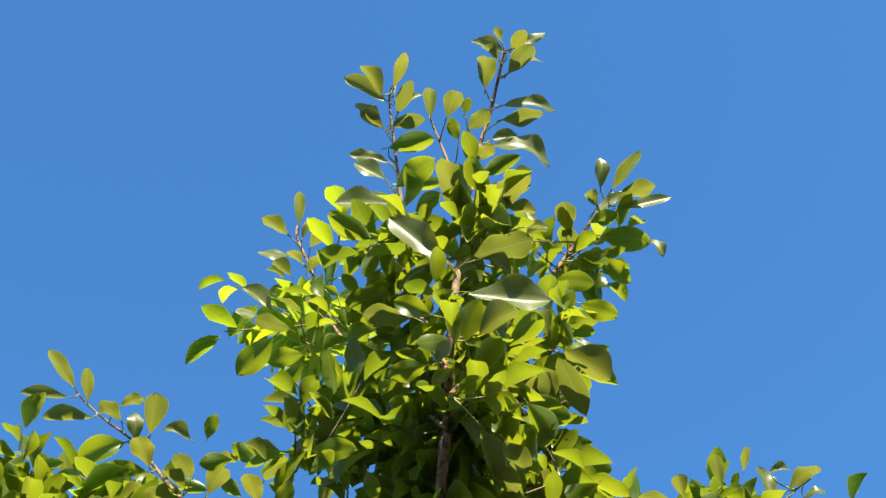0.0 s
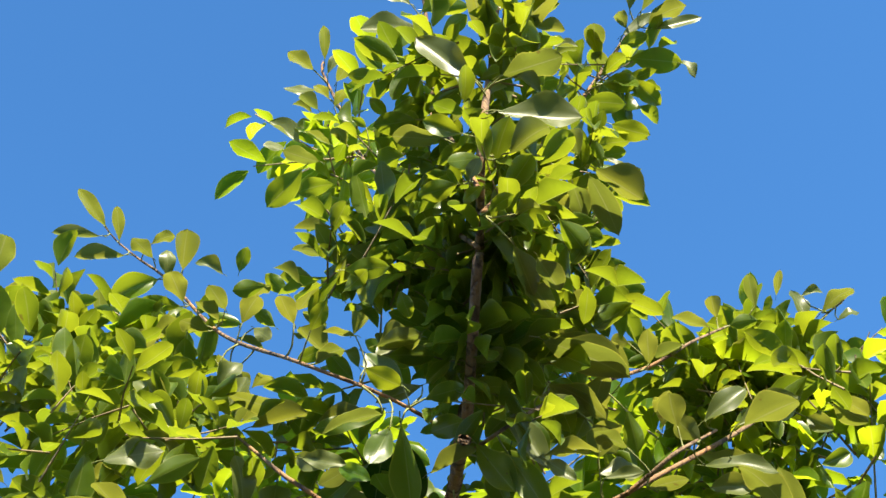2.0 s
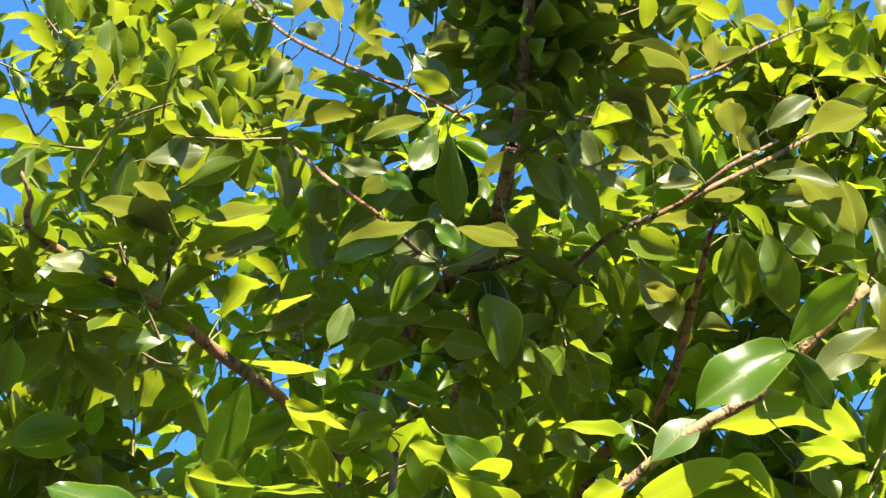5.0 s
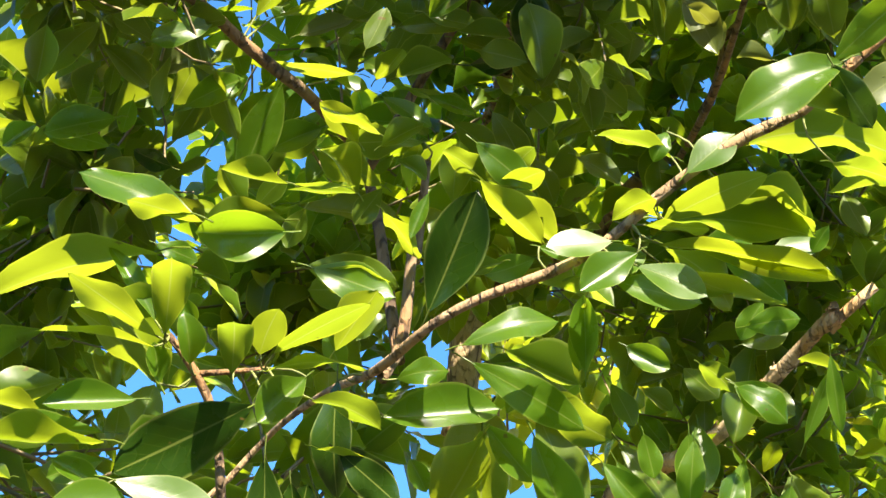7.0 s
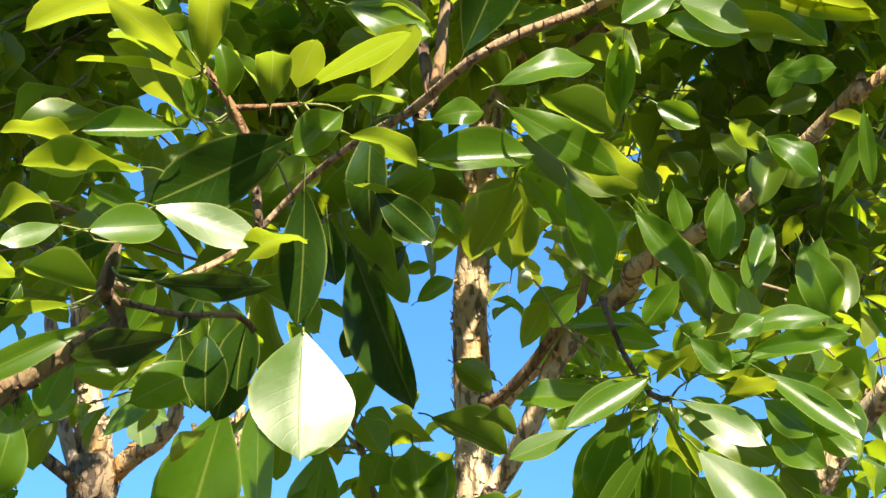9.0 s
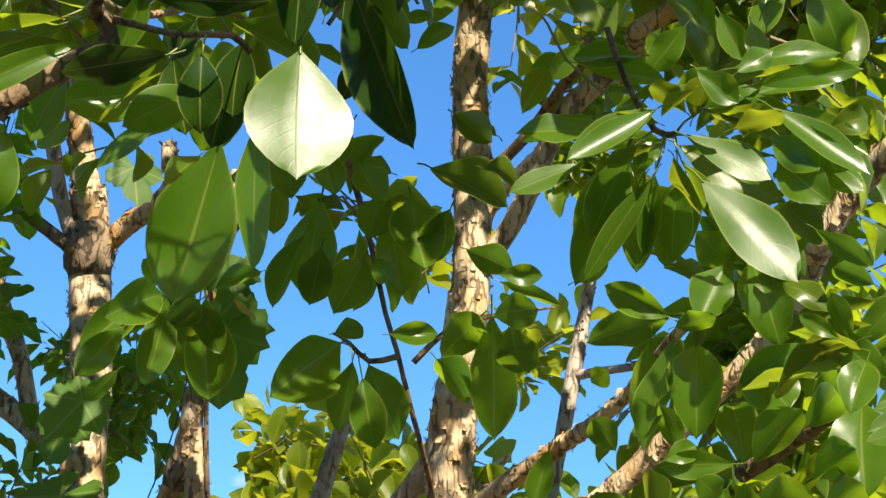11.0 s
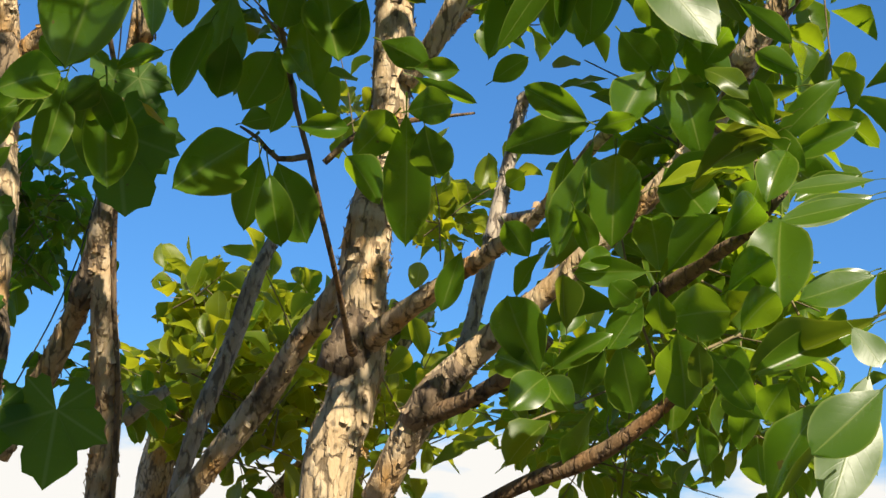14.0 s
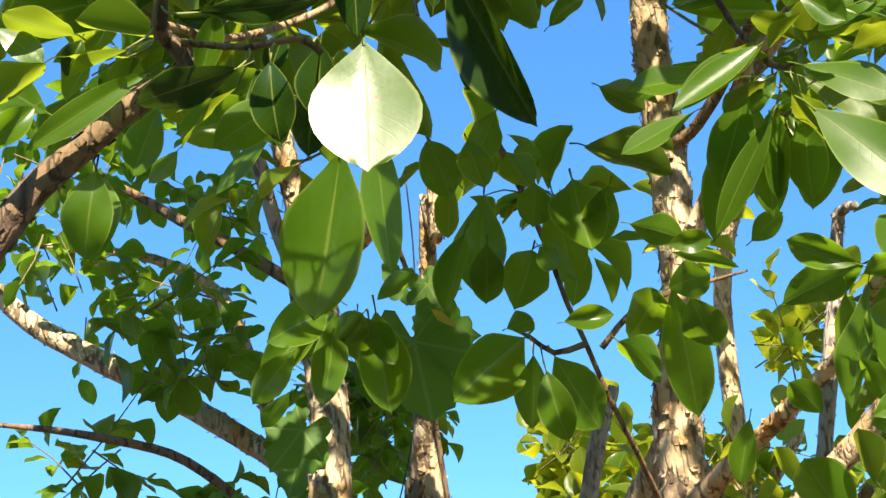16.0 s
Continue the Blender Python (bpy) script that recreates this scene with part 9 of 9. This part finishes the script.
cloud("main", (0.325, 1.919, 2.425), (0.118, 0.176, 0.043), 20, -10, 12, 0.123)
cloud("main", (0.420, 2.625, 1.978), (0.043, 0.207, 0.107), 6, -9, 5, 0.118)
cloud("main", (-0.037, 2.703, 3.468), (0.222, 0.201, 0.161), 33, 1, 16, 0.111)
cloud("main", (0.534, 2.865, 2.146), (0.150, 0.259, 0.236), 9, -11, 16, 0.107)
cloud("main", (-0.685, 2.133, 3.236), (0.196, 0.330, 0.169), 34, 18, 22, 0.098)
cloud("crown", (-0.189, 1.678, 3.012), (0.140, 0.125, 0.098), 38, 6, 20, 0.077)
cloud("main", (-0.834, 2.771, 3.221), (0.172, 0.362, 0.204), 28, 17, 16, 0.118)
cloud("crown", (0.420, 1.802, 3.139), (0.145, 0.183, 0.061), 38, -13, 14, 0.084)
cloud("main", (0.168, 2.832, 3.458), (0.139, 0.207, 0.129), 32, -3, 10, 0.118)
cloud("crown", (0.158, 1.333, 2.996), (0.044, 0.089, 0.038), 44, -7, 12, 0.060)
cloud("crown", (0.111, 1.194, 3.086), (0.026, 0.034, 0.148), 49, -5, 4, 0.071)
cloud("main", (0.668, 2.549, 3.091), (0.064, 0.259, 0.086), 28, -15, 8, 0.114)
cloud("main", (-0.742, 2.083, 3.167), (0.058, 0.245, 0.182), 34, 20, 12, 0.102)
cloud("main", (-0.336, 2.893, 3.416), (0.182, 0.259, 0.118), 31, 7, 12, 0.114)
cloud("main", (-0.772, 2.383, 2.900), (0.043, 0.259, 0.075), 26, 18, 8, 0.114)
cloud("main", (0.686, 2.516, 3.211), (0.097, 0.311, 0.107), 30, -15, 12, 0.114)
cloud("main", (0.592, 2.416, 3.075), (0.043, 0.311, 0.129), 29, -14, 8, 0.114)
cloud("main", (-0.853, 2.356, 2.875), (0.043, 0.259, 0.182), 25, 20, 9, 0.114)
cloud("main", (-0.289, 2.544, 3.268), (0.086, 0.207, 0.043), 31, 6, 6, 0.114)
cloud("main", (-0.354, 2.697, 3.236), (0.214, 0.311, 0.107), 29, 7, 24, 0.118)
cloud("main", (0.116, 2.942, 3.352), (0.107, 0.259, 0.086), 29, -2, 9, 0.118)
cloud("main", (-0.747, 2.042, 2.869), (0.043, 0.259, 0.118), 28, 20, 9, 0.114)
cloud("main", (-0.757, 2.348, 2.761), (0.043, 0.259, 0.043), 23, 18, 5, 0.114)
foliage(main_tree, CLOUDS["main"], CROWN_LEAF, 5)
foliage(main_tree, CLOUDS["crown"], LEAF, 15, 0.2, 0.44, 0.65)
cloud("left", (-1.345, 2.970, 2.542), (0.16, 0.3, 0.05), 16, 28, 9, 0.07)
cloud("left", (-1.160, 3.097, 2.421), (0.08, 0.2, 0.06), 14, 24, 3, 0.065)
cloud("left", (-1.293, 2.873, 2.719), (0.182, 0.466, 0.107), 18, 24, 24, 0.075)
cloud("left", (-1.346, 3.008, 2.418), (0.139, 0.414, 0.075), 12, 24, 2, 0.075)
cloud("left", (-1.082, 3.169, 2.658), (0.043, 0.311, 0.064), 16, 19, 8, 0.064)
cloud("left", (-1.195, 2.760, 2.075), (0.075, 0.155, 0.043), 7, 23, 4, 0.086)
cloud("left", (-0.995, 2.923, 2.272), (0.043, 0.155, 0.043), 10, 19, 3, 0.064)
cloud("left", (-1.239, 2.923, 2.811), (0.214, 0.414, 0.043), 19, 23, 10, 0.064)
cloud("left", (-1.162, 2.806, 2.752), (0.214, 0.362, 0.064), 19, 22, 10, 0.075)
cloud("left", (-0.987, 3.135, 1.931), (0.118, 0.362, 0.054), 4, 17, 10, 0.080)
cloud("left", (-0.818, 3.517, 2.198), (0.043, 0.311, 0.118), 8, 13, 12, 0.070)
cloud("left", (-0.856, 3.462, 2.276), (0.075, 0.311, 0.054), 9, 14, 12, 0.070)
cloud("left", (-1.019, 2.830, 2.616), (0.064, 0.259, 0.075), 17, 20, 6, 0.091)
cloud("left", (-1.077, 2.879, 2.402), (0.043, 0.259, 0.054), 13, 21, 3, 0.091)
cloud("left", (-1.016, 2.835, 2.233), (0.043, 0.155, 0.043), 10, 20, 4, 0.086)
foliage(left_tree, CLOUDS["left"], MATURE_LEAF, 6, 0.4, 0.58)
cloud("slim", (-0.778, 3.522, 2.266), (0.043, 0.311, 0.097), 9, 12, 9, 0.064)
cloud("slim", (-0.662, 3.748, 1.893), (0.075, 0.466, 0.043), 3, 10, 8, 0.075)
foliage(slim_tree, CLOUDS["slim"], CROWN_LEAF, 7, 0.7)
cloud("far", (-0.633, 4.840, 2.162), (0.118, 0.362, 0.204), 5, 7, 34, 0.118)
cloud("far", (-0.579, 4.826, 2.347), (0.043, 0.362, 0.075), 8, 7, 12, 0.107)
cloud("far", (-0.332, 4.864, 2.206), (0.097, 0.570, 0.182), 6, 4, 22, 0.118)
cloud("far", (0.035, 4.889, 2.110), (0.118, 0.570, 0.193), 5, -0, 7, 0.118)
cloud("far", (-0.378, 4.694, 1.921), (0.075, 0.362, 0.086), 3, 5, 10, 0.118)
cloud("far", (-0.229, 4.588, 2.830), (0.043, 0.311, 0.054), 14, 3, 5, 0.107)
cloud("far", (0.046, 4.656, 2.579), (0.043, 0.311, 0.043), 11, -1, 8, 0.107)
cloud("far", (0.814, 4.149, 3.558), (0.354, 0.311, 0.300), 24, -11, 40, 0.129)
cloud("far", (0.160, 4.166, 3.684), (0.172, 0.311, 0.204), 25, -2, 16, 0.129)
cloud("far", (-0.101, 4.788, 2.103), (0.247, 0.466, 0.236), 5, 1, 12, 0.118)
cloud("far", (-0.594, 4.807, 2.067), (0.139, 0.414, 0.139), 4, 7, 16, 0.107)
cloud("far", (0.434, 4.688, 2.024), (0.107, 0.362, 0.118), 4, -5, 18, 0.107)
cloud("far", (0.738, 4.099, 3.578), (0.386, 0.362, 0.279), 24, -10, 36, 0.107)
cloud("far", (0.678, 4.066, 3.676), (0.536, 0.362, 0.214), 26, -9, 30, 0.107)
cloud("far", (-0.033, 4.791, 2.092), (0.182, 0.466, 0.225), 5, 0, 5, 0.107)
foliage(far_tree, CLOUDS["far"], FAR_LEAF, 8, 0.1, 0.58)
cloud("farlow", (-0.000, 4.788, 2.111), (0.139, 0.466, 0.236), 5, 0, 6, 0.107)
cloud("farlow", (0.421, 4.430, 2.072), (0.107, 0.414, 0.150), 5, -5, 16, 0.097)
cloud("farlow", (-0.492, 4.831, 1.960), (0.150, 0.414, 0.086), 3, 6, 6, 0.107)
foliage(far_tree, CLOUDS["farlow"], CROWN_LEAF, 9, 0.2, 0.58)
stems(main_tree, 0.06)
stems(overhang_tree, 0.06)


# ---- climbing vine on the slim stem ----
def lobed(seed):
    """A five-lobed vine leaf, 1 across, hanging along +y from its stalk."""
    rng = random.Random(seed)
    verts, uvs = [(0, 0.12, 0.02)], [(0.5, 0.1)]
    lobes = [(-2.3, 0.42), (-1.15, 0.52), (0.0, 0.66), (1.15, 0.52), (2.3, 0.42)]
    for a, r in lobes:
        for da, k in ((-0.55, 0.8), (-0.34, 0.93), (-0.17, 0.92), (0.0, 1.05), (0.17, 0.93), (0.34, 0.92), (0.52, 0.8)):
            rr = r * k * rng.uniform(0.93, 1.07)
            verts.append((math.sin(a + da) * rr, 0.12 + math.cos(a + da) * rr * 1.1, -0.10 * rr + 0.05 * math.sin(5 * a + da)))
            uvs.append((0.5 + 0.4 * (da / 0.55) * k, 0.2 + 0.6 * k))
    n = len(verts) - 1
    faces = [(0, 1 + k, 1 + (k + 1) % n) for k in range(n - 1)]
    return verts, faces, uvs


VINE_MESHES = [leaf_mesh("leaf", lobed(k), VINE_LEAF) for k in range(3)]
vine = tagged(new("vine", None), "climbing vine with broad lobed dark green leaves", "vine")
LIMB_LINES[vine.name] = []
limb("stem", vine, [(-0.470, 2.872, 1.300, 0.0043), (-0.478, 2.836, 1.750, 0.0043), (-0.497, 2.788, 1.960, 0.0043), (-0.502, 2.742, 2.090, 0.0043), (-0.483, 2.614, 2.226, 0.0043), (-0.520, 2.508, 2.414, 0.0043)])
def vine_leaf(base, tip):
    """A broad leaf that hangs between two places and turns its face to the south."""
    length = (Vector(tip) - Vector(base)).length
    a = (Vector(tip) - Vector(base)).normalized()
    br = a.cross(Vector((0, 0, 1))).normalized()
    face = Vector((rng_leaf.uniform(-0.35, 0.35), -1.0, 0.45))
    leaf(vine, base, tip, length * 1.05, math.degrees(math.atan2(face.dot(br), face.dot(br.cross(a)))), VINE_MESHES)


vine_leaf((-0.454, 2.423, 2.173), (-0.420, 2.414, 2.007))
vine_leaf((-0.427, 2.475, 2.195), (-0.401, 2.485, 2.079))
vine_leaf((-0.420, 2.479, 2.273), (-0.421, 2.477, 2.206))
vine_leaf((-0.600, 2.432, 2.425), (-0.579, 2.414, 2.339))
vine_leaf((-0.641, 2.464, 2.046), (-0.691, 2.414, 1.964))
vine_leaf((-0.510, 2.511, 1.757), (-0.510, 2.476, 1.610))
vine_leaf((-0.592, 2.494, 1.749), (-0.589, 2.503, 1.656))
vine_leaf((-0.859, 2.639, 1.955), (-0.910, 2.581, 1.859))
vine_leaf((-0.726, 2.744, 1.931), (-0.820, 2.678, 1.814))
vine_leaf((-0.730, 2.713, 2.068), (-0.769, 2.701, 1.954))
vine_leaf((-0.676, 2.700, 1.832), (-0.759, 2.680, 1.779))
vine_leaf((-0.479, 2.516, 2.261), (-0.521, 2.490, 2.311))
vine_leaf((-0.440, 2.471, 2.265), (-0.406, 2.449, 2.194))

# ---- one yellowed leaf among the green ----
YELLOWED = [leaf_mesh("leaf", LEAF_SHAPES[2], leaf_material("yellowed_leaf", (0.55, 0.36, 0.02), (0.62, 0.44, 0.03), (0.70, 0.50, 0.02), 0.4, 0.4))]
leaf(main_tree, (-0.411, 2.389, 2.194), (-0.374, 2.396, 2.162), 0.032, 35, YELLOWED)

# ---- thin wire slung beside the stems ----
v, f = tube(spline([(*(-0.681, 2.833, 1.757), 0.0016), (*(-0.651, 2.833, 1.827), 0.0016), (*(-0.600, 2.840, 1.963), 0.0016), (*(-0.556, 2.817, 2.134), 0.0016), (*(-0.519, 2.697, 2.358), 0.0016), (*(-0.516, 2.646, 2.504), 0.0016)]), 6)
wire = part("wire", v, f, WIRE, None, "thin dark wire slung between the stems")
tagged(wire, category="wire")

# ---- green fruit on its stalk, and a tuft of fallen flowers on a leaf ----
limb("fruit_stalk", main_tree, [(0.021, 1.500, 2.291, 0.0013), (0.035, 1.506, 2.277, 0.0014), (0.056, 1.536, 2.252, 0.0015), (0.097, 1.568, 2.229, 0.0019)], YOUNG)


def ball(centre, radius, seed):
    verts, faces, n, m = [], [], 12, 8
    for i in range(m + 1):
        for k in range(n):
            a, p = 2 * math.pi * k / n, math.pi * i / m
            d = Vector((math.sin(p) * math.cos(a), math.sin(p) * math.sin(a), math.cos(p)))
            verts.append(Vector(centre) + d * radius * (1 + 0.12 * noise.noise(d * 2 + Vector((seed, 0, 0)))))
    for i in range(m):
        for k in range(n):
            l = (k + 1) % n
            faces.append((i * n + k, i * n + l, (i + 1) * n + l, (i + 1) * n + k))
    return verts, faces


part("fruit", *ball((0.015, 1.499, 2.293), 0.0066, 1), FRUIT, main_tree, "small pale green round fruit")
tuft_v, tuft_f = [], []
rng_tuft = random.Random(4)
for k in range(16):
    c = Vector((0.367, 2.199, 1.840)) + Vector((rng_tuft.gauss(0, 0.006), rng_tuft.gauss(0, 0.002), rng_tuft.gauss(0, 0.006)))
    v, f = ball(c, rng_tuft.uniform(0.0014, 0.003), k)
    s = len(tuft_v)
    tuft_v += v
    tuft_f += [tuple(s + q for q in g) for g in f]
part("flower_tuft", tuft_v, tuft_f, DRY, main_tree, "pale dried flower tuft caught on a leaf")
